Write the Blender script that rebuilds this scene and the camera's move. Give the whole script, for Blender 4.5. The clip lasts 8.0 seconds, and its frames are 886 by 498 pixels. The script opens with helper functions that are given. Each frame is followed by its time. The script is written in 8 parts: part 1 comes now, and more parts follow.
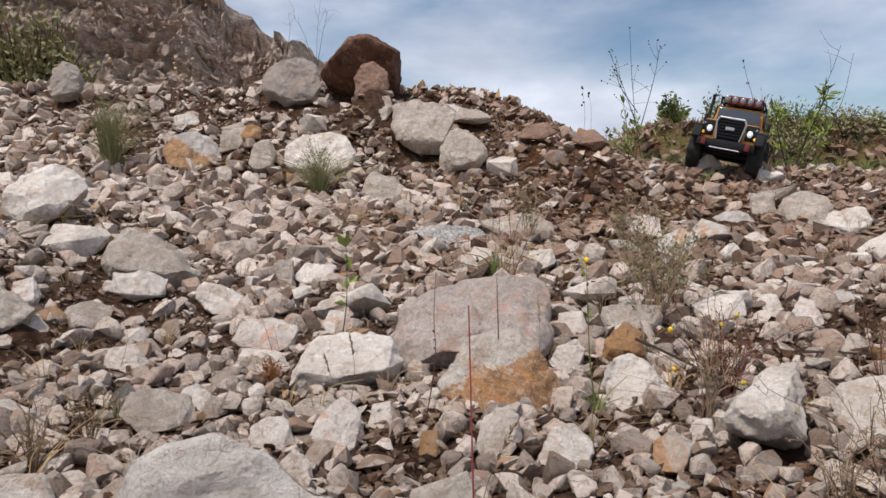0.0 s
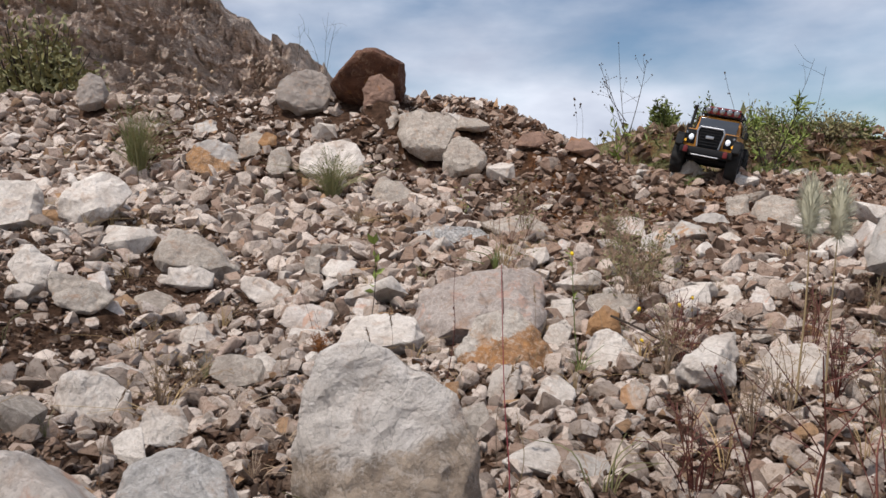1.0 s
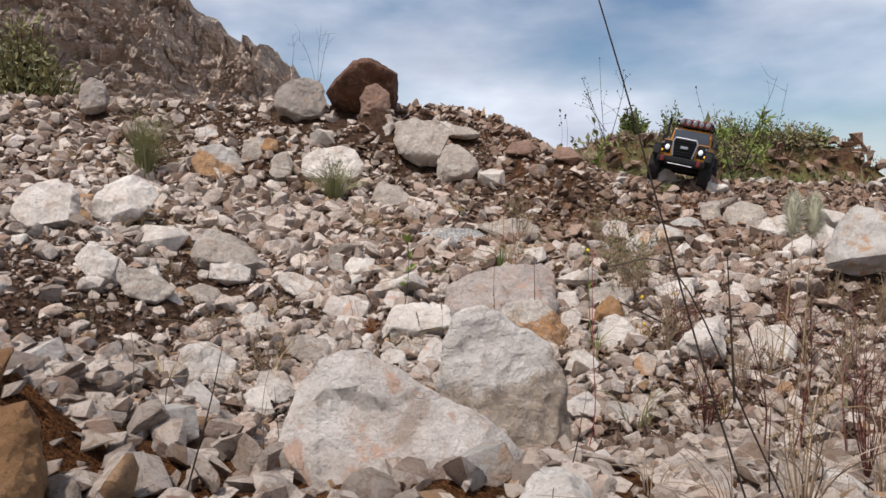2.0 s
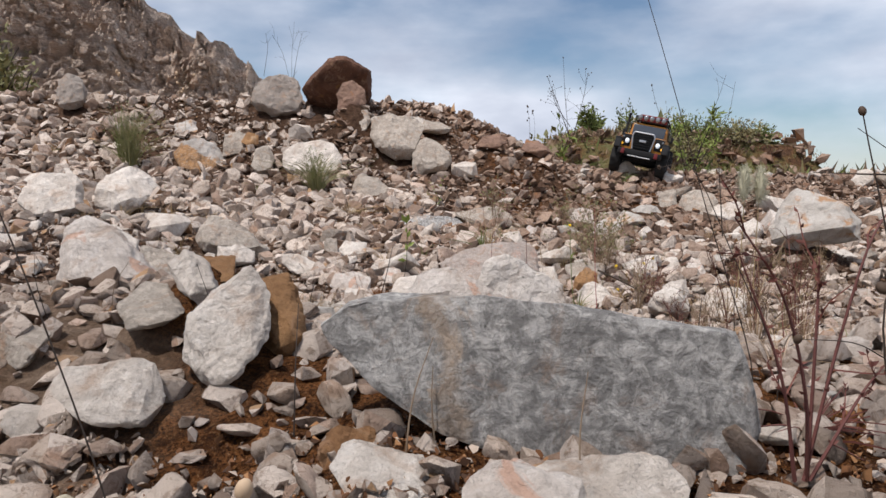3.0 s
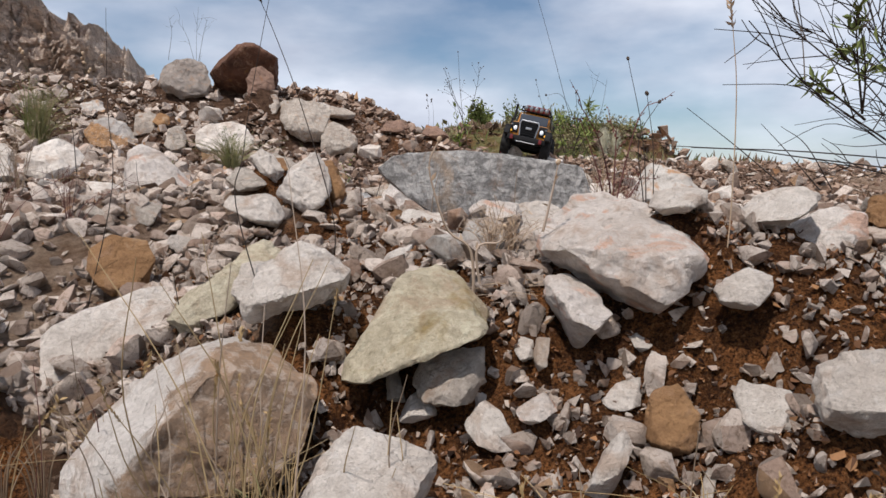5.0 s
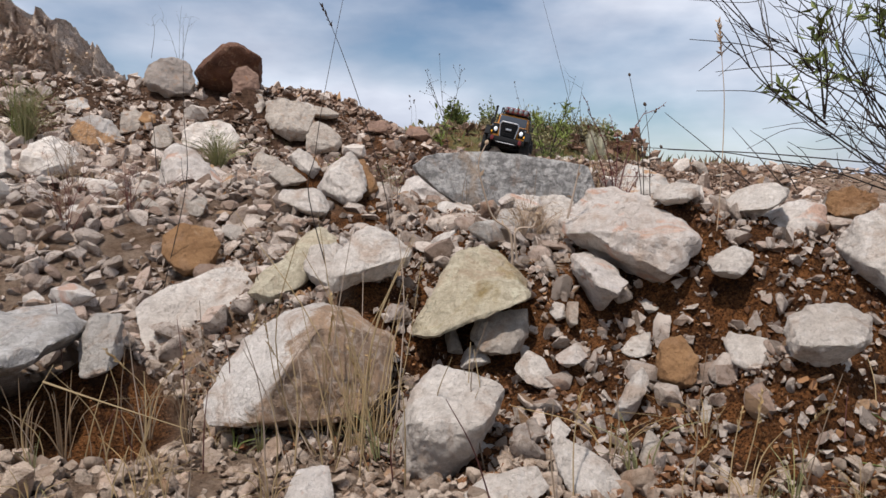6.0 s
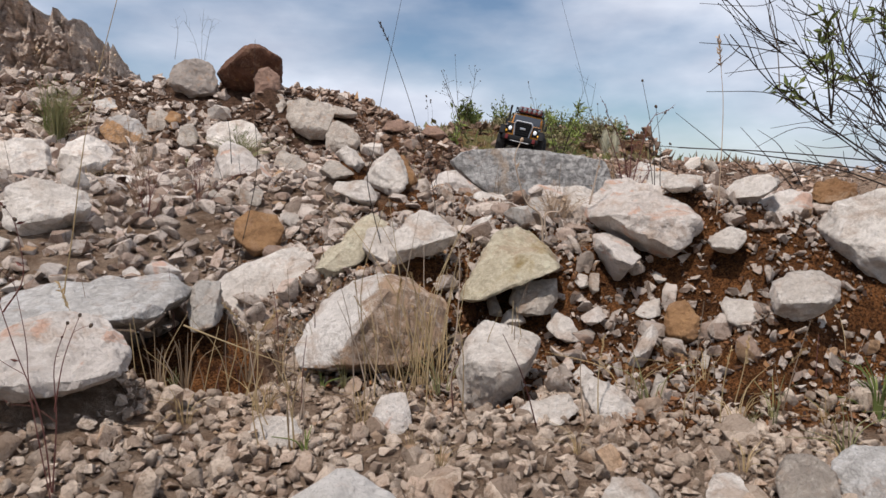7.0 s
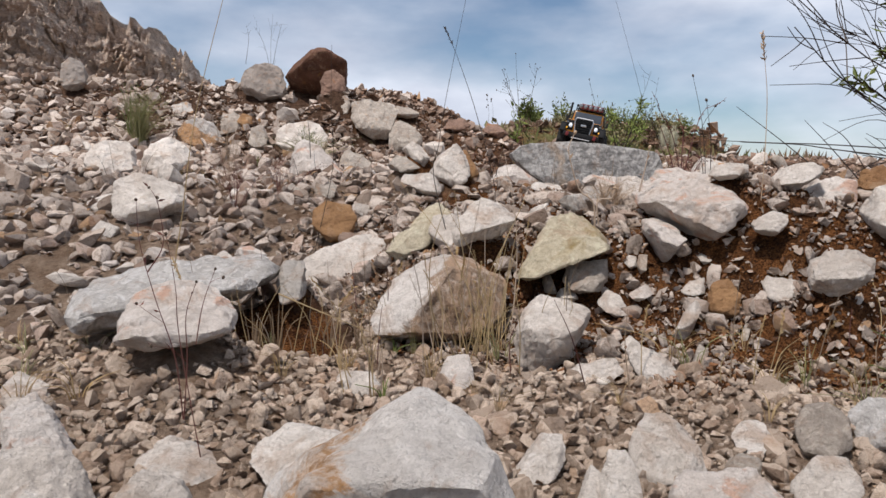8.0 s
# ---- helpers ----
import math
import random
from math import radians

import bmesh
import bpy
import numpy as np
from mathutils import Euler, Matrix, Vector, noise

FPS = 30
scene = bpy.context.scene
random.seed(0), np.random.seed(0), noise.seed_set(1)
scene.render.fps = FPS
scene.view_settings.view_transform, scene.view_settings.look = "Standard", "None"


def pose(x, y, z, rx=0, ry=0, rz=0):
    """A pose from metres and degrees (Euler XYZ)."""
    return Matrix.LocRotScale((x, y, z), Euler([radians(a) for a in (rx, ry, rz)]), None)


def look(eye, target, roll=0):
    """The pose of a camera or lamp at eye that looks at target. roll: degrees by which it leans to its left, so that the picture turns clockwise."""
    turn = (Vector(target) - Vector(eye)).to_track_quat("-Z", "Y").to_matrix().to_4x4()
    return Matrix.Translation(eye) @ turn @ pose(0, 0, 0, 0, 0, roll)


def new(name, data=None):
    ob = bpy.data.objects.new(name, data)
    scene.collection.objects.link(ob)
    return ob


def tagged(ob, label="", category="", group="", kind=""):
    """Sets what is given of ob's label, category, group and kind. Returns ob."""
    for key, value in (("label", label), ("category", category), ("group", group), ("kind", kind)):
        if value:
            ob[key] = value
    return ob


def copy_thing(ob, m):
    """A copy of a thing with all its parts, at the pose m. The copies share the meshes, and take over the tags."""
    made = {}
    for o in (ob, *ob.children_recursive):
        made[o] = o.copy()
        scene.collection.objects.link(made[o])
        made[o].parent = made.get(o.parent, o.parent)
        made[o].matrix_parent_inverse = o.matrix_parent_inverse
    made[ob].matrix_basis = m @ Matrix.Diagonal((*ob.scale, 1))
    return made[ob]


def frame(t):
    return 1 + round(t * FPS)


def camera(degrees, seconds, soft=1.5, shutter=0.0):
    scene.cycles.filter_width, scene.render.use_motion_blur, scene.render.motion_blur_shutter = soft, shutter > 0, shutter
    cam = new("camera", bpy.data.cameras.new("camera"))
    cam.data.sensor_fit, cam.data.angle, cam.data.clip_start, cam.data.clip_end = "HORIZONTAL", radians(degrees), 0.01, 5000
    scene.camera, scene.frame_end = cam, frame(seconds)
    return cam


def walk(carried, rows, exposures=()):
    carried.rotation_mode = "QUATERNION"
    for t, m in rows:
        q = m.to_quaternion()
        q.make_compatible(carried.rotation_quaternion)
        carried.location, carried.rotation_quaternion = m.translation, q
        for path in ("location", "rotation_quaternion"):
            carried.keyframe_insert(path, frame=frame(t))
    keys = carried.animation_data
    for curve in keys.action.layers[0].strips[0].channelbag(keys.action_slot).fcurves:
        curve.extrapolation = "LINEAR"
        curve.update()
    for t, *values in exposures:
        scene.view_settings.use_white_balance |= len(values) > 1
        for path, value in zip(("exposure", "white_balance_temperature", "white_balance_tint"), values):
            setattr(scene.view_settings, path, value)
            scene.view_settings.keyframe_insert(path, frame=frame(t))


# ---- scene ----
cam = camera(65.4, 8.0)
PATH = [
    (0, (0.0000, 0.0000, 0.2083), (-0.0000, 1.9924, 0.0340), -0.00),
    (0.5, (-0.0204, -0.0861, 0.2194), (-0.0260, 1.9063, 0.0455), -0.04),
    (1, (-0.0249, -0.1801, 0.2181), (-0.0130, 1.8125, 0.0465), -0.03),
    (1.2, (-0.0438, -0.2206, 0.2173), (-0.0025, 1.7727, 0.0591), 0.17),
    (2.3, (-0.1581, -0.3663, 0.2231), (-0.0229, 1.6222, 0.0572), 0.29),
    (2.5, (-0.1772, -0.3942, 0.2196), (-0.0173, 1.5923, 0.0522), 0.17),
    (3, (-0.2110, -0.4661, 0.1971), (0.0230, 1.5131, 0.0288), 0.11),
    (3.5, (-0.2283, -0.5339, 0.1745), (0.0904, 1.4330, 0.0017), 0.21),
    (4, (-0.2523, -0.5998, 0.1512), (0.1510, 1.3512, -0.0238), 0.30),
    (4.5, (-0.2828, -0.6598, 0.1353), (0.1998, 1.2728, -0.0434), 0.30),
    (5.8, (-0.3726, -0.7529, 0.1321), (0.2432, 1.1415, -0.0464), 0.70),
    (6, (-0.3832, -0.7655, 0.1300), (0.2413, 1.1260, -0.0492), 0.74),
    (6.5, (-0.4115, -0.7983, 0.1271), (0.2145, 1.0928, -0.0517), 0.94),
    (7, (-0.4291, -0.8341, 0.1233), (0.1663, 1.0665, -0.0587), 0.81),
    (7.5, (-0.4409, -0.8630, 0.1226), (0.0869, 1.0572, -0.0622), 0.56),
    (8, (-0.4432, -0.8829, 0.1157), (-0.0169, 1.0623, -0.0699), 0.42),
]
walk(cam, [(t, look(eye, target, roll)) for t, eye, target, roll in PATH])


# ---- ground form ----
def ramp(a, b, v):
    t = np.clip((np.asarray(v, float) - a) / (b - a), 0.0, 1.0)
    return t * t * (3 - 2 * t)


def foot_line(x):
    """y of the foot of the bank beside the gravel track."""
    return -0.515 + 0.16 * ramp(-0.16, -0.46, x) - 0.07 * ramp(-0.16, 0.03, x)


def ground_z(x, y):
    """Smooth height of the ground: track, bank, hollow, rubble slope, crest, mound."""
    x, y = np.asarray(x, float), np.asarray(y, float)
    foot = foot_line(x)
    wide = 0.12 + 0.13 * ramp(-0.14, -0.44, x) + 0.06 * ramp(-0.09, -0.16, x) * ramp(-0.34, -0.24, x)
    left = ramp(-0.2, -0.4, x)
    z = (0.10 - 0.032 * left) * ramp(0, 1, (y - foot) / wide) + (0.03 + 0.032 * left) * ramp(-0.3 + 0.08 * left, 0.05 + 0.05 * left, y)
    z = z - 0.135 * ramp(0.0, 0.5, y + 0.2 * ramp(-0.38, -0.15, x)) + 0.06 * ramp(0.75, 1.55, y)
    z = z - 0.03 * np.exp(-((x + 0.452) / 0.05) ** 2 - ((y + 0.375) / 0.04) ** 2)
    z = z + 0.09 * ramp(-0.45, -0.85, x) * ramp(0.2, 0.9, y) * (1 - ramp(1.6, 2.3, y))
    z = z + 0.05 * ramp(0.5, 0.9, x) * ramp(1.3, 2.0, y)
    rise = 0.28 * np.clip(y - 1.36, 0, 3) ** 2.2
    crest = 0.60 - 0.34 * ramp(0.05, 0.85, x)
    slope = z + rise
    k = 0.035
    z = -k * np.logaddexp(-slope / k, -crest / k)
    z = z - 0.30 * ramp(0.2, 0.9, x) * ramp(2.3, 4.5, y)
    z = z + 0.72 * ramp(4.3, 3.55, x) * ramp(0.9, 1.7, x) * ramp(4.6, 5.3, y) * (1 - ramp(8, 12, y))
    return z

# ---- world and sun ----
SUN_AZ, SUN_EL = radians(-130.0), radians(66.0)   # clockwise from +y
world = bpy.data.worlds.new("sky")
scene.world = world
world.use_nodes = True
wn, wl = world.node_tree.nodes, world.node_tree.links
wn.clear()
w_out = wn.new("ShaderNodeOutputWorld")
w_bg = wn.new("ShaderNodeBackground")
w_sky = wn.new("ShaderNodeTexSky")
w_sky.sky_type, w_sky.sun_disc = "NISHITA", False
w_sky.sun_elevation, w_sky.sun_rotation = SUN_EL, SUN_AZ
w_sky.air_density, w_sky.dust_density, w_sky.ozone_density = 1.0, 0.3, 2.5
w_co = wn.new("ShaderNodeTexCoord")
w_map = wn.new("ShaderNodeMapping")
w_map.inputs["Scale"].default_value = (1.0, 1.0, 2.6)
w_map.inputs["Location"].default_value = (0.35, 0.2, 0.0)
w_no = wn.new("ShaderNodeTexNoise")
w_no.inputs["Scale"].default_value, w_no.inputs["Detail"].default_value = 2.1, 7.0
w_no.inputs["Roughness"].default_value = 0.5
w_ramp = wn.new("ShaderNodeValToRGB")
w_ramp.color_ramp.elements[0].position, w_ramp.color_ramp.elements[1].position = 0.36, 0.58
w_no2 = wn.new("ShaderNodeTexNoise")
w_no2.inputs["Scale"].default_value, w_no2.inputs["Detail"].default_value = 3.3, 6.0
w_grey = wn.new("ShaderNodeValToRGB")
w_grey.color_ramp.elements[0].position, w_grey.color_ramp.elements[1].position = 0.36, 0.66
w_grey.color_ramp.elements[0].color = (4.9, 5.4, 6.75, 1)
w_grey.color_ramp.elements[1].color = (9.2, 9.75, 11.0, 1)
w_mix = wn.new("ShaderNodeMix")
w_mix.data_type = "RGBA"
wl.new(w_co.outputs["Generated"], w_map.inputs["Vector"])
wl.new(w_map.outputs["Vector"], w_no.inputs["Vector"])
wl.new(w_map.outputs["Vector"], w_no2.inputs["Vector"])
wl.new(w_no.outputs["Fac"], w_ramp.inputs["Fac"])
wl.new(w_no2.outputs["Fac"], w_grey.inputs["Fac"])
wl.new(w_ramp.outputs["Color"], w_mix.inputs["Factor"])
wl.new(w_sky.outputs["Color"], w_mix.inputs["A"])
wl.new(w_grey.outputs["Color"], w_mix.inputs["B"])
wl.new(w_mix.outputs["Result"], w_bg.inputs["Color"])
w_bg.inputs["Strength"].default_value = 0.096
wl.new(w_bg.outputs["Background"], w_out.inputs["Surface"])

sun = new("sun", bpy.data.lights.new("sun", "SUN"))
sun.data.energy, sun.data.angle, sun.data.color = 4.0, radians(2.0), (1.0, 0.937, 0.890)
sun.matrix_world = look((math.sin(SUN_AZ) * 10, math.cos(SUN_AZ) * 10, math.tan(SUN_EL) * 10), (0, 0, 0))


# ---- materials ----
def material(name):
    m = bpy.data.materials.new(name)
    m.use_nodes = True
    n, l = m.node_tree.nodes, m.node_tree.links
    return m, n, l, n["Principled BSDF"]


def mixed(n, l, fac, a, b, mode="MIX"):
    """A colour mix node; each input a socket, a number or a colour."""
    k = n.new("ShaderNodeMix")
    k.data_type, k.blend_type = "RGBA", mode
    for key, v in (("Factor", fac), ("A", a), ("B", b)):
        if isinstance(v, (int, float)):
            k.inputs[key].default_value = v
        elif isinstance(v, tuple):
            k.inputs[key].default_value = (*v, 1)
        else:
            l.new(v, k.inputs[key])
    return k.outputs["Result"]


def noise_of(n, l, vec, scale, detail=6.0, rough=0.6, distort=0.0):
    k = n.new("ShaderNodeTexNoise")
    k.inputs["Scale"].default_value, k.inputs["Detail"].default_value = scale, detail
    k.inputs["Roughness"].default_value, k.inputs["Distortion"].default_value = rough, distort
    l.new(vec, k.inputs["Vector"])
    return k.outputs["Fac"]


def step(n, l, v, lo, hi):
    k = n.new("ShaderNodeMapRange")
    k.inputs["From Min"].default_value, k.inputs["From Max"].default_value = lo, hi
    l.new(v, k.inputs["Value"])
    return k.outputs["Result"]


def math_of(n, l, op, a, b):
    k = n.new("ShaderNodeMath")
    k.operation = op
    for i, v in enumerate((a, b)):
        if isinstance(v, (int, float)):
            k.inputs[i].default_value = v
        else:
            l.new(v, k.inputs[i])
    return k.outputs[0]


def bumped(n, l, bsdf, heights):
    """Chain of bump nodes, one for each (height, strength, distance)."""
    last = None
    for h, s, d in heights:
        k = n.new("ShaderNodeBump")
        k.inputs["Strength"].default_value, k.inputs["Distance"].default_value = s, d
        l.new(h, k.inputs["Height"])
        if last is not None:
            l.new(last, k.inputs["Normal"])
        last = k.outputs["Normal"]
    l.new(last, bsdf.inputs["Normal"])


def stone(name, light, dark, stain=(0.36, 0.15, 0.045), stain_at=0.62, veins=0.18, island=False, tint=None, grime=0.3, split=None, variety=0.72, mottle=0.0):
    """Limestone: pale body, darker weathering, rust stains, thin veins, grain.
    island: colour varies from stone to stone of one mesh instead of from object to object."""
    m, n, l, bsdf = material(name)
    co = n.new("ShaderNodeTexCoord")
    vec = co.outputs["Object"]
    if island:
        rnd = n.new("ShaderNodeNewGeometry").outputs["Random Per Island"]
    else:
        rnd = n.new("ShaderNodeObjectInfo").outputs["Random"]
        add = n.new("ShaderNodeVectorMath")
        l.new(vec, add.inputs[0])
        sh = n.new("ShaderNodeCombineXYZ")
        l.new(math_of(n, l, "MULTIPLY", rnd, 7.0), sh.inputs[0])
        l.new(math_of(n, l, "MULTIPLY", rnd, 13.0), sh.inputs[1])
        l.new(sh.outputs[0], add.inputs[1])
        vec = add.outputs[0]
    big = noise_of(n, l, vec, 14, 5, 0.6, 0.3)
    mid = noise_of(n, l, vec, 60, 8, 0.65, 0.4)
    fine = noise_of(n, l, vec, 420, 6, 0.7)
    col = mixed(n, l, math_of(n, l, "MULTIPLY", step(n, l, big, 0.40, 0.66), 0.75), light, dark)
    col = mixed(n, l, math_of(n, l, "MULTIPLY", step(n, l, mid, 0.50, 0.70), 0.4), col, tuple(0.75 * c for c in dark))
    col = mixed(n, l, math_of(n, l, "MULTIPLY", step(n, l, fine, 0.48, 0.68), grime), col, tuple(0.5 * c for c in dark))
    if mottle:
        spots = noise_of(n, l, vec, 150, 7, 0.7, 0.6)
        col = mixed(n, l, math_of(n, l, "MULTIPLY", step(n, l, spots, 0.46, 0.58), mottle), col, tuple(0.55 * c for c in dark))
        col = mixed(n, l, math_of(n, l, "MULTIPLY", step(n, l, spots, 0.46, 0.36), mottle), col, tuple(min(0.8, 1.35 * c) for c in light))
    pit = noise_of(n, l, vec, 1100, 3, 0.6)
    col = mixed(n, l, math_of(n, l, "MULTIPLY", step(n, l, pit, 0.60, 0.68), 0.3), col, tuple(0.3 * c for c in dark))
    dirt = noise_of(n, l, vec, 33, 10, 0.72, 0.8)
    col = mixed(n, l, math_of(n, l, "MULTIPLY", step(n, l, dirt, 0.53, 0.64), 0.55), col, (0.40, 0.255, 0.165))
    crust = noise_of(n, l, vec, 170, 8, 0.72, 0.5)
    if island:
        # each stone takes one of several rock colours
        hue = n.new("ShaderNodeValToRGB")
        hue.color_ramp.interpolation = "CONSTANT"
        tones = ((0.0, (0.93, 0.88, 0.83)), (0.26, (0.80, 0.67, 0.60)), (0.37, (0.76, 0.69, 0.63)), (0.47, (0.53, 0.41, 0.34)), (0.55, (1.0, 0.97, 0.94)), (0.82, (0.42, 0.29, 0.22)), (0.88, (0.60, 0.36, 0.15)), (0.91, (0.72, 0.70, 0.69)))
        for i, (at, c) in enumerate(tones):
            e = hue.color_ramp.elements[i] if i < 2 else hue.color_ramp.elements.new(at)
            e.position, e.color = at, (*c, 1)
        l.new(math_of(n, l, "FRACT", math_of(n, l, "MULTIPLY", rnd, 37.7), 0.0), hue.inputs["Fac"])
        col = mixed(n, l, variety, col, mixed(n, l, 1.0, hue.outputs["Color"], tuple(min(1.0, c * 1.25) for c in light), "MULTIPLY"))
        patch = noise_of(n, l, vec, 38, 5, 0.6, 0.5)
        col = mixed(n, l, math_of(n, l, "MULTIPLY", step(n, l, patch, 0.60, 0.70), 0.45), col, stain)
        col = mixed(n, l, math_of(n, l, "MULTIPLY", step(n, l, crust, 0.51, 0.60), 0.6), col, tuple(a * c for a, c in zip((0.68, 0.6, 0.52), dark)))
        tone = math_of(n, l, "MULTIPLY", rnd, 17.3)
        tone = math_of(n, l, "FRACT", tone, 0.0)
        col = mixed(n, l, math_of(n, l, "MULTIPLY", math_of(n, l, "POWER", tone, 2.0), 0.75), col, tuple(0.5 * c for c in dark))
    else:
        patch = noise_of(n, l, vec, 16, 6, 0.62, 0.6)
        col = mixed(n, l, math_of(n, l, "MULTIPLY", step(n, l, patch, stain_at, stain_at + 0.1), 0.8), col, stain)
        if split:
            # a second rock colour past a broken plane of the stone, or in a band along it
            dot = n.new("ShaderNodeVectorMath")
            dot.operation = "DOT_PRODUCT"
            dot.inputs[1].default_value = split[:3]
            l.new(co.outputs["Object"], dot.inputs[0])
            wavy = math_of(n, l, "ADD", dot.outputs["Value"], math_of(n, l, "MULTIPLY", math_of(n, l, "SUBTRACT", dirt, 0.5), 0.05))
            part_of = step(n, l, wavy, split[3], split[3] + 0.004)
            if len(split) > 4:
                part_of = math_of(n, l, "MULTIPLY", part_of, math_of(n, l, "SUBTRACT", 1.0, step(n, l, wavy, split[4], split[4] + 0.006)))
            tone = mixed(n, l, step(n, l, mid, 0.4, 0.62), stain, tuple(0.5 * c for c in stain))
            tone = mixed(n, l, math_of(n, l, "MULTIPLY", step(n, l, crust, 0.50, 0.42), 0.6), tone, tuple(0.5 * (a + b) for a, b in zip(stain, light)))
            col = mixed(n, l, math_of(n, l, "MULTIPLY", part_of, 0.9), col, tone)
        if tint:
            blush = noise_of(n, l, vec, 30, 7, 0.65, 1.0)
            col = mixed(n, l, math_of(n, l, "MULTIPLY", step(n, l, blush, 0.56, 0.62), 0.8), col, tint)
        col = mixed(n, l, math_of(n, l, "MULTIPLY", step(n, l, crust, 0.56, 0.64), 0.3), col, tuple(0.7 * c for c in dark))
        vein = noise_of(n, l, vec, 22, 4, 0.55, 1.2)
        line = math_of(n, l, "ABSOLUTE", math_of(n, l, "SUBTRACT", vein, 0.5), 0.0)
        line = math_of(n, l, "MULTIPLY", math_of(n, l, "SUBTRACT", 1.0, step(n, l, line, 0.0, 0.012)), veins)
        col = mixed(n, l, line, col, tuple(0.35 * c for c in dark))
        col = mixed(n, l, math_of(n, l, "MULTIPLY", rnd, 0.15), col, tuple(0.6 * c for c in dark))
    l.new(col, bsdf.inputs["Base Color"])
    bsdf.inputs["Roughness"].default_value = 0.9
    bsdf.inputs["Specular IOR Level"].default_value = 0.2
    chips = n.new("ShaderNodeTexVoronoi")
    chips.inputs["Scale"].default_value = 48.0
    warp = n.new("ShaderNodeVectorMath")
    warp.operation = "MULTIPLY_ADD"
    warp.inputs[1].default_value = (0.03, 0.03, 0.03)
    wob = n.new("ShaderNodeTexNoise")
    wob.inputs["Scale"].default_value = 30.0
    l.new(vec, wob.inputs["Vector"])
    l.new(wob.outputs["Color"], warp.inputs[0])
    l.new(vec, warp.inputs[2])
    l.new(warp.outputs[0], chips.inputs["Vector"])
    chips.voronoi_dimensions = "3D"
    scoop = math_of(n, l, "POWER", chips.outputs["Distance"], 2.0)
    bumped(n, l, bsdf, ((scoop, 0.5, 0.009), (mid, 0.9, 0.006), (crust, 0.9, 0.004), (fine, 0.9, 0.0016)))
    return m


WHITE = stone("limestone_white", (0.843, 0.767, 0.685), (0.545, 0.462, 0.389), stain_at=0.66, veins=0.1, mottle=0.18)
PINK = stone("limestone_pink", (0.823, 0.747, 0.676), (0.576, 0.486, 0.417), stain_at=0.68, tint=(0.62, 0.37, 0.26), veins=0.1, mottle=0.18)
GREY = stone("limestone_grey", (0.586, 0.561, 0.530), (0.342, 0.328, 0.311), stain=(0.56, 0.43, 0.32), stain_at=0.80, veins=0.2, split=(0.97, 0.0, 0.22, -0.0425, -0.0345), mottle=0.75)
PALEGREY = stone("limestone_pale_grey", (0.688, 0.650, 0.607), (0.462, 0.426, 0.389), stain_at=0.74, veins=0.35, mottle=0.35)
TAN = stone("limestone_tan", (0.564, 0.496, 0.423), (0.341, 0.282, 0.232), stain_at=0.62, veins=0.12, mottle=0.3)
OCHRE = stone("stone_ochre", (0.428, 0.246, 0.118), (0.237, 0.118, 0.055), stain=(0.52, 0.40, 0.28), stain_at=0.60)
STAINED = stone("limestone_stained", (0.633, 0.590, 0.539), (0.398, 0.348, 0.298), stain=(0.46, 0.22, 0.075), stain_at=0.53)
BROKEN = stone("limestone_tan_broken", (0.823, 0.757, 0.690), (0.534, 0.466, 0.403), stain=(0.46, 0.275, 0.15), stain_at=0.74, split=(0.86, 0.0, -0.5, -0.0095))
RUSTED = stone("limestone_rusted", (0.618, 0.574, 0.527), (0.355, 0.312, 0.273), stain=(0.46, 0.225, 0.07), stain_at=0.56, split=(-0.5, 0.0, -0.8, -0.012))
STREAKED = stone("limestone_streaked", (0.823, 0.774, 0.719), (0.534, 0.476, 0.423), stain=(0.50, 0.25, 0.085), stain_at=0.75, split=(-0.75, 0.0, 0.66, 0.020, 0.026))
CAPPED = stone("limestone_capped", (0.823, 0.757, 0.690), (0.597, 0.521, 0.447), stain=(0.56, 0.43, 0.315), stain_at=0.74, veins=0.5, split=(0.12, 0.0, -0.99, -0.008))
DUSKY = stone("limestone_dusky", (0.400, 0.350, 0.309), (0.246, 0.205, 0.173), stain_at=0.66)
DUSTY = stone("limestone_dusty", (0.528, 0.455, 0.405), (0.364, 0.300, 0.259), stain=(0.40, 0.22, 0.12), stain_at=0.60, tint=(0.50, 0.33, 0.26), veins=0.3, mottle=0.3)
RUSTY = stone("limestone_rust_covered", (0.637, 0.573, 0.501), (0.400, 0.328, 0.264), stain=(0.44, 0.20, 0.06), stain_at=0.52, veins=0.4, split=(0.35, 0.0, -0.93, -0.020), mottle=0.3)
YELLOW = stone("limestone_yellow", (0.680, 0.600, 0.450), (0.520, 0.430, 0.280), stain=(0.29, 0.19, 0.05), stain_at=0.56, mottle=0.3)
RUST = stone("stone_rust", (0.173, 0.084, 0.053), (0.064, 0.035, 0.026), stain=(0.30, 0.15, 0.04), stain_at=0.62)
RUDDY_ROCK = stone("stone_ruddy", (0.309, 0.196, 0.146), (0.182, 0.114, 0.084), stain_at=0.6)
GRAVEL = stone("gravel_pale", (0.744, 0.618, 0.505), (0.449, 0.324, 0.234), island=True, variety=0.42)
RUBBLE = stone("rubble_pale", (0.635, 0.560, 0.498), (0.327, 0.234, 0.173), island=True)
# dirty brown, darkened further to put the shade of rubble gaps into colour
DIRTY_SHADE = stone("chips_dirty_shade", (0.262, 0.186, 0.140), (0.082, 0.050, 0.032), island=True)
RUDDY = stone("rubble_ruddy", (0.371, 0.273, 0.212), (0.207, 0.134, 0.097), island=True)


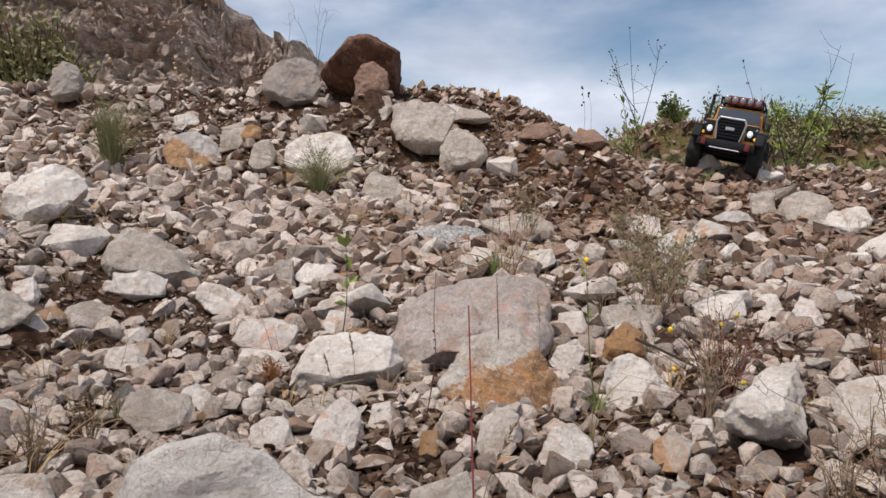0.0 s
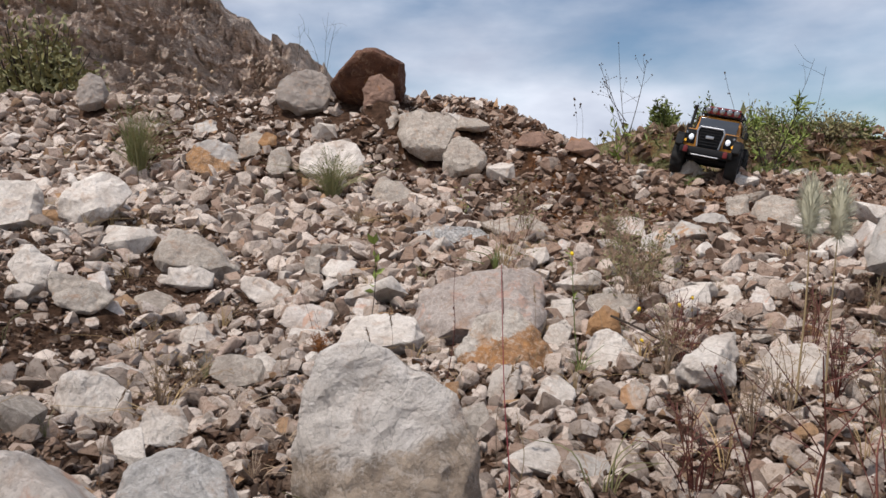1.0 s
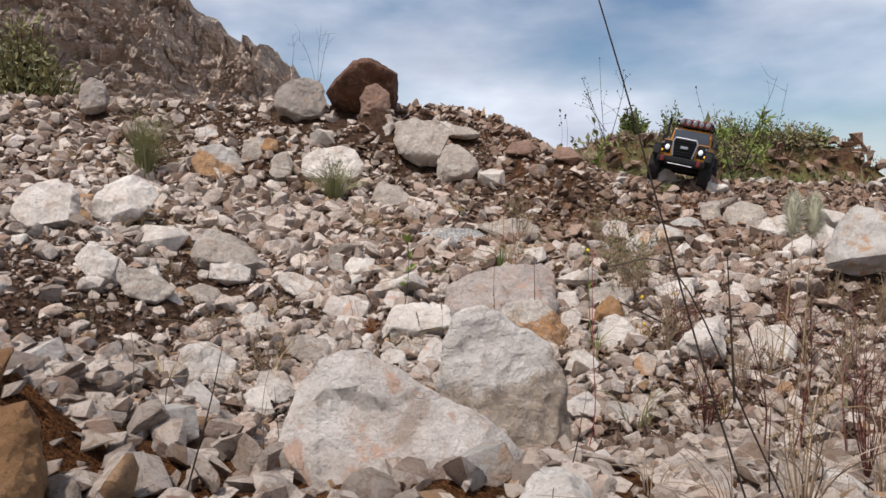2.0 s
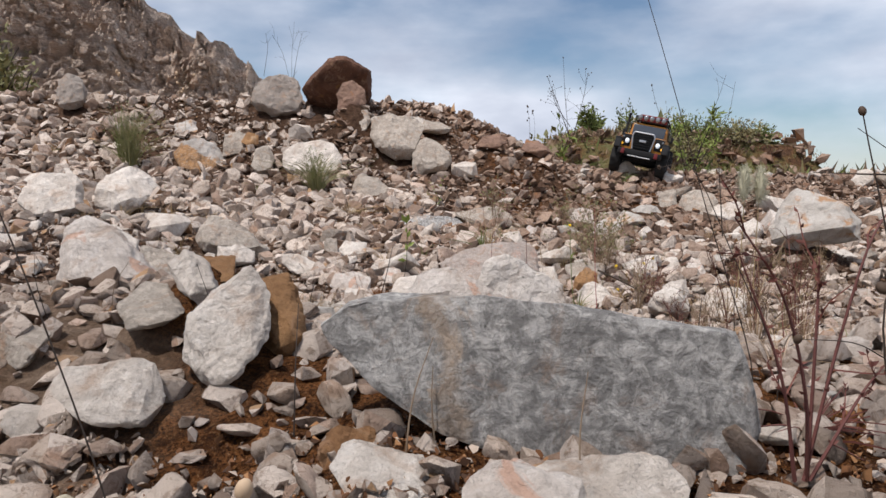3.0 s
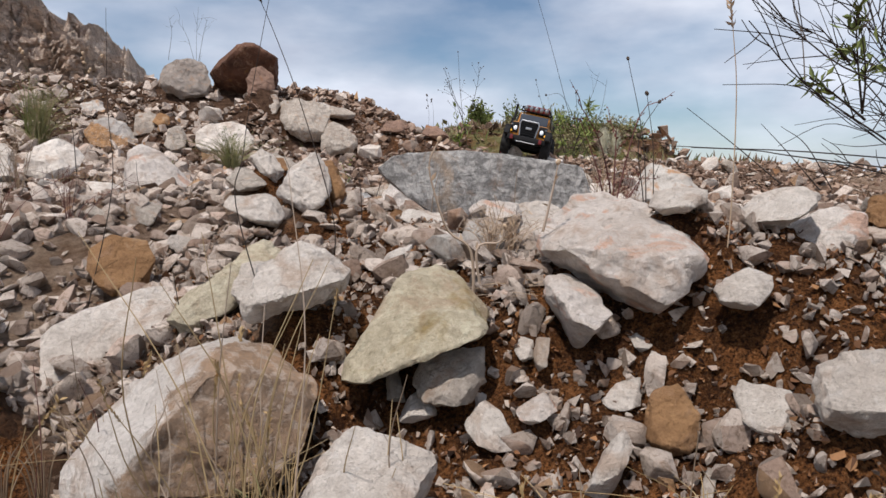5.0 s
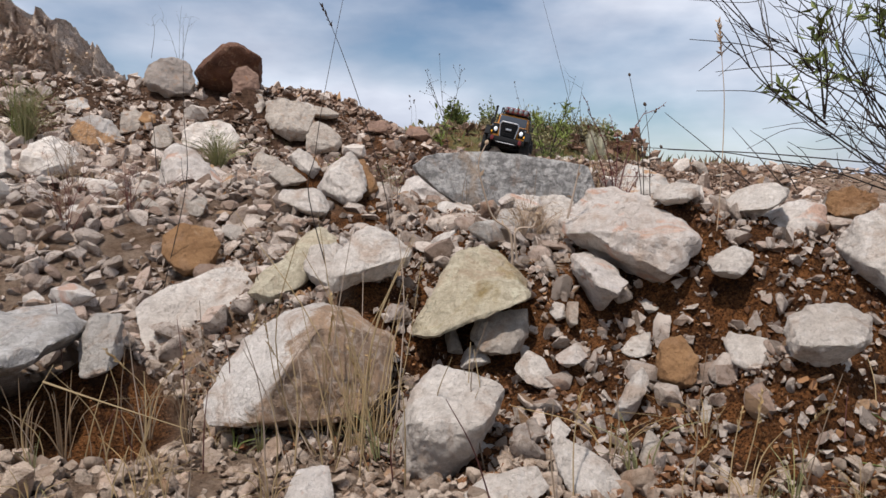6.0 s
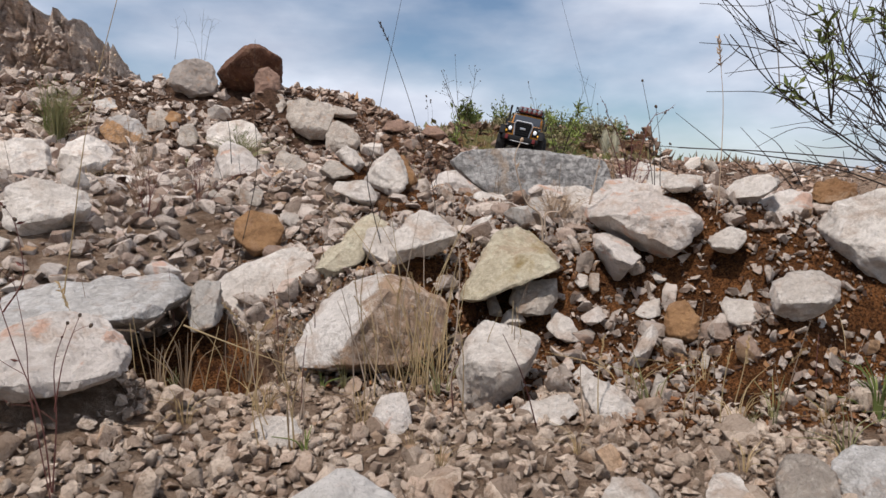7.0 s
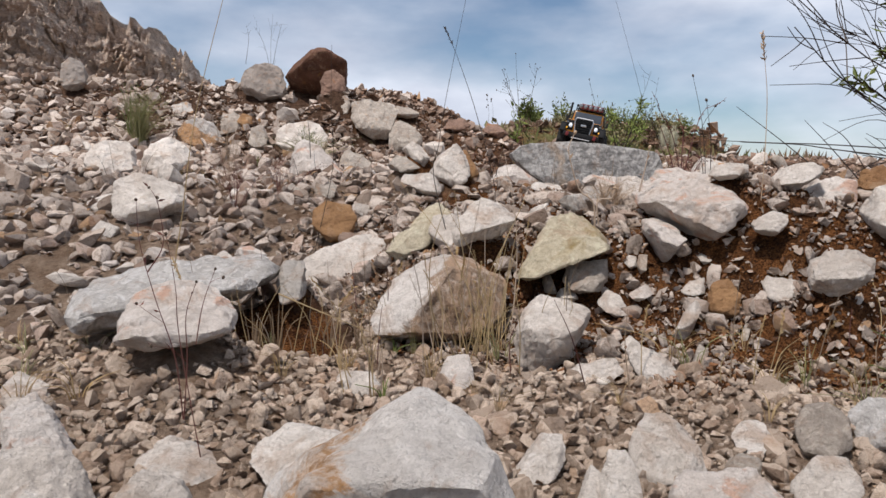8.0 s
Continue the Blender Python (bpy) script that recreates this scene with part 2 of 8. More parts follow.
def crumb_material():
    m, n, l, bsdf = material("soil_crumb")
    rnd = n.new("ShaderNodeNewGeometry").outputs["Random Per Island"]
    fine = noise_of(n, l, n.new("ShaderNodeTexCoord").outputs["Object"], 500, 5, 0.7)
    col = mixed(n, l, step(n, l, rnd, 0.0, 0.7), (0.036, 0.017, 0.009), (0.29, 0.125, 0.048))
    col = mixed(n, l, step(n, l, rnd, 0.70, 0.71), col, (0.38, 0.19, 0.08))
    col = mixed(n, l, step(n, l, rnd, 0.86, 0.87), col, (0.56, 0.45, 0.36))
    l.new(mixed(n, l, math_of(n, l, "MULTIPLY", fine, 0.6), col, (0.03, 0.015, 0.01)), bsdf.inputs["Base Color"])
    bsdf.inputs["Roughness"].default_value = 0.95
    return m


CRUMB = crumb_material()


def soil_material():
    m, n, l, bsdf = material("ground_soil")
    vec = n.new("ShaderNodeTexCoord").outputs["Object"]
    big = noise_of(n, l, vec, 5, 6, 0.6)
    mid = noise_of(n, l, vec, 45, 8, 0.7)
    fine = noise_of(n, l, vec, 260, 6, 0.75)
    at = n.new("ShaderNodeAttribute")
    at.attribute_name = "soil"
    # brown ground between stones, coloured deeper to carry the shade of the gaps
    gravel = mixed(n, l, step(n, l, mid, 0.35, 0.65), (0.045, 0.024, 0.015), (0.20, 0.12, 0.08))
    wide = n.new("ShaderNodeAttribute")
    wide.attribute_name = "open_ground"
    stony = mixed(n, l, step(n, l, mid, 0.35, 0.65), (0.26, 0.16, 0.10), (0.54, 0.405, 0.30))
    gravel = mixed(n, l, wide.outputs["Fac"], gravel, stony)
    grain = noise_of(n, l, vec, 620, 4, 0.75)
    soil = mixed(n, l, step(n, l, mid, 0.36, 0.64), (0.065, 0.025, 0.011), (0.43, 0.175, 0.060))
    soil = mixed(n, l, step(n, l, grain, 0.46, 0.60), soil, (0.042, 0.020, 0.012))
    soil = mixed(n, l, math_of(n, l, "MULTIPLY", step(n, l, grain, 0.42, 0.34), 0.8), soil, (0.42, 0.25, 0.13))
    where = step(n, l, math_of(n, l, "ADD", at.outputs["Fac"], math_of(n, l, "MULTIPLY", math_of(n, l, "SUBTRACT", big, 0.5), 1.4)), 0.4, 0.65)
    col = mixed(n, l, where, gravel, soil)
    col = mixed(n, l, math_of(n, l, "MULTIPLY", step(n, l, fine, 0.4, 0.7), 0.5), col, (0.05, 0.03, 0.02))
    grass = n.new("ShaderNodeAttribute")
    grass.attribute_name = "grass"
    turf = mixed(n, l, mid, (0.10, 0.095, 0.04), (0.24, 0.22, 0.10))
    col = mixed(n, l, step(n, l, math_of(n, l, "ADD", grass.outputs["Fac"], math_of(n, l, "MULTIPLY", math_of(n, l, "SUBTRACT", big, 0.5), 1.2)), 0.4, 0.6), col, turf)
    l.new(col, bsdf.inputs["Base Color"])
    bsdf.inputs["Roughness"].default_value = 0.95
    bsdf.inputs["Specular IOR Level"].default_value = 0.05
    bumped(n, l, bsdf, ((mid, 1.0, 0.025), (fine, 1.0, 0.008), (grain, 1.0, 0.003)))
    return m


SOIL = soil_material()


def plain(name, colour, rough=0.8, metal=0.0, vary=0.35, scale=60.0, emit=None, bump=0.0):
    """A simple surface with a little mottling."""
    m, n, l, bsdf = material(name)
    vec = n.new("ShaderNodeTexCoord").outputs["Object"]
    spots = noise_of(n, l, vec, scale, 5, 0.6)
    col = mixed(n, l, math_of(n, l, "MULTIPLY", spots, vary), colour, tuple(0.35 * c for c in colour))
    l.new(col, bsdf.inputs["Base Color"])
    bsdf.inputs["Roughness"].default_value, bsdf.inputs["Metallic"].default_value = rough, metal
    if bump:
        bumped(n, l, bsdf, ((spots, bump, 0.002),))
    if emit:
        bsdf.inputs["Emission Color"].default_value = (*emit[0], 1)
        bsdf.inputs["Emission Strength"].default_value = emit[1]
    return m


# ---- mesh helpers ----
def mesh_of(name, verts, tris, mat, sharp=35.0):
    """A triangle mesh from numpy arrays, smooth with sharp edges past an angle."""
    me = bpy.data.meshes.new(name)
    verts, tris = np.asarray(verts, np.float32), np.asarray(tris, np.int32)
    me.vertices.add(len(verts))
    me.vertices.foreach_set("co", verts.ravel())
    me.loops.add(tris.size)
    me.loops.foreach_set("vertex_index", tris.ravel())
    me.polygons.add(len(tris))
    me.polygons.foreach_set("loop_start", np.arange(0, tris.size, 3, dtype=np.int32))
    me.update(calc_edges=True)
    me.validate()
    me.polygons.foreach_set("use_smooth", np.ones(len(me.polygons), bool))
    if sharp:
        me.set_sharp_from_angle(angle=radians(sharp))
    me.materials.append(mat)
    return me


def part(name, bm, mat, parent=None, label="", sharp=35.0):
    """Links a bmesh as one mesh object, under a thing or a part."""
    me = bpy.data.meshes.new(name)
    bm.to_mesh(me)
    bm.free()
    me.polygons.foreach_set("use_smooth", np.ones(len(me.polygons), bool))
    me.set_sharp_from_angle(angle=radians(sharp))
    me.materials.append(mat)
    ob = new(name, me)
    if parent is not None:
        ob.parent = parent
    return tagged(ob, label)


def sphere_arrays(level):
    bm = bmesh.new()
    bmesh.ops.create_icosphere(bm, subdivisions=level, radius=1.0)
    v = np.array([p.co[:] for p in bm.verts])
    f = np.array([[p.index for p in q.verts] for q in bm.faces])
    bm.free()
    return v, f


BALL = {k: sphere_arrays(k) for k in (1, 2, 3, 4, 5)}


def unit(v):
    v = np.asarray(v, float)
    return v / np.linalg.norm(v)


def cut(v, normal, d):
    """Flattens all that lies past a plane onto it."""
    s = np.maximum(v @ normal - d, 0.0)
    return v - np.outer(s, normal)


def fractal(v, scale, octaves=3):
    """Noise of each vertex, -1 to 1."""
    out = np.empty(len(v))
    for i, p in enumerate(v * scale):
        out[i] = noise.fractal(p, 0.9, 2.1, octaves)
    return out


def scoops(v, scale):
    """Shell-shaped fractures: low in the middle of each cell, with sharp ridges between cells."""
    out = np.empty(len(v))
    for i, p in enumerate(v * scale):
        out[i] = noise.voronoi(p)[0][0]
    return out * out


def fracture(v, scale, seed):
    """Broken facets: in each cell the surface is a plane of its own tilt, with short slopes between the cells."""
    out = np.empty(len(v))
    tilt = {}

    def plane(c, p):
        key = (round(c.x, 3), round(c.y, 3), round(c.z, 3))
        if key not in tilt:
            g = np.random.default_rng(abs(hash(key)) % 999983 + seed)
            tilt[key] = (*(g.normal(size=3) * 0.6), g.uniform(-0.15, 0.15))
        t = tilt[key]
        return t[0] * (p[0] - c.x) + t[1] * (p[1] - c.y) + t[2] * (p[2] - c.z) + t[3]

    for i, p in enumerate(v * scale):
        far, near = noise.voronoi(p)
        k = 0.5 + 0.5 * min(1.0, (far[1] - far[0]) / 0.2)
        out[i] = k * plane(near[0], p) + (1 - k) * plane(near[1], p)
    return np.clip(out, -0.7, 0.7)


# ---- ground sheet ----
def spread(lo, hi, step_near, far):
    """Coordinates: even steps from lo to hi, growing ones out to +-far."""
    near = np.arange(lo, hi, step_near)
    out, d = [], step_near
    p = hi
    while p < far:
        out.append(p)
        d *= 1.16
        p += d
    back, d, p = [], step_near, lo
    while p > -far:
        d *= 1.16
        p -= d
        back.append(p)
    return np.array(back[::-1] + list(near) + out)


def surface_z(x, y):
    """Height of the uneven near ground."""
    x, y = np.asarray(x, float), np.asarray(y, float)
    z = ground_z(x, y)
    pts = np.stack([x, y, z], -1).reshape(-1, 3)
    for hx, hy, radius, rise in HEAPS:
        near = (x - hx) ** 2 + (y - hy) ** 2
        inside = near < 9 * radius * radius
        if inside.any():
            base = ground_z(hx, hy)
            z = np.where(inside, np.maximum(z, z + (rise + np.clip(base - z, -0.5 * rise, rise)) * np.exp(-near / radius ** 2)), z)
    flat = (1.0 - 0.75 * ramp(0.0, -0.06, y - foot_line(x))).ravel()
    return z + (flat * (0.010 * fractal(pts, 9.0, 2) + 0.005 * fractal(pts + 5, 45.0, 3))).reshape(x.shape)


def build_ground():
    xs = spread(-1.1, 1.2, 0.017, 420.0)
    ys = spread(-0.95, 0.0, 0.009, 420.0)
    ys = np.unique(np.concatenate([ys[ys < 0.0], spread(0.0, 2.8, 0.024, 420.0)]))
    X, Y = np.meshgrid(xs, ys)
    Z = ground_z(X, Y)
    near = (np.abs(X) < 1.6) & (Y > -1.2) & (Y < 3.2)
    Z[near] = surface_z(X[near], Y[near])
    far = ~near
    pts = np.stack([X[far], Y[far], Z[far]], 1)
    Z[far] += 0.05 * fractal(pts, 0.8, 3)
    n, m = X.shape
    idx = np.arange(n * m).reshape(n, m)
    a, b, c, d = idx[:-1, :-1].ravel(), idx[:-1, 1:].ravel(), idx[1:, 1:].ravel(), idx[1:, :-1].ravel()
    tris = np.concatenate([np.stack([a, b, c], 1), np.stack([a, c, d], 1)])
    me = mesh_of("ground", np.stack([X, Y, Z], 2).reshape(-1, 3), tris, SOIL, sharp=0)
    soil = 0.15 + 0.75 * (ramp(-0.07, -0.03, Y - foot_line(X)) * ramp(0.10, -0.05, Y)) * ramp(-0.42, -0.2, X) * ramp(1.1, 0.5, X)
    soil = soil + 0.2 * ramp(0.0, 0.5, X) * ramp(1.7, 1.2, X) * ramp(1.2, 1.7, Y) + 0.15 * ramp(1.6, 2.0, Y) * ramp(-0.5, 0.0, X)
    # red-brown soil under the slab, its dark colour also standing for the overhang's shade
    hollow = np.exp(-((X + 0.452) / 0.06) ** 2 - ((Y + 0.37) / 0.05) ** 2)
    soil = np.where(Y < foot_line(X) - 0.06, 0.1, soil) * ramp(2.6, 1.2, X)
    open_ground = ramp(0.8, 1.6, np.hypot(X, Y - 1.2) - 1.2 * ramp(0.3, 1.5, Y))
    open_ground = np.maximum(open_ground, ramp(-0.02, -0.07, Y - foot_line(X)))
    mound = ramp(0.7, 1.2, X) * ramp(5.0, 4.2, X) * ramp(4.2, 4.8, Y) * (1 - ramp(9, 12, Y))
    open_ground, soil = open_ground * (1 - mound) * (1 - hollow), np.maximum(np.maximum(soil, 0.6 * mound), 0.9 * hollow)
    at = me.attributes.new("open_ground", "FLOAT", "POINT")
    at.data.foreach_set("value", open_ground.ravel().astype(np.float32))
    at = me.attributes.new("soil", "FLOAT", "POINT")
    at.data.foreach_set("value", soil.ravel().astype(np.float32))
    grass = 0.5 * ramp(3.4, 4.6, Y) * ramp(-3, 0.5, X)
    at = me.attributes.new("grass", "FLOAT", "POINT")
    at.data.foreach_set("value", grass.ravel().astype(np.float32))
    ground = new("ground", me)
    tagged(ground, "stony ground of pale gravel and red-brown soil rising to a crest", "ground", kind="structure")




def build_bank():
    """The crumbling soil of the bank, finer than the ground sheet and lying on it."""
    xs, ys = np.arange(-0.50, 0.36, 0.0036), np.arange(-0.62, -0.10, 0.0034)
    X, Y = np.meshgrid(xs, ys)
    Z = surface_z(X, Y)
    pts = np.stack([X, Y, Z], 2).reshape(-1, 3)
    crumb = 0.003 + 0.005 * fractal(pts + 2, 70.0, 4) + 0.0025 * fractal(pts + 8, 260.0, 2) - 0.005
    inside = (ramp(-0.055, -0.02, Y - foot_line(X)) * ramp(-0.50, -0.44, X) * ramp(0.36, 0.30, X) * ramp(-0.10, -0.16, Y)).ravel()
    pts[:, 2] += crumb - 0.02 * (1 - inside)
    n, m = X.shape
    idx = np.arange(n * m).reshape(n, m)
    a, b, c, d = idx[:-1, :-1].ravel(), idx[:-1, 1:].ravel(), idx[1:, 1:].ravel(), idx[1:, :-1].ravel()
    tris = np.concatenate([np.stack([a, b, c], 1), np.stack([a, c, d], 1)])
    me = mesh_of("bank", pts, tris, SOIL, sharp=50.0)
    soil = 0.45 + 0.5 * ramp(-0.42, -0.2, X)
    at = me.attributes.new("soil", "FLOAT", "POINT")
    at.data.foreach_set("value", soil.ravel().astype(np.float32))
    tagged(new("bank", me), "crumbling red-brown soil bank beside the track", "bank", kind="structure")




# ---- rocks ----
FOOTPRINTS = []
HEAPS = []      # x, y, radius and height of the soil heaped under rocks


def hull(points, cuts=0, smooth=0, edge=0.0):
    """Convex hull of points as vertices and triangles, its edges split `cuts` times over and worn;
    edge: split instead until none is longer than this."""
    bm = bmesh.new()
    for p in points:
        bm.verts.new(p)
    res = bmesh.ops.convex_hull(bm, input=bm.verts)
    loose = [e for e in res["geom_interior"] + res["geom_unused"] if isinstance(e, bmesh.types.BMVert)]
    if loose:
        bmesh.ops.delete(bm, geom=list(set(loose)), context="VERTS")
    for _ in range(8 if edge else 0):
        long = [e for e in bm.edges if e.calc_length() > edge]
        if not long:
            break
        bmesh.ops.subdivide_edges(bm, edges=long, cuts=1)
        bmesh.ops.triangulate(bm, faces=bm.faces, quad_method="SHORT_EDGE")
    bmesh.ops.recalc_face_normals(bm, faces=bm.faces)
    bm.verts.index_update()
    v = np.array([p.co[:] for p in bm.verts])
    f = np.array([[p.index for p in q.verts] for q in bm.faces])
    bm.free()
    return refine(v, f, cuts, smooth)


def refine(v, f, cuts, smooth):
    """Splits each triangle in four, `cuts` times, then rounds the edges a little."""
    for _ in range(cuts):
        e = np.sort(np.concatenate([f[:, [0, 1]], f[:, [1, 2]], f[:, [2, 0]]]), axis=1)
        u, inv = np.unique(e, axis=0, return_inverse=True)
        inv = inv.reshape(-1)
        mid = len(v) + inv
        k = len(f)
        a, b, c = mid[:k], mid[k:2 * k], mid[2 * k:]
        v = np.concatenate([v, v[u].mean(1)])
        f = np.concatenate([np.stack([f[:, 0], a, c], 1), np.stack([a, f[:, 1], b], 1), np.stack([c, b, f[:, 2]], 1), np.stack([a, b, c], 1)])
    for _ in range(smooth):
        e = np.concatenate([f[:, [0, 1]], f[:, [1, 2]], f[:, [2, 0]]])
        total, count = np.zeros_like(v), np.zeros(len(v))
        np.add.at(total, e[:, 0], v[e[:, 1]])
        np.add.at(count, e[:, 0], 1)
        v = 0.7 * v + 0.3 * total / count[:, None]
    return v, f


def normals_of(v, f):
    n = np.cross(v[f[:, 1]] - v[f[:, 0]], v[f[:, 2]] - v[f[:, 0]])
    out = np.zeros_like(v)
    for i in range(3):
        np.add.at(out, f[:, i], n)
    return out / (np.linalg.norm(out, axis=1)[:, None] + 1e-12)


def reach(shape, u, w):
    """How far the outline lies from its middle, towards (u, w)."""
    best = 1e9
    n = math.hypot(u, w) + 1e-9
    dx, dy = u / n, w / n
    for (ax, ay), (bx, by) in zip(shape, shape[1:] + shape[:1]):
        ex, ey = bx - ax, by - ay
        den = dx * ey - dy * ex
        if abs(den) > 1e-12:
            r, t = (ax * ey - ay * ex) / den, (ax * dy - ay * dx) / den
            if r > 0 and -1e-6 <= t <= 1 + 1e-6:
                best = min(best, r)
    return best if best < 1e8 else 0.5 * n


def rock(name, mat, place, turn, deep, shape, label, seed=0, level=4, facets=7, rough=0.035, lean=0.0, group="", fold=None, ridge=None, form="block", flakes=22):
    """A broken rock: an outline of (u, v) corners in metres about its middle, seen along its depth;
    turn: degrees about z; lean: degrees by which its top tips back;
    fold: how high up the front the edge between its upper and lower face lies, 0 to 1;
    ridge: corners (u, v) of that edge, where it has a shape of its own, each with its depth if that matters;
    form: "block"; "slab", with a flat front; or "overhang", with a foot that is set back;
    flakes: how many flakes are broken off its edges."""
    rng = np.random.default_rng(seed + 100)
    size = max(max(abs(u) for u, _ in shape), max(abs(w) for _, w in shape))
    low, high = min(w for _, w in shape), max(w for _, w in shape)
    left, right = min(u for u, _ in shape), max(u for u, _ in shape)
    tall = high - low
    if form == "slab":
        pts = [(0.96 * u, -deep * rng.uniform(0.44, 0.5), 0.96 * w) for u, w in shape]
        pts += [(u, -deep * 0.2, w) for u, w in shape]
    elif form == "overhang":
        pts = [(u, deep * (0.48 - 0.50 * (w - low) / tall + rng.uniform(-0.06, 0.06)), w) for u, w in shape]
    else:
        # the outline lies farther back at the top, so that a broad face looks up and a lower one to the front
        pts = [(u, deep * (0.44 * (w - low) / tall - 0.28 + rng.uniform(-0.08, 0.08)), w) for u, w in shape]
    count = 4 if facets < 8 else 5
    fold = rng.uniform(0.12, 0.35) if fold is None else fold
    for u, w, *back in ridge or ():
        pts.append((u, deep * (back[0] if back else -rng.uniform(0.42, 0.5)), w))
    for i in range(0 if ridge or form == "slab" else count):
        at = (i + 0.5 + rng.uniform(-0.25, 0.25)) / count
        u = left + (right - left) * (0.12 + 0.76 * at)
        w = low + tall * (fold + rng.uniform(-0.12, 0.12))
        inside = min(1.0, 0.92 * reach(shape, u, w) / (math.hypot(u, w) + 1e-9))
        pts.append((u * inside, -deep / 2 * rng.uniform(0.75, 1.0), w * inside))
    for i in range(4):
        u, w = shape[(i * len(shape)) // 4]
        k = rng.uniform(0.35, 0.8)
        pts.append((k * u, deep / 2 * rng.uniform(0.7, 1.0), k * w))
    v, f = hull(pts, edge=size * {3: 0.19, 4: 0.12, 5: 0.075}[level])
    # flakes broken off the edges leave flat scars
    for k in range(flakes if level > 3 else 9):
        d = unit(rng.normal(size=3) * (1, 1, 0.9))
        v = cut(v, d, (v @ d).max() - size * (0.01 + 0.06 * rng.uniform() ** 2))
    # worn edges
    e = np.concatenate([f[:, [0, 1]], f[:, [1, 2]], f[:, [2, 0]]])
    for _ in range(1):
        total, many = np.zeros_like(v), np.zeros(len(v))
        np.add.at(total, e[:, 0], v[e[:, 1]])
        np.add.at(many, e[:, 0], 1)
        v = 0.8 * v + 0.2 * total / many[:, None]
    nrm = normals_of(v, f)
    q = v / size + seed * 3.7
    swell = fractal(q, 1.5, 2)
    crisp = fractal(q + 9, 5.0, 5)
    shell = scoops(q + 2, 2.0) + 0.4 * scoops(q + 6, 5.0)
    broken = fracture(q + 5, 2.2, seed) + 0.4 * fracture(q + 1, 5.0, seed + 7)
    v = v + nrm * (size * rough * (0.8 * swell + 0.7 * crisp + 1.6 * (shell - 0.25) + 1.5 * broken))[:, None]
    # a rock that would hang over the ground is let down onto it, or soil is heaped under it
    m = pose(*place, -lean, 0, turn)
    world_v = v @ np.array(m.to_3x3()).T + np.array(place)
    gap = (world_v[:, 2] - ground_z(world_v[:, 0], world_v[:, 1])).min()
    longer = 1 + (gap + 0.006) / -v[:, 2].min()
    if gap > -0.006 and longer < 1.35:
        v[v[:, 2] < 0, 2] *= longer
    elif gap > -0.004:
        HEAPS.append((place[0] + 0.15 * deep * math.sin(radians(turn)), place[1] + 0.15 * deep, 0.55 * (right - left) + 0.4 * gap, gap + 0.006))
    FOOTPRINTS.append((place[0], place[1], radians(turn), np.abs(v[:, 0]).max(), np.abs(v[:, 1]).max()))
    ob = new(name, mesh_of(name, v, f, mat, sharp=22.0))
    ob.matrix_world = m
    return tagged(ob, label, "rock", group)


def clear_of_rocks(x, y, share=0.75):
    """Which of the spots lie outside the placed rocks."""
    ok = np.ones(len(x), bool)
    for cx, cy, turn, wide, deep in FOOTPRINTS:
        dx, dy = x - cx, y - cy
        u = dx * math.cos(turn) + dy * math.sin(turn)
        v = dy * math.cos(turn) - dx * math.sin(turn)
        ok &= (u / (wide * share)) ** 2 + (v / (deep * share)) ** 2 > 1
    return ok

rock("boulder", RUST, (-0.296, 2.630, 0.644), 6, 0.260, [(-0.171, -0.004), (-0.112, 0.063), (-0.045, 0.123), (0.024, 0.128), (0.051, 0.096), (0.136, 0.081), (0.146, 0.019), (0.127, -0.076), (0.097, -0.108), (-0.009, -0.117), (-0.093, -0.098)], "large rust-brown angular boulder perched on the rubble crest", 1, level=5, facets=8, rough=0.03, form="overhang", flakes=3, ridge=[(-0.120, 0.020, -0.40), (-0.060, 0.085, -0.46), (0.010, 0.100, -0.5), (0.035, 0.020, -0.36), (0.100, 0.060, -0.42), (0.115, -0.060, -0.10), (0.040, -0.100, 0.05)])
rock("rock", RUDDY_ROCK, (-0.250, 2.440, 0.576), 6, 0.080, [(-0.058, 0.015), (-0.033, 0.064), (0.007, 0.075), (0.057, 0.036), (0.066, -0.023), (0.022, -0.064), (-0.054, -0.064)], "small rust-brown rock leaning against the boulder", 2)
rock("rock", DUSKY, (-0.570, 2.660, 0.608), 12, 0.200, [(-0.117, -0.031), (-0.099, 0.043), (-0.046, 0.082), (0.027, 0.110), (0.086, 0.081), (0.110, -0.003), (0.087, -0.078), (-0.019, -0.102), (-0.101, -0.062)], "grey-brown weathered rock beside the boulder on the crest", 3, facets=8, group="slope rocks")
rock("rock", DUSKY, (-1.423, 2.650, 0.608), 28, 0.130, [(-0.055, -0.011), (-0.040, 0.052), (-0.001, 0.087), (0.045, 0.063), (0.062, -0.003), (0.040, -0.058), (-0.017, -0.080), (-0.057, -0.057)], "rounded grey-brown rock standing on the crest", 4, group="slope rocks")
rock("rock", STAINED, (-0.931, 2.550, 0.446), 20, 0.120, [(-0.074, -0.015), (-0.044, 0.027), (0.015, 0.049), (0.063, 0.031), (0.068, -0.017), (0.012, -0.039), (-0.046, -0.044)], "orange-stained limestone rock on the slope", 5, group="slope rocks")
rock("rock", RUSTED, (-0.819, 2.310, 0.317), 20, 0.160, [(-0.109, 0.024), (-0.064, 0.069), (-0.003, 0.086), (0.050, 0.059), (0.093, 0.004), (0.119, -0.066), (0.037, -0.078), (-0.051, -0.051), (-0.105, -0.022)], "pale rock with an orange-stained flank on the slope", 6, group="slope rocks")
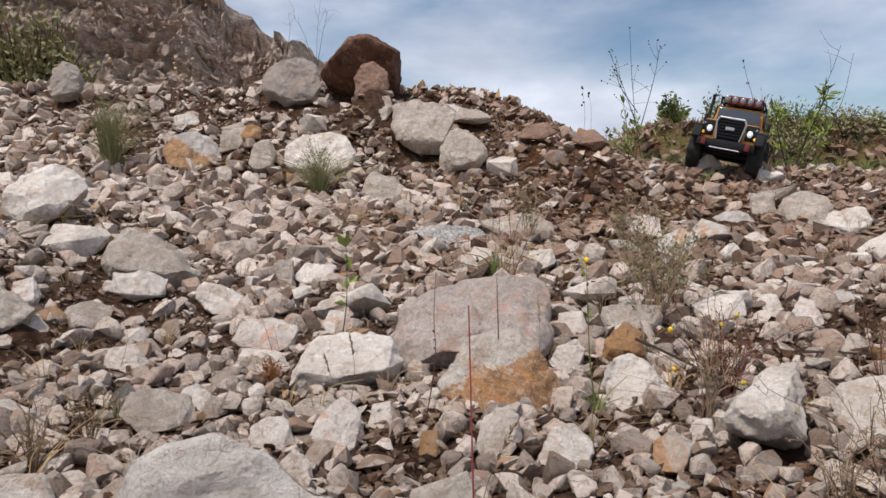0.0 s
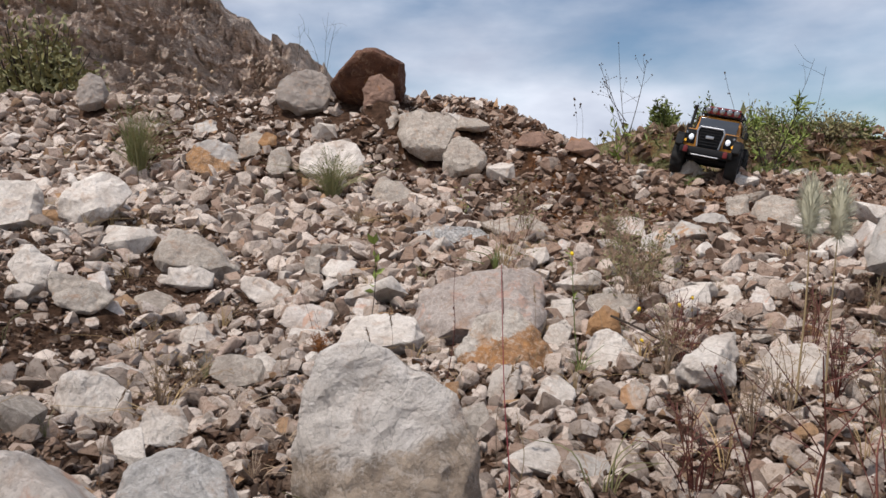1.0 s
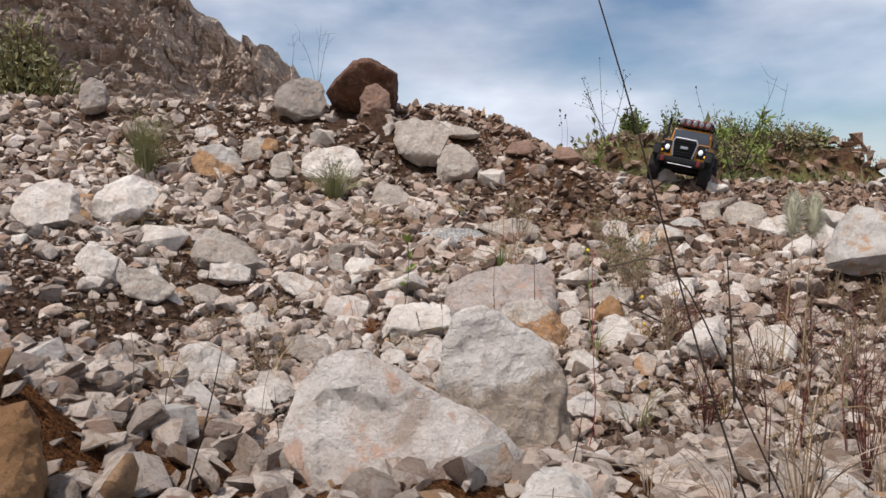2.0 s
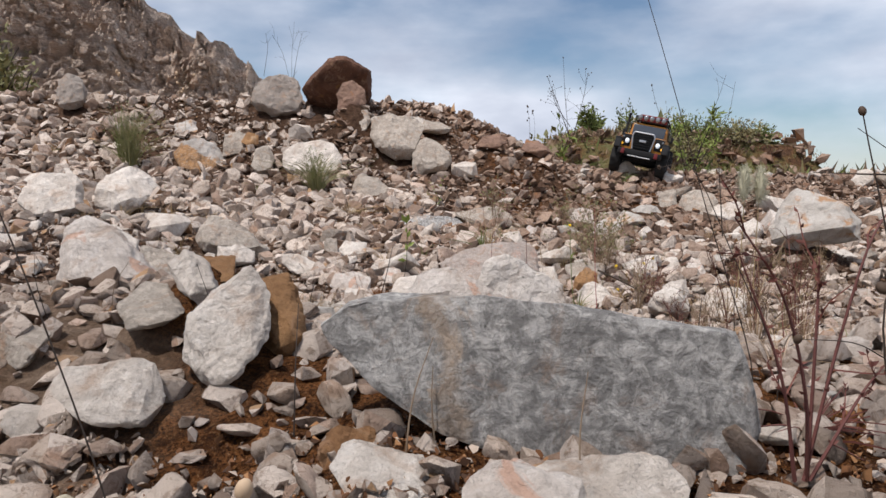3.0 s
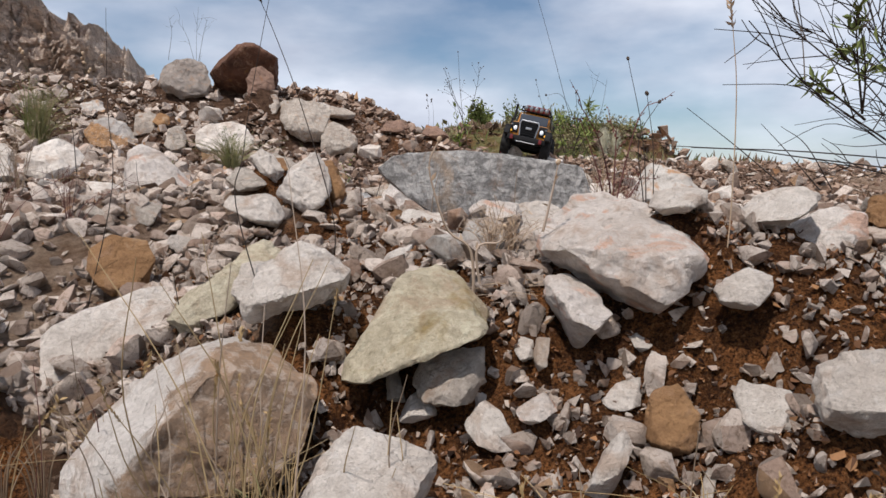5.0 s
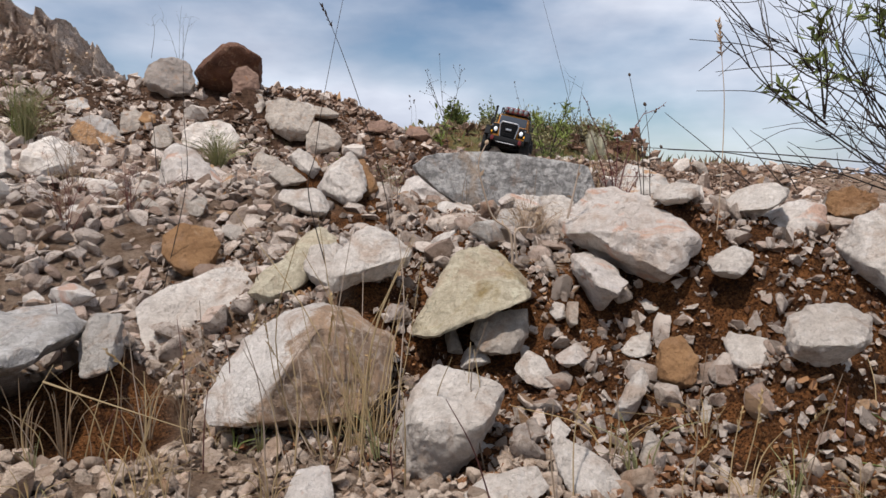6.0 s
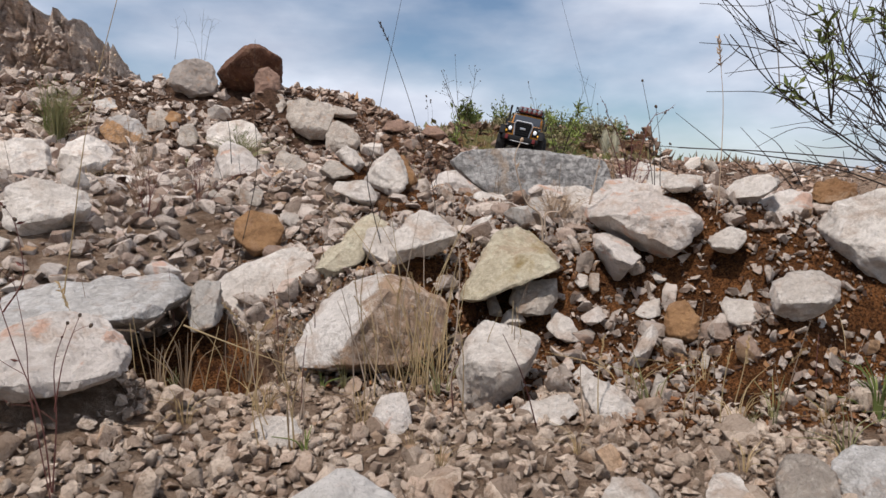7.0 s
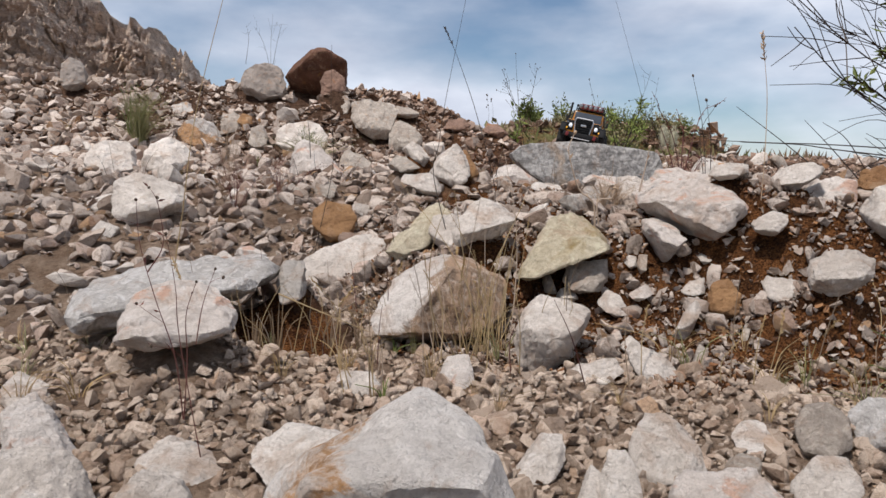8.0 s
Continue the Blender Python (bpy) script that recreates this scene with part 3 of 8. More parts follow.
rock("rock", WHITE, (-0.395, 2.250, 0.317), 10, 0.160, [(-0.113, -0.029), (-0.107, 0.025), (-0.067, 0.065), (0.014, 0.081), (0.086, 0.064), (0.109, 0.009), (0.094, -0.055), (0.039, -0.079), (-0.051, -0.072)], "rounded pale limestone rock on the slope", 7, ridge=[(-0.067, -0.049), (0.020, -0.057), (0.073, -0.039)], group="slope rocks")
rock("rock", TAN, (-0.070, 2.340, 0.423), 2, 0.180, [(-0.108, 0.010), (-0.098, 0.066), (-0.013, 0.083), (0.081, 0.067), (0.119, 0.039), (0.091, -0.027), (0.053, -0.093), (-0.014, -0.093), (-0.089, -0.052)], "broad tan-grey rock below the crest", 8, group="slope rocks")
rock("rock", TAN, (0.058, 2.270, 0.329), -1, 0.140, [(-0.074, 0.016), (-0.056, 0.062), (-0.010, 0.080), (0.046, 0.052), (0.092, -0.003), (0.064, -0.054), (-0.028, -0.072), (-0.074, -0.043)], "tan-grey block on the slope", 9, group="slope rocks")
rock("rock", TAN, (-0.219, 2.380, 0.473), 5, 0.090, [(-0.028, 0.040), (0.039, 0.054), (0.048, 0.003), (0.019, -0.049), (-0.039, -0.050), (-0.048, 0.002)], "tan rock below the boulder", 10, level=3, group="slope rocks")
rock("rock", TAN, (-0.696, 2.360, 0.381), 16, 0.100, [(-0.061, -0.047), (-0.046, 0.034), (0.009, 0.054), (0.064, 0.018), (0.054, -0.034)], "flat tan slab on the slope", 11, level=3, group="slope rocks")
rock("rock", OCHRE, (-0.642, 2.340, 0.395), 15, 0.060, [(-0.038, -0.009), (-0.009, 0.033), (0.031, 0.020), (0.030, -0.017), (-0.011, -0.031)], "small ochre stone on the slope", 12, level=3, group="slope rocks")
rock("rock", TAN, (-0.582, 2.250, 0.308), 14, 0.090, [(-0.046, -0.020), (-0.027, 0.044), (0.017, 0.063), (0.043, 0.018), (0.033, -0.046), (-0.021, -0.056)], "upright tan rock on the slope", 13, level=3, group="slope rocks")
rock("rock", TAN, (0.102, 2.500, 0.465), -2, 0.100, [(-0.070, -0.016), (-0.039, 0.034), (0.031, 0.024), (0.072, -0.007), (0.042, -0.030)], "flat tan rock on the crest", 14, level=3, group="slope rocks")
rock("rock", RUDDY_ROCK, (0.304, 2.250, 0.391), -8, 0.100, [(-0.064, -0.020), (-0.037, 0.022), (0.026, 0.033), (0.062, -0.003), (0.018, -0.030)], "reddish rock on the crest", 15, level=3, group="slope rocks")
rock("rock", RUDDY_ROCK, (0.444, 2.100, 0.356), -12, 0.100, [(-0.058, -0.003), (-0.034, 0.038), (0.017, 0.026), (0.067, -0.019), (0.009, -0.035)], "reddish flat rock on the crest", 16, level=3, group="slope rocks")
rock("rock", WHITE, (-0.833, 1.440, 0.198), 30, 0.160, [(-0.073, -0.040), (-0.068, 0.004), (-0.035, 0.038), (0.012, 0.062), (0.058, 0.051), (0.089, 0.015), (0.055, -0.015), (0.012, -0.056), (-0.039, -0.059)], "large pale limestone block on the slope", 17, group="slope rocks")
rock("rock", WHITE, (-0.960, 1.330, 0.185), 24, 0.130, [(-0.078, -0.016), (-0.065, 0.023), (-0.029, 0.050), (0.054, 0.058), (0.068, 0.023), (0.063, -0.044), (0.014, -0.057), (-0.056, -0.042)], "pale broken limestone block on the slope", 18, group="slope rocks")
rock("rock", TAN, (-0.528, 1.220, 0.083), 23, 0.140, [(-0.078, 0.003), (-0.061, 0.032), (-0.029, 0.053), (0.017, 0.044), (0.054, 0.013), (0.091, -0.032), (0.056, -0.052), (0.000, -0.033), (-0.054, -0.030)], "tan weathered limestone rock in the rubble", 19, group="slope rocks")
rock("rock", WHITE, (-0.489, 1.100, 0.054), 24, 0.070, [(-0.042, -0.007), (-0.037, 0.020), (0.012, 0.022), (0.046, 0.006), (0.037, -0.018), (-0.006, -0.025)], "flat white limestone piece in the rubble", 20, group="slope rocks")
rock("rock", WHITE, (-0.343, 1.071, 0.033), 18, 0.070, [(-0.043, 0.009), (-0.038, 0.029), (0.003, 0.022), (0.041, 0.000), (0.049, -0.020), (0.010, -0.027), (-0.027, -0.012)], "flat white limestone piece in the rubble", 21, group="slope rocks")
rock("rock", TAN, (-0.160, 2.090, 0.178), 4, 0.130, [(-0.085, 0.038), (-0.051, 0.089), (0.017, 0.058), (0.077, 0.012), (0.085, -0.042), (0.050, -0.082), (-0.001, -0.077), (-0.043, -0.037), (-0.085, 0.012)], "leaning tan rock on the slope", 22, group="slope rocks")
rock("rock", GREY, (0.002, 1.700, 0.073), -0, 0.140, [(-0.134, 0.016), (-0.064, 0.037), (0.020, 0.055), (0.090, 0.037), (0.118, 0.009), (0.111, -0.036), (0.020, -0.041), (-0.036, -0.055), (-0.092, -0.036)], "long grey weathered rock with a shaded underside", 23, group="slope rocks")
rock("rock", TAN, (0.205, 1.770, 0.106), -7, 0.120, [(-0.124, 0.018), (-0.066, 0.025), (0.035, 0.037), (0.085, 0.015), (0.086, -0.024), (0.022, -0.039), (-0.036, -0.032)], "low tan rock on the slope", 24, group="slope rocks")
rock("rock", DUSTY, (0.040, 0.870, 0.043), -3, 0.200, [(-0.102, -0.028), (-0.098, 0.009), (-0.058, 0.031), (-0.007, 0.046), (0.036, 0.054), (0.078, 0.054), (0.100, 0.036), (0.086, 0.014), (0.104, -0.013), (0.087, -0.035), (0.015, -0.028), (-0.043, -0.058), (-0.087, -0.059)], "broad pinkish limestone slab lying in the hollow", 25, level=5, facets=8, rough=0.03, group="slope rocks")
rock("rock", RUSTY, (0.062, 0.690, 0.014), -5, 0.110, [(-0.065, 0.002), (-0.041, 0.034), (-0.018, 0.047), (0.012, 0.047), (0.035, 0.030), (0.062, -0.007), (0.036, -0.048), (0.007, -0.046), (-0.029, -0.031), (-0.059, -0.016)], "pale limestone block with an orange rust-stained lower side", 26, level=5, facets=8, group="slope rocks")
rock("rock", WHITE, (-0.109, 0.760, 0.011), 8, 0.122, [(-0.065, -0.027), (-0.058, 0.000), (-0.037, 0.031), (-0.008, 0.015), (0.030, 0.034), (0.054, 0.026), (0.064, 0.003), (0.054, -0.019), (0.004, -0.024), (-0.034, -0.028)], "flat-topped white limestone rock over a hollow", 27, level=5, ridge=[(-0.049, 0.009), (-0.008, 0.003), (0.045, 0.009)], facets=8, rough=0.03, group="slope rocks")
rock("rock", WHITE, (0.204, 0.690, -0.002), -16, 0.090, [(-0.040, 0.008), (-0.035, 0.030), (-0.015, 0.041), (0.001, 0.035), (0.027, 0.008), (0.044, -0.014), (0.036, -0.035), (0.009, -0.034), (-0.014, -0.027), (-0.034, -0.007)], "pointed pale grey limestone rock", 28, level=5, facets=8, group="slope rocks")
rock("rock", OCHRE, (0.210, 0.790, 0.028), -15, 0.050, [(-0.024, -0.022), (-0.021, 0.005), (0.001, 0.026), (0.020, 0.014), (0.024, -0.011), (0.005, -0.017)], "small ochre rock in the hollow", 29, group="slope rocks")
rock("rock", WHITE, (0.148, 0.800, 0.009), -10, 0.050, [(-0.023, -0.005), (-0.014, 0.013), (0.009, 0.022), (0.019, 0.011), (0.016, -0.011), (-0.003, -0.023)], "small white limestone rock in the hollow", 30, group="slope rocks")
rock("rock", RUSTED, (0.738, 1.800, 0.097), -22, 0.130, [(-0.080, -0.017), (-0.060, 0.021), (0.007, 0.056), (0.048, 0.052), (0.083, 0.009), (0.051, -0.024), (-0.002, -0.056), (-0.058, -0.051)], "orange-tinted rock on the slope below the truck", 31, group="slope rocks")
rock("rock", WHITE, (0.744, 1.640, 0.057), -24, 0.080, [(-0.046, -0.006), (-0.032, 0.035), (0.004, 0.050), (0.042, 0.024), (0.049, -0.012), (0.008, -0.045), (-0.030, -0.047)], "pale rock with a rusty underside", 32, group="slope rocks")
rock("rock", TAN, (0.920, 1.760, 0.146), -28, 0.120, [(-0.067, -0.019), (-0.049, 0.040), (-0.005, 0.059), (0.046, 0.047), (0.066, 0.012), (0.038, -0.048), (-0.026, -0.062)], "rounded grey-tan rock on the slope", 33, group="slope rocks")
rock("rock", TAN, (0.851, 1.840, 0.150), -25, 0.070, [(-0.039, -0.041), (-0.028, 0.043), (0.026, 0.058), (0.037, -0.035), (-0.004, -0.052)], "upright tan rock on the slope", 34, group="slope rocks")
rock("rock", WHITE, (0.996, 1.700, 0.123), -30, 0.100, [(-0.072, -0.011), (-0.036, 0.028), (0.035, 0.047), (0.055, 0.009), (0.039, -0.036), (-0.021, -0.041)], "pale broken rock on the slope", 35, group="slope rocks")
rock("rock", TAN, (0.864, 2.050, 0.195), -23, 0.060, [(-0.039, 0.003), (-0.016, 0.029), (0.030, 0.033), (0.029, -0.026), (-0.022, -0.033)], "tan rock below the truck", 36, level=3, group="slope rocks")
rock("rock", WHITE, (0.400, 0.621, 0.007), -33, 0.120, [(-0.039, 0.005), (-0.028, 0.018), (0.006, 0.030), (0.029, 0.022), (0.031, -0.021), (-0.012, -0.029), (-0.031, -0.014)], "pale grey cracked limestone block", 37, facets=8, group="slope rocks")
rock("rock", WHITE, (0.279, 0.573, 0.021), -26, 0.120, [(-0.038, -0.029), (-0.024, 0.005), (-0.004, 0.046), (0.023, 0.066), (0.025, 0.022), (0.015, 0.005), (0.028, -0.033), (-0.005, -0.043)], "pale limestone slab lying in the hollow", 38, fold=0.15, facets=8, group="slope rocks", lean=40)
rock("rock", PINK, (0.541, 1.014, 0.024), -28, 0.060, [(-0.024, -0.007), (-0.010, 0.024), (0.009, 0.017), (0.025, -0.011), (0.003, -0.021)], "pinkish limestone piece in the rubble", 39, level=3, group="slope rocks")
rock("rock", STAINED, (0.655, 1.094, 0.026), -31, 0.080, [(-0.038, 0.002), (-0.022, 0.017), (0.017, 0.011), (0.041, -0.005), (0.011, -0.017), (-0.021, -0.010)], "flat orange-stained stone in the rubble", 40, level=3, group="slope rocks")
rock("rock", WHITE, (0.045, 0.550, 0.008), -5, 0.050, [(-0.019, -0.017), (-0.014, 0.010), (-0.000, 0.022), (0.016, 0.016), (0.020, -0.002), (0.009, -0.014), (-0.009, -0.023)], "white angular limestone stone in the rubble", 41, level=3, group="rubble stones")
rock("rock", WHITE, (0.096, 0.522, 0.003), -10, 0.060, [(-0.023, -0.007), (-0.012, 0.018), (0.003, 0.021), (0.021, 0.006), (0.019, -0.013), (-0.000, -0.019), (-0.016, -0.015)], "white angular limestone stone in the rubble", 42, level=3, group="rubble stones")
rock("rock", STAINED, (0.177, 0.520, 0.004), -19, 0.040, [(-0.015, -0.011), (-0.013, 0.006), (0.001, 0.017), (0.016, 0.009), (0.012, -0.008), (-0.002, -0.016)], "white stone with an orange-stained face", 43, level=3, group="rubble stones")
rock("rock", WHITE, (-0.145, 0.563, 0.002), 14, 0.050, [(-0.020, -0.008), (-0.015, 0.009), (-0.001, 0.015), (0.017, 0.011), (0.020, -0.005), (0.005, -0.013), (-0.011, -0.014)], "white angular limestone stone in the rubble", 44, level=3, group="rubble stones")
rock("rock", PINK, (-0.089, 0.579, 0.005), 9, 0.060, [(-0.027, -0.008), (-0.014, 0.012), (0.002, 0.022), (0.019, 0.011), (0.021, -0.011), (0.004, -0.020)], "pinkish limestone stone in the rubble", 45, level=3, group="rubble stones")
rock("rock", TAN, (-0.124, 0.639, 0.001), 11, 0.050, [(-0.025, -0.005), (-0.007, 0.007), (0.017, 0.013), (0.025, 0.003), (0.004, -0.008), (-0.017, -0.012)], "tan limestone stone in the rubble", 46, level=3, group="rubble stones")
rock("rock", WHITE, (-0.108, 0.490, 0.001), 12, 0.040, [(-0.014, 0.003), (-0.001, 0.015), (0.011, 0.008), (0.013, -0.008), (-0.002, -0.014), (-0.012, -0.006)], "white angular limestone stone in the rubble", 47, level=3, group="rubble stones")
rock("rock", TAN, (-0.260, 0.619, 0.005), 23, 0.060, [(-0.035, 0.001), (-0.025, 0.018), (0.004, 0.017), (0.030, 0.008), (0.032, -0.015), (0.007, -0.019), (-0.016, -0.013)], "tan limestone stone in the rubble", 48, level=3, group="rubble stones")
rock("rock", WHITE, (-0.244, 0.662, 0.002), 20, 0.050, [(-0.019, -0.005), (-0.010, 0.011), (0.003, 0.015), (0.018, 0.002), (0.013, -0.011), (-0.006, -0.013)], "white angular limestone stone in the rubble", 49, level=3, group="rubble stones")
rock("rock", WHITE, (-0.056, 0.613, 0.001), 5, 0.040, [(-0.013, -0.008), (-0.008, 0.010), (0.008, 0.012), (0.013, -0.004), (0.002, -0.012)], "white angular limestone stone in the rubble", 50, level=3, group="rubble stones")
rock("rock", PINK, (-0.233, 0.897, 0.016), 15, 0.060, [(-0.044, -0.003), (-0.029, 0.018), (0.007, 0.023), (0.043, 0.007), (0.035, -0.015), (-0.009, -0.024)], "pinkish limestone stone in the rubble", 51, level=3, group="rubble stones")
rock("rock", WHITE, (-0.217, 0.813, 0.002), 15, 0.060, [(-0.032, -0.005), (-0.022, 0.015), (0.024, 0.009), (0.034, -0.009), (0.004, -0.014)], "white angular limestone stone in the rubble", 52, level=3, group="rubble stones")
rock("rock", PINK, (-0.537, 0.883, 0.022), 31, 0.060, [(-0.027, -0.005), (-0.016, 0.020), (0.012, 0.024), (0.027, -0.003), (0.016, -0.023), (-0.015, -0.019)], "pinkish limestone stone in the rubble", 53, level=3, group="rubble stones")
rock("rock", TAN, (-0.515, 0.985, 0.026), 28, 0.060, [(-0.043, -0.018), (-0.024, 0.013), (0.012, 0.021), (0.038, 0.008), (0.030, -0.016), (-0.011, -0.014)], "tan limestone stone in the rubble", 54, level=3, group="rubble stones")
rock("rock", PINK, (-0.611, 1.000, 0.054), 31, 0.060, [(-0.022, -0.014), (-0.014, 0.019), (0.011, 0.025), (0.021, -0.001), (0.009, -0.025)], "pinkish limestone stone in the rubble", 55, level=3, group="rubble stones")
rock("rock", OCHRE, (-0.011, 0.547, 0.001), 1, 0.030, [(-0.009, -0.007), (-0.007, 0.009), (0.007, 0.011), (0.009, -0.005), (-0.000, -0.012)], "small ochre stone in the rubble", 56, level=3, group="rubble stones")
rock("rock", WHITE, (0.225, 0.584, -0.003), -21, 0.050, [(-0.015, -0.005), (-0.006, 0.008), (0.008, 0.011), (0.013, -0.003), (-0.001, -0.010)], "white angular limestone stone in the rubble", 57, level=3, group="rubble stones")
rock("rock", WHITE, (-0.372, 0.794, 0.006), 25, 0.060, [(-0.025, -0.004), (-0.019, 0.016), (0.011, 0.019), (0.026, -0.002), (0.016, -0.018), (-0.011, -0.017)], "white angular limestone stone in the rubble", 58, level=3, group="rubble stones")
rock("rock", PINK, (-0.147, 0.958, 0.018), 9, 0.050, [(-0.023, 0.000), (-0.011, 0.020), (0.017, 0.015), (0.020, -0.013), (-0.007, -0.021)], "pinkish limestone stone in the rubble", 59, level=3, group="rubble stones")
rock("rock", WHITE, (0.199, 1.397, 0.064), -8, 0.070, [(-0.036, -0.012), (-0.019, 0.017), (0.021, 0.023), (0.032, -0.005), (0.004, -0.023)], "white angular limestone stone in the rubble", 60, level=3, group="rubble stones")
rock("rock", TAN, (0.272, 0.988, 0.024), -15, 0.060, [(-0.044, -0.027), (-0.041, 0.011), (-0.005, 0.021), (0.046, 0.015), (0.039, -0.018), (-0.004, -0.012)], "tan limestone stone in the rubble", 61, level=3, group="rubble stones")
rock("rock", WHITE, (0.181, 0.958, 0.017), -11, 0.050, [(-0.025, -0.013), (-0.018, 0.016), (0.014, 0.021), (0.026, -0.011), (-0.001, -0.020)], "white angular limestone stone in the rubble", 62, level=3, group="rubble stones")
rock("rock", TAN, (-0.285, 1.237, 0.056), 13, 0.050, [(-0.019, 0.005), (-0.014, 0.025), (0.016, 0.023), (0.015, -0.027), (-0.005, -0.028)], "tan limestone stone in the rubble", 63, level=3, group="rubble stones")
rock("rock", WHITE, (-0.232, 1.257, 0.051), 10, 0.060, [(-0.041, -0.003), (-0.020, 0.023), (0.036, 0.017), (0.030, -0.020), (-0.016, -0.022)], "white angular limestone stone in the rubble", 64, level=3, group="rubble stones")
rock("rock", CAPPED, (-0.055, 0.193, 0.073), 5, 0.055, [(-0.049, 0.021), (-0.036, 0.058), (-0.024, 0.064), (-0.006, 0.061), (0.016, 0.044), (0.038, 0.034), (0.049, 0.014), (0.057, -0.022), (0.059, -0.049), (0.006, -0.053), (-0.038, -0.048), (-0.050, -0.015)], "tall pale rock with a tan cracked lower half", 65, level=5, facets=9, rough=0.03, group="slope rocks")
rock("rock", WHITE, (-0.358, 0.472, 0.017), 27, 0.060, [(-0.034, 0.009), (-0.026, 0.027), (0.003, 0.028), (0.032, 0.005), (0.036, -0.022), (0.010, -0.030), (-0.023, -0.016)], "pale limestone rock in the rubble", 66, group="slope rocks")
rock("rock", WHITE, (-0.274, 0.431, 0.005), 22, 0.050, [(-0.024, -0.006), (-0.014, 0.017), (0.014, 0.016), (0.025, -0.013), (-0.006, -0.017)], "pale limestone rock in the rubble", 67, group="slope rocks")
rock("rock", PALEGREY, (-0.144, 0.120, 0.077), 22, 0.080, [(-0.029, -0.001), (-0.021, 0.016), (-0.001, 0.021), (0.023, 0.012), (0.030, -0.008), (0.029, -0.021), (-0.030, -0.010)], "grey limestone rock on the bank top", 68, group="slope rocks")
rock("rock", WHITE, (-0.676, 0.930, 0.090), 21, 0.078, [(-0.039, 0.011), (-0.014, 0.043), (0.033, 0.009), (0.033, -0.036), (-0.011, -0.033)], "pointed white stone in the rubble", 69, group="slope rocks")
rock("rock", TAN, (-0.574, 0.868, 0.061), 17, 0.078, [(-0.045, 0.008), (-0.040, 0.033), (0.016, 0.020), (0.053, -0.008), (0.023, -0.034), (-0.023, -0.016)], "flat tan stone in the rubble", 70, group="slope rocks")
rock("rock", STAINED, (0.778, 0.950, 0.136), -35, 0.160, [(-0.086, -0.048), (-0.073, 0.025), (-0.034, 0.067), (0.047, 0.045), (0.096, -0.005), (0.089, -0.041), (0.011, -0.031), (-0.048, -0.067)], "grey rock with yellow staining over a dark hollow", 71, group="slope rocks")
rock("rock", WHITE, (-0.073, -0.092, 0.107), -19, 0.060, [(-0.018, -0.001), (-0.012, 0.008), (0.003, 0.009), (0.020, -0.003), (0.004, -0.010)], "flat pale stone on the bank top", 72, group="bank rocks")
rock("rock", PINK, (-0.134, 0.000, 0.102), -6, 0.080, [(-0.055, -0.000), (-0.050, 0.024), (-0.040, 0.039), (-0.026, 0.044), (-0.010, 0.035), (0.013, 0.018), (0.027, 0.012), (0.043, 0.013), (0.060, -0.002), (0.065, -0.028), (0.027, -0.033), (-0.020, -0.023), (-0.053, -0.017)], "pale pinkish rock with a rounded top", 73, level=5, facets=8, rough=0.03, group="bank rocks")
rock("rock", PINK, (-0.412, 0.095, 0.138), 26, 0.080, [(-0.033, -0.010), (-0.022, 0.031), (-0.005, 0.042), (0.011, 0.033), (0.024, 0.009), (0.042, -0.013), (0.037, -0.029), (0.006, -0.031), (-0.027, -0.026)], "broad pinkish limestone rock on rubble", 74, facets=8, group="bank rocks")
rock("rock", GREY, (-0.139, -0.213, 0.130), -16, 0.055, [(-0.089, 0.017), (-0.078, 0.026), (-0.061, 0.028), (-0.041, 0.029), (-0.025, 0.030), (-0.005, 0.028), (0.011, 0.023), (0.035, 0.020), (0.064, 0.018), (0.068, 0.006), (0.072, -0.015), (0.067, -0.027), (0.049, -0.032), (-0.005, -0.029), (-0.044, -0.018), (-0.066, -0.005), (-0.086, 0.009)], "grey veined limestone slab standing on edge", 75, level=5, facets=6, rough=0.011, group="bank rocks", lean=4, form="slab", flakes=12)
rock("rock", WHITE, (-0.272, -0.147, 0.136), 21, 0.060, [(-0.020, -0.013), (-0.018, 0.005), (-0.002, 0.015), (0.014, 0.025), (0.022, 0.012), (0.018, -0.004), (-0.003, -0.020), (-0.012, -0.024)], "white angular limestone rock on the bank", 76, level=5, facets=8, group="bank rocks")
rock("rock", OCHRE, (-0.251, -0.120, 0.135), 15, 0.050, [(-0.010, -0.019), (-0.010, 0.018), (0.005, 0.021), (0.011, 0.004), (0.011, -0.015), (-0.002, -0.020)], "small orange-brown stone on the bank", 77, group="bank rocks")
rock("rock", WHITE, (-0.301, -0.085, 0.151), 22, 0.040, [(-0.012, 0.007), (-0.003, 0.015), (0.008, 0.008), (0.013, -0.008), (0.002, -0.015), (-0.008, -0.006)], "white limestone stone on the bank", 78, group="bank rocks")
rock("rock", TAN, (-0.320, -0.100, 0.138), 26, 0.050, [(-0.015, 0.001), (0.001, 0.011), (0.011, 0.010), (0.016, -0.003), (0.002, -0.009), (-0.012, -0.009)], "tan flat stone on the bank", 79, group="bank rocks")
rock("rock", OCHRE, (-0.292, -0.060, 0.153), 19, 0.040, [(-0.010, 0.006), (0.010, 0.006), (0.007, -0.005), (-0.005, -0.008)], "small orange-brown stone on the bank", 80, level=3, group="bank rocks")
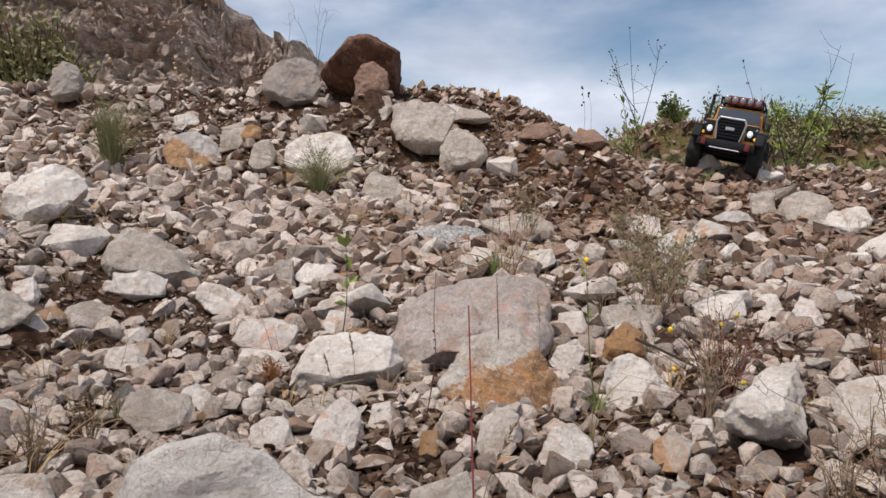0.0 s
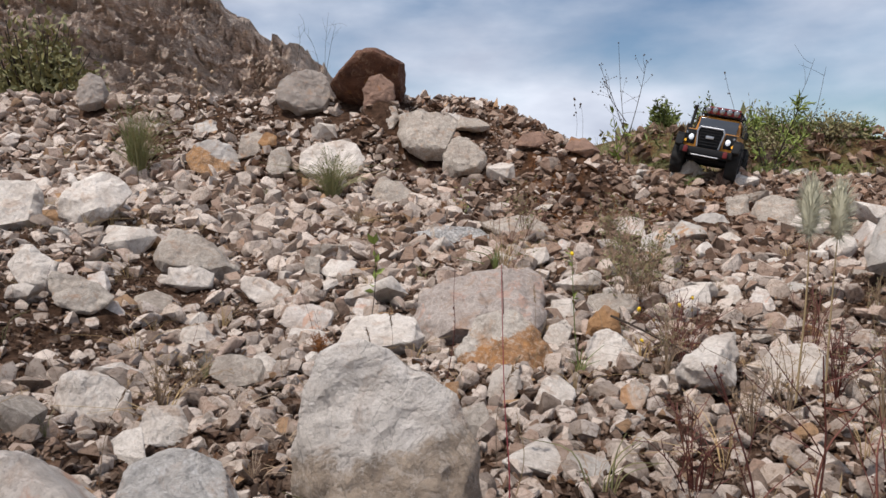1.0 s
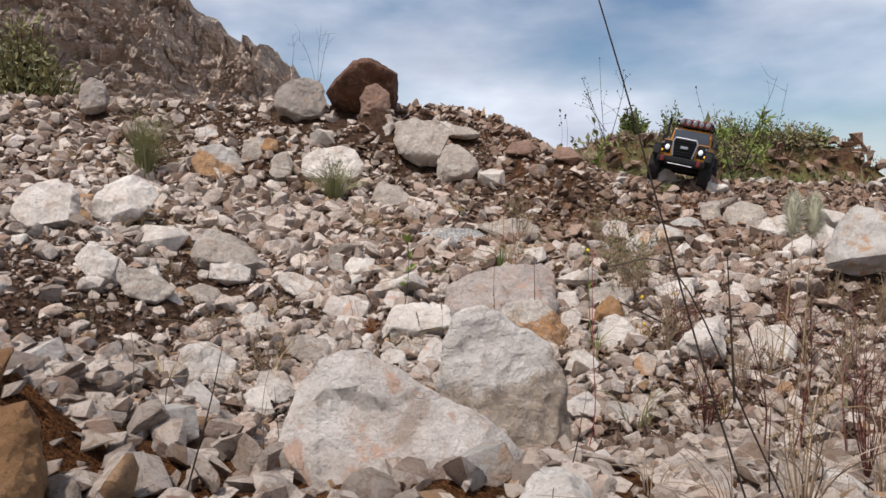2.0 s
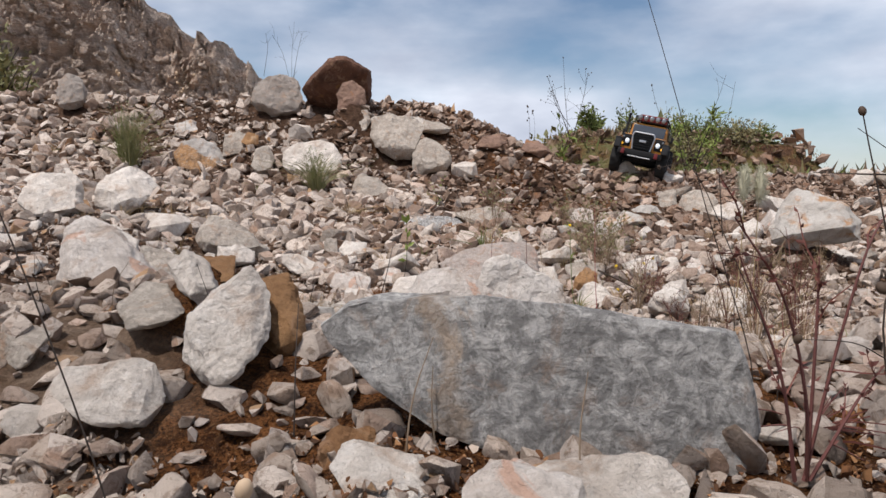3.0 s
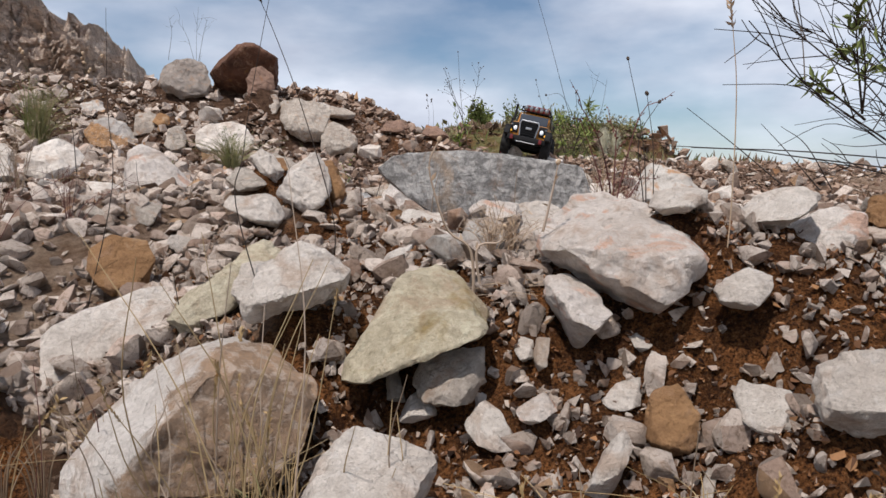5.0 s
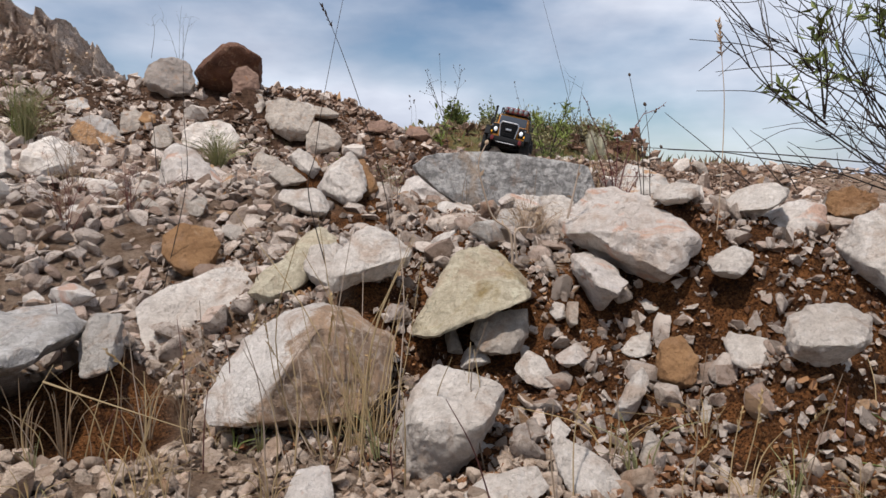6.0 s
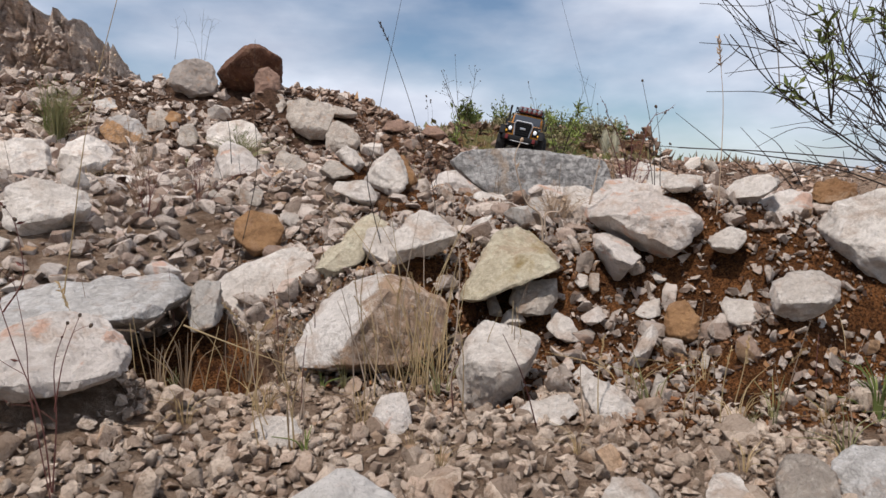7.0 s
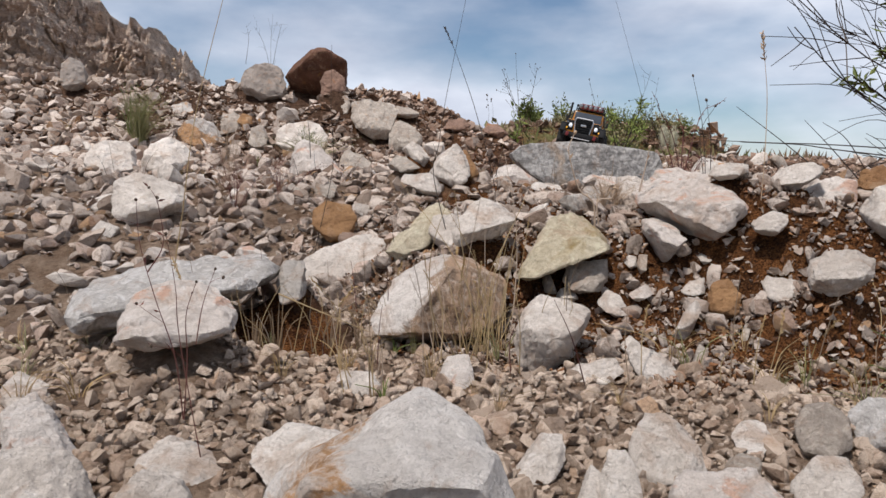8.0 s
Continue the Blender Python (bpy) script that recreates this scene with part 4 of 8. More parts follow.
rock("rock", PINK, (-0.132, -0.392, 0.103), -29, 0.050, [(-0.049, 0.011), (-0.041, 0.027), (-0.027, 0.052), (-0.016, 0.055), (0.002, 0.048), (0.015, 0.036), (0.029, 0.014), (0.036, -0.003), (0.038, -0.021), (0.020, -0.040), (0.016, -0.050), (0.004, -0.044), (-0.012, -0.024), (-0.027, -0.009), (-0.044, -0.003)], "big pale pink-flecked limestone rock on the bank edge", 81, level=5, ridge=[(-0.025, -0.027), (-0.016, -0.032), (0.001, -0.034), (0.022, -0.029), (0.030, -0.025)], facets=6, rough=0.04, group="bank rocks", lean=50)
rock("rock", PINK, (-0.170, -0.410, 0.080), -24, 0.035, [(-0.015, 0.014), (-0.013, 0.022), (-0.001, 0.021), (0.008, 0.008), (0.017, -0.007), (0.012, -0.015), (0.002, -0.020), (-0.007, -0.011), (-0.014, 0.002)], "pale limestone wedge in the bank", 82, level=5, ridge=[(-0.009, -0.007), (-0.000, -0.022), (0.008, -0.025)], group="bank rocks", lean=48)
rock("rock", YELLOW, (-0.240, -0.385, 0.071), -9, 0.080, [(-0.040, -0.028), (-0.032, -0.018), (-0.017, 0.003), (-0.010, 0.017), (-0.003, 0.024), (0.011, 0.027), (0.023, 0.022), (0.030, 0.009), (0.035, 0.001), (0.024, -0.007), (0.011, -0.013), (0.002, -0.011), (-0.016, -0.021), (-0.029, -0.029)], "yellowish pointed rock jutting from the bank", 83, level=5, ridge=[(-0.022, -0.027), (-0.007, -0.017), (0.009, -0.014), (0.024, -0.008)], facets=6, rough=0.03, group="bank rocks", lean=10)
rock("rock", WHITE, (-0.296, -0.352, 0.086), 2, 0.050, [(-0.027, -0.010), (-0.020, 0.001), (-0.006, 0.013), (0.003, 0.020), (0.017, 0.015), (0.028, 0.005), (0.024, -0.005), (0.012, -0.010), (-0.007, -0.014), (-0.023, -0.018)], "white wedge-shaped limestone rock on the bank", 84, level=5, ridge=[(-0.019, -0.007), (0.000, -0.003), (0.020, 0.002)], facets=6, group="bank rocks")
rock("rock", BROKEN, (-0.337, -0.390, 0.028), -12, 0.090, [(-0.051, -0.022), (-0.043, -0.003), (-0.031, 0.025), (-0.009, 0.041), (0.011, 0.045), (0.026, 0.033), (0.049, 0.016), (0.046, -0.008), (0.036, -0.027), (0.007, -0.033), (-0.022, -0.032), (-0.044, -0.032)], "large white rock with a tan broken face at the bank foot", 85, level=5, ridge=[(0.010, 0.016), (-0.004, -0.006), (-0.024, -0.035)], facets=6, rough=0.03, group="bank rocks", lean=28)
rock("rock", WHITE, (-0.393, -0.255, 0.037), -4, 0.060, [(-0.045, 0.006), (-0.021, 0.025), (0.016, 0.043), (0.033, 0.035), (0.037, 0.015), (0.041, 0.004), (0.034, -0.021), (0.006, -0.034), (-0.016, -0.038), (-0.029, -0.028), (-0.040, -0.008)], "flat-faced pale limestone rock leaning on the bank", 86, level=5, ridge=[(-0.032, -0.032), (-0.003, -0.037), (0.028, -0.024)], facets=6, rough=0.025, group="bank rocks", lean=25)
rock("rock", PALEGREY, (-0.534, -0.358, 0.041), 10, 0.125, [(-0.063, -0.013), (-0.057, -0.000), (-0.034, 0.014), (0.006, 0.013), (0.044, 0.015), (0.080, 0.019), (0.087, 0.010), (0.060, -0.006), (0.044, -0.006), (-0.021, -0.010), (-0.032, -0.023), (-0.049, -0.025)], "long pale grey slab lying over another rock", 87, level=5, ridge=[(-0.051, -0.009), (-0.022, -0.003), (0.015, 0.002), (0.059, 0.007)], facets=6, group="bank rocks")
rock("rock", PINK, (-0.509, -0.470, 0.040), 9, 0.070, [(-0.030, -0.014), (-0.028, 0.002), (-0.020, 0.017), (-0.002, 0.023), (0.025, 0.017), (0.033, 0.001), (0.033, -0.011), (0.012, -0.018), (-0.015, -0.021)], "whitish blocky rock at the bank foot", 88, level=5, ridge=[(-0.022, -0.014), (-0.000, -0.021), (0.025, -0.015)], facets=6, group="bank rocks", lean=18)
rock("rock", STAINED, (-0.444, -0.350, 0.042), 0, 0.050, [(-0.012, -0.001), (-0.007, 0.015), (0.010, 0.014), (0.011, -0.010), (-0.008, -0.016)], "tan rock beside the slab", 89, group="bank rocks")
rock("rock", WHITE, (-0.279, -0.462, 0.022), -22, 0.060, [(-0.023, -0.006), (-0.017, 0.011), (-0.007, 0.021), (0.007, 0.019), (0.027, 0.013), (0.021, -0.001), (0.012, -0.015), (-0.002, -0.022), (-0.017, -0.022)], "white rounded rock at the bank foot", 90, level=5, ridge=[(-0.014, 0.005), (-0.002, -0.003), (0.017, 0.006)], facets=8, group="bank rocks")
rock("rock", TAN, (-0.231, -0.410, 0.051), -25, 0.035, [(-0.017, -0.004), (-0.016, 0.007), (0.015, 0.011), (0.016, -0.001), (0.010, -0.010), (-0.009, -0.010)], "brick-shaped tan stone in the bank", 91, group="bank rocks")
rock("rock", WHITE, (-0.104, -0.512, 0.063), -45, 0.045, [(-0.019, -0.005), (-0.017, 0.006), (-0.007, 0.012), (0.008, 0.014), (0.019, 0.008), (0.019, -0.002), (0.006, -0.012), (-0.005, -0.015), (-0.015, -0.012)], "white oval limestone rock in the bank", 92, level=5, ridge=[(-0.011, -0.004), (0.000, -0.006), (0.014, -0.001)], facets=8, group="bank rocks")
rock("rock", OCHRE, (-0.149, -0.459, 0.038), -37, 0.031, [(-0.011, -0.002), (-0.009, 0.010), (0.002, 0.014), (0.011, 0.004), (0.010, -0.010), (-0.001, -0.013), (-0.010, -0.009)], "orange-brown block in the soil bank", 93, group="bank rocks")
rock("rock", WHITE, (-0.117, -0.476, 0.046), -41, 0.031, [(-0.012, 0.003), (-0.009, 0.008), (0.010, 0.007), (0.011, -0.006), (-0.002, -0.009), (-0.010, -0.004)], "rough white stone in the bank", 94, group="bank rocks")
rock("rock", WHITE, (-0.153, -0.522, 0.003), -41, 0.035, [(-0.013, -0.007), (-0.011, 0.004), (-0.001, 0.011), (0.011, 0.007), (0.013, -0.003), (0.003, -0.010)], "white stone at the bank foot", 95, group="bank rocks")
rock("rock", WHITE, (-0.232, -0.511, 0.009), -31, 0.030, [(-0.017, 0.007), (-0.012, 0.012), (0.002, 0.007), (0.016, -0.003), (0.013, -0.012), (0.001, -0.010), (-0.011, -0.001)], "long white stone at the bank foot", 96, group="bank rocks")
rock("rock", OCHRE, (-0.402, -0.187, 0.081), -2, 0.045, [(-0.022, -0.006), (-0.021, 0.009), (-0.008, 0.018), (0.016, 0.014), (0.023, 0.001), (0.016, -0.016), (-0.004, -0.018)], "rounded ochre stone on the rubble", 97, rough=0.02, group="bank rocks")
rock("rock", YELLOW, (-0.337, -0.285, 0.069), -10, 0.040, [(-0.028, -0.013), (-0.016, 0.003), (0.011, 0.019), (0.026, 0.017), (0.024, 0.003), (0.002, -0.012), (-0.016, -0.021)], "yellow-stained stone on the bank", 98, group="bank rocks")
rock("rock", WHITE, (-0.051, -0.405, 0.125), -41, 0.050, [(-0.022, -0.005), (-0.012, 0.006), (0.007, 0.011), (0.020, 0.006), (0.015, -0.003), (-0.003, -0.012)], "pale stone on the bank top", 99, group="bank rocks")
rock("rock", PINK, (-0.020, -0.400, 0.109), -43, 0.050, [(-0.032, -0.014), (-0.016, 0.004), (0.003, 0.018), (0.021, 0.012), (0.024, -0.005), (0.009, -0.010), (-0.019, -0.015)], "pinkish leaning slab on the bank top", 100, group="bank rocks")
rock("rock", WHITE, (-0.015, -0.485, 0.096), -50, 0.070, [(-0.040, 0.004), (-0.031, 0.018), (-0.011, 0.028), (0.010, 0.033), (0.024, 0.006), (0.026, -0.030), (0.002, -0.032), (-0.019, -0.019), (-0.023, -0.003)], "large grey-white rock on the bank edge", 101, level=5, facets=8, group="bank rocks")
rock("rock", OCHRE, (0.022, -0.410, 0.123), -47, 0.040, [(-0.016, -0.005), (-0.014, 0.006), (0.001, 0.011), (0.015, 0.007), (0.016, -0.002), (-0.001, -0.013)], "rust-brown clod on the bank top", 102, rough=0.07, group="bank rocks")
rock("rock", WHITE, (-0.593, -0.109, 0.100), 13, 0.080, [(-0.034, -0.019), (-0.029, 0.018), (-0.006, 0.029), (0.031, 0.018), (0.042, 0.002), (0.034, -0.015), (0.001, -0.025), (-0.022, -0.027)], "large pale rock on the rubble", 103, facets=8, group="bank rocks")
rock("rock", STAINED, (-0.239, -0.270, 0.090), -6, 0.020, [(-0.009, -0.009), (-0.004, 0.007), (0.005, 0.011), (0.009, 0.004), (0.002, -0.010)], "small ochre-faced stone on the bank", 104, group="bank rocks")
rock("rock", OCHRE, (-0.215, -0.240, 0.108), -9, 0.025, [(-0.011, 0.002), (-0.008, 0.009), (0.006, 0.009), (0.012, 0.000), (0.006, -0.010), (-0.008, -0.008)], "rust-brown soil clod on the bank", 105, rough=0.08, group="bank rocks")
rock("rock", WHITE, (-0.293, -0.081, 0.118), 9, 0.037, [(-0.019, 0.002), (-0.011, 0.007), (0.011, 0.007), (0.020, -0.001), (0.009, -0.009), (-0.009, -0.009)], "flat white stone on the bank", 106, group="bank rocks")
rock("rock", WHITE, (-0.282, -0.110, 0.114), 7, 0.035, [(-0.013, -0.010), (-0.003, 0.010), (0.003, 0.016), (0.012, 0.001), (0.006, -0.010)], "upright white stone on the bank", 107, group="bank rocks")
rock("rock", WHITE, (-0.105, -0.395, 0.128), -36, 0.040, [(-0.015, -0.003), (-0.013, 0.004), (0.001, 0.007), (0.014, 0.006), (0.014, 0.000), (0.005, -0.006), (-0.006, -0.008)], "white flat stone on the bank top", 108, group="bank rocks")
rock("rock", WHITE, (-0.105, -0.447, 0.090), -40, 0.032, [(-0.015, -0.002), (-0.010, 0.003), (0.001, 0.009), (0.011, 0.006), (0.012, 0.001), (0.003, -0.009), (-0.006, -0.009)], "white stone in the bank", 109, group="bank rocks")
rock("rock", WHITE, (-0.208, -0.300, 0.092), -12, 0.030, [(-0.014, 0.001), (-0.005, 0.007), (0.010, 0.006), (0.016, -0.002), (0.001, -0.007), (-0.011, -0.007)], "flat white stone on the bank", 110, group="bank rocks")
rock("rock", PINK, (-0.170, -0.300, 0.118), -17, 0.040, [(-0.017, 0.002), (-0.008, 0.008), (0.014, 0.006), (0.017, -0.003), (0.004, -0.008), (-0.011, -0.007)], "pale stone on the bank top", 111, group="bank rocks")
rock("rock", WHITE, (-0.152, -0.295, 0.114), -18, 0.050, [(-0.028, -0.003), (-0.019, 0.007), (-0.001, 0.010), (0.023, 0.011), (0.027, 0.005), (0.018, -0.006), (-0.003, -0.013), (-0.021, -0.009)], "flat white rock before the grey slab", 112, level=5, group="bank rocks")
rock("rock", WHITE, (-0.205, -0.262, 0.112), -5, 0.030, [(-0.018, 0.002), (-0.011, 0.007), (0.010, 0.004), (0.017, -0.002), (0.010, -0.007), (-0.009, -0.004)], "flat white stone before the grey slab", 113, group="bank rocks")
rock("rock", WHITE, (-0.302, -0.290, 0.071), 17, 0.060, [(-0.029, 0.003), (-0.018, 0.017), (-0.001, 0.019), (0.017, 0.011), (0.030, -0.004), (0.028, -0.021), (-0.019, -0.010)], "white limestone rock on the bank", 114, group="bank rocks")
rock("rock", YELLOW, (-0.316, -0.250, 0.082), 17, 0.050, [(-0.026, -0.007), (-0.014, 0.004), (0.002, 0.013), (0.014, 0.017), (0.023, 0.010), (0.020, -0.006), (0.001, -0.010), (-0.015, -0.016)], "ochre-yellow flat rock on the bank", 115, group="bank rocks")
rock("rock", WHITE, (-0.311, -0.180, 0.117), 13, 0.040, [(-0.025, 0.002), (-0.020, 0.009), (0.003, 0.010), (0.016, 0.011), (0.020, -0.006), (0.013, -0.015), (-0.005, -0.010)], "white angular stone on the bank", 116, group="bank rocks")
rock("rock", WHITE, (-0.037, -0.300, 0.111), -39, 0.080, [(-0.022, -0.016), (-0.022, 0.005), (-0.016, 0.013), (-0.001, 0.016), (0.021, 0.014), (0.022, -0.007), (0.004, -0.012), (-0.011, -0.020)], "pale rock on the bank top", 117, group="bank rocks")
rock("rock", WHITE, (0.108, -0.150, 0.101), -41, 0.060, [(-0.024, -0.009), (-0.015, 0.011), (0.000, 0.015), (0.018, 0.010), (0.019, -0.011), (-0.011, -0.013)], "pale rock on the bank top", 118, group="bank rocks")
rock("rock", WHITE, (-0.134, -0.428, 0.055), -33, 0.022, [(-0.009, -0.001), (-0.005, 0.007), (0.007, 0.006), (0.008, -0.005), (-0.003, -0.008)], "white limestone bit bedded in the soil bank", 119, level=3, group="stones in the bank")
rock("rock", STAINED, (-0.104, -0.438, 0.050), -39, 0.022, [(-0.009, 0.004), (-0.003, 0.009), (0.010, 0.007), (0.007, -0.004), (-0.000, -0.011), (-0.009, -0.006)], "stained limestone bit bedded in the soil bank", 120, level=3, group="stones in the bank")
rock("rock", WHITE, (-0.110, -0.418, 0.073), -36, 0.022, [(-0.009, 0.003), (-0.004, 0.009), (0.009, 0.002), (0.009, -0.005), (-0.004, -0.009)], "white limestone bit bedded in the soil bank", 121, level=3, group="stones in the bank")
rock("rock", WHITE, (-0.159, -0.438, 0.043), -29, 0.022, [(-0.011, -0.003), (-0.003, 0.004), (0.007, 0.007), (0.007, -0.004), (-0.005, -0.006)], "white limestone bit bedded in the soil bank", 122, level=3, group="stones in the bank")
rock("rock", RUDDY_ROCK, (-0.077, -0.448, 0.048), -44, 0.022, [(-0.006, -0.009), (-0.003, 0.009), (0.003, 0.013), (0.005, 0.002), (0.002, -0.011)], "reddish-brown stone bedded in the soil bank", 123, level=3, group="stones in the bank")
rock("rock", WHITE, (-0.214, -0.418, 0.031), -16, 0.022, [(-0.011, 0.007), (-0.007, 0.012), (0.004, 0.006), (0.011, -0.008), (0.002, -0.012)], "white limestone bit bedded in the soil bank", 124, level=3, group="stones in the bank")
rock("rock", WHITE, (-0.245, -0.408, 0.035), -8, 0.022, [(-0.009, -0.005), (-0.004, 0.004), (0.005, 0.007), (0.008, -0.003), (-0.004, -0.006)], "white limestone bit bedded in the soil bank", 125, level=3, group="stones in the bank")
rock("rock", TAN, (-0.253, -0.392, 0.041), -5, 0.023, [(-0.004, -0.005), (-0.003, 0.008), (0.002, 0.007), (0.005, -0.007)], "tan limestone bit bedded in the soil bank", 126, level=3, group="stones in the bank")
rock("rock", WHITE, (-0.139, -0.418, 0.063), -31, 0.022, [(-0.007, 0.002), (-0.001, 0.006), (0.007, -0.001), (-0.000, -0.006)], "white limestone bit bedded in the soil bank", 127, level=3, group="stones in the bank")
rock("rock", TAN, (-0.190, -0.418, 0.059), -21, 0.022, [(-0.004, -0.001), (-0.002, 0.006), (0.004, 0.006), (0.002, -0.005), (-0.002, -0.008)], "tan limestone bit bedded in the soil bank", 128, level=3, group="stones in the bank")
rock("rock", WHITE, (-0.195, -0.410, 0.059), -19, 0.022, [(-0.005, -0.001), (-0.002, 0.005), (0.004, 0.004), (0.004, -0.003), (-0.001, -0.005)], "white limestone bit bedded in the soil bank", 129, level=3, group="stones in the bank")
rock("rock", PINK, (-0.053, -0.418, 0.071), -43, 0.022, [(-0.009, -0.001), (-0.003, 0.004), (0.009, 0.004), (0.006, -0.002), (-0.004, -0.005)], "pinkish limestone bit bedded in the soil bank", 130, level=3, group="stones in the bank")
rock("rock", WHITE, (-0.071, -0.428, 0.057), -42, 0.022, [(-0.009, -0.001), (-0.002, 0.004), (0.008, 0.002), (0.003, -0.005)], "white limestone bit bedded in the soil bank", 131, level=3, group="stones in the bank")
rock("rock", STAINED, (-0.136, -0.428, 0.040), -32, 0.022, [(-0.008, -0.004), (-0.001, 0.005), (0.006, 0.004), (0.005, -0.002), (-0.003, -0.005)], "stained limestone bit bedded in the soil bank", 132, level=3, group="stones in the bank")
rock("rock", WHITE, (-0.105, -0.498, 0.025), -44, 0.022, [(-0.005, -0.002), (-0.004, 0.010), (0.001, 0.009), (0.006, -0.006), (0.000, -0.010)], "white limestone bit bedded in the soil bank", 133, level=3, group="stones in the bank")
rock("rock", WHITE, (-0.182, -0.469, 0.026), -34, 0.023, [(-0.011, -0.012), (-0.004, 0.003), (0.004, 0.015), (0.008, 0.007), (0.003, -0.005), (-0.003, -0.013)], "white limestone bit bedded in the soil bank", 134, level=3, group="stones in the bank")
rock("rock", WHITE, (-0.219, -0.432, 0.032), -27, 0.027, [(-0.012, 0.000), (-0.005, 0.010), (0.005, 0.005), (0.012, -0.006), (0.001, -0.009)], "white limestone bit bedded in the soil bank", 135, level=3, group="stones in the bank")
rock("rock", WHITE, (-0.088, -0.518, 0.014), -47, 0.022, [(-0.012, -0.005), (-0.008, 0.002), (0.007, 0.007), (0.010, 0.001), (0.001, -0.006)], "white limestone bit bedded in the soil bank", 136, level=3, group="stones in the bank")
rock("rock", WHITE, (-0.076, -0.502, 0.036), -47, 0.022, [(-0.004, -0.002), (-0.004, 0.009), (-0.001, 0.011), (0.005, -0.004), (0.004, -0.012)], "white limestone bit bedded in the soil bank", 137, level=3, group="stones in the bank")
rock("rock", WHITE, (-0.143, -0.498, 0.008), -40, 0.022, [(-0.007, -0.006), (-0.003, 0.007), (0.006, 0.004), (0.004, -0.005)], "white limestone bit bedded in the soil bank", 138, level=3, group="stones in the bank")
rock("rock", TAN, (-0.147, -0.482, 0.018), -39, 0.022, [(-0.004, -0.007), (-0.001, 0.007), (0.003, 0.006), (0.001, -0.006)], "tan limestone bit bedded in the soil bank", 139, level=3, group="stones in the bank")
rock("rock", WHITE, (-0.261, -0.462, 0.002), -24, 0.025, [(-0.010, -0.002), (-0.007, 0.004), (0.011, 0.002), (0.004, -0.004)], "white limestone bit bedded in the soil bank", 140, level=3, group="stones in the bank")
rock("rock", WHITE, (-0.078, -0.488, 0.016), -45, 0.022, [(-0.006, -0.003), (-0.003, 0.006), (0.006, 0.003), (0.004, -0.006)], "white limestone bit bedded in the soil bank", 141, level=3, group="stones in the bank")
rock("rock", TAN, (-0.188, -0.493, 0.007), -35, 0.024, [(-0.005, -0.004), (-0.001, 0.007), (0.005, 0.004), (0.003, -0.007)], "tan limestone bit bedded in the soil bank", 142, level=3, group="stones in the bank")
rock("rock", WHITE, (-0.270, -0.512, 0.006), -26, 0.024, [(-0.020, -0.004), (-0.008, 0.004), (0.012, 0.008), (0.019, 0.002), (0.007, -0.004), (-0.011, -0.008)], "white limestone bit bedded in the soil bank", 143, level=3, group="stones in the bank")
rock("rock", WHITE, (-0.046, -0.508, 0.023), -50, 0.022, [(-0.011, -0.007), (-0.005, 0.003), (0.006, 0.010), (0.009, 0.001), (-0.002, -0.008)], "white limestone bit bedded in the soil bank", 144, level=3, group="stones in the bank")
rock("rock", WHITE, (-0.022, -0.498, 0.039), -50, 0.022, [(-0.014, -0.005), (-0.007, 0.005), (-0.000, 0.012), (0.010, 0.005), (0.008, -0.010)], "white limestone bit bedded in the soil bank", 145, level=3, group="stones in the bank")
rock("rock", WHITE, (-0.224, -0.467, 0.011), -29, 0.025, [(-0.007, -0.001), (0.000, 0.005), (0.007, 0.000), (0.000, -0.005)], "white limestone bit bedded in the soil bank", 146, level=3, group="stones in the bank")
rock("rock", PINK, (-0.201, -0.438, 0.040), -30, 0.022, [(-0.009, -0.001), (0.003, 0.006), (0.009, 0.000), (-0.002, -0.006)], "pinkish limestone bit bedded in the soil bank", 147, level=3, group="stones in the bank")
rock("rock", WHITE, (-0.171, -0.508, -0.014), -38, 0.022, [(-0.009, -0.002), (-0.002, 0.005), (0.009, 0.002), (0.002, -0.005)], "white limestone bit bedded in the soil bank", 148, level=3, group="stones in the bank")
rock("rock", STREAKED, (-0.409, -0.662, 0.017), -9, 0.070, [(-0.042, 0.001), (-0.027, 0.005), (-0.012, 0.016), (-0.003, 0.023), (0.006, 0.027), (0.021, 0.023), (0.031, 0.012), (0.037, -0.002), (0.039, -0.018), (-0.048, -0.016)], "white rock with an orange streak on the track", 149, level=5, ridge=[(-0.024, 0.013), (-0.001, 0.014), (0.024, 0.011)], facets=8, rough=0.03, group="track stones")
rock("rock", WHITE, (-0.296, -0.637, 0.010), -31, 0.035, [(-0.016, 0.000), (-0.009, 0.012), (-0.000, 0.014), (0.013, 0.002), (0.017, -0.007), (0.005, -0.012), (-0.011, -0.009)], "white angular stone on the track", 150, level=5, group="track stones")
rock("rock", TAN, (-0.217, -0.632, 0.011), -42, 0.035, [(-0.012, -0.001), (-0.009, 0.006), (-0.000, 0.011), (0.010, 0.006), (0.011, -0.006), (-0.006, -0.011)], "tan rounded stone on the track", 151, group="track stones")
rock("rock", PALEGREY, (-0.186, -0.630, 0.011), -45, 0.035, [(-0.013, 0.002), (-0.006, 0.009), (0.009, 0.011), (0.010, -0.009), (-0.007, -0.011)], "grey stone on the track", 152, group="track stones")
rock("rock", WHITE, (-0.440, -0.615, 0.010), -1, 0.045, [(-0.021, 0.002), (-0.008, 0.009), (0.009, 0.008), (0.022, 0.002), (0.013, -0.007), (-0.009, -0.010)], "flat white stone on the track", 153, group="track stones")
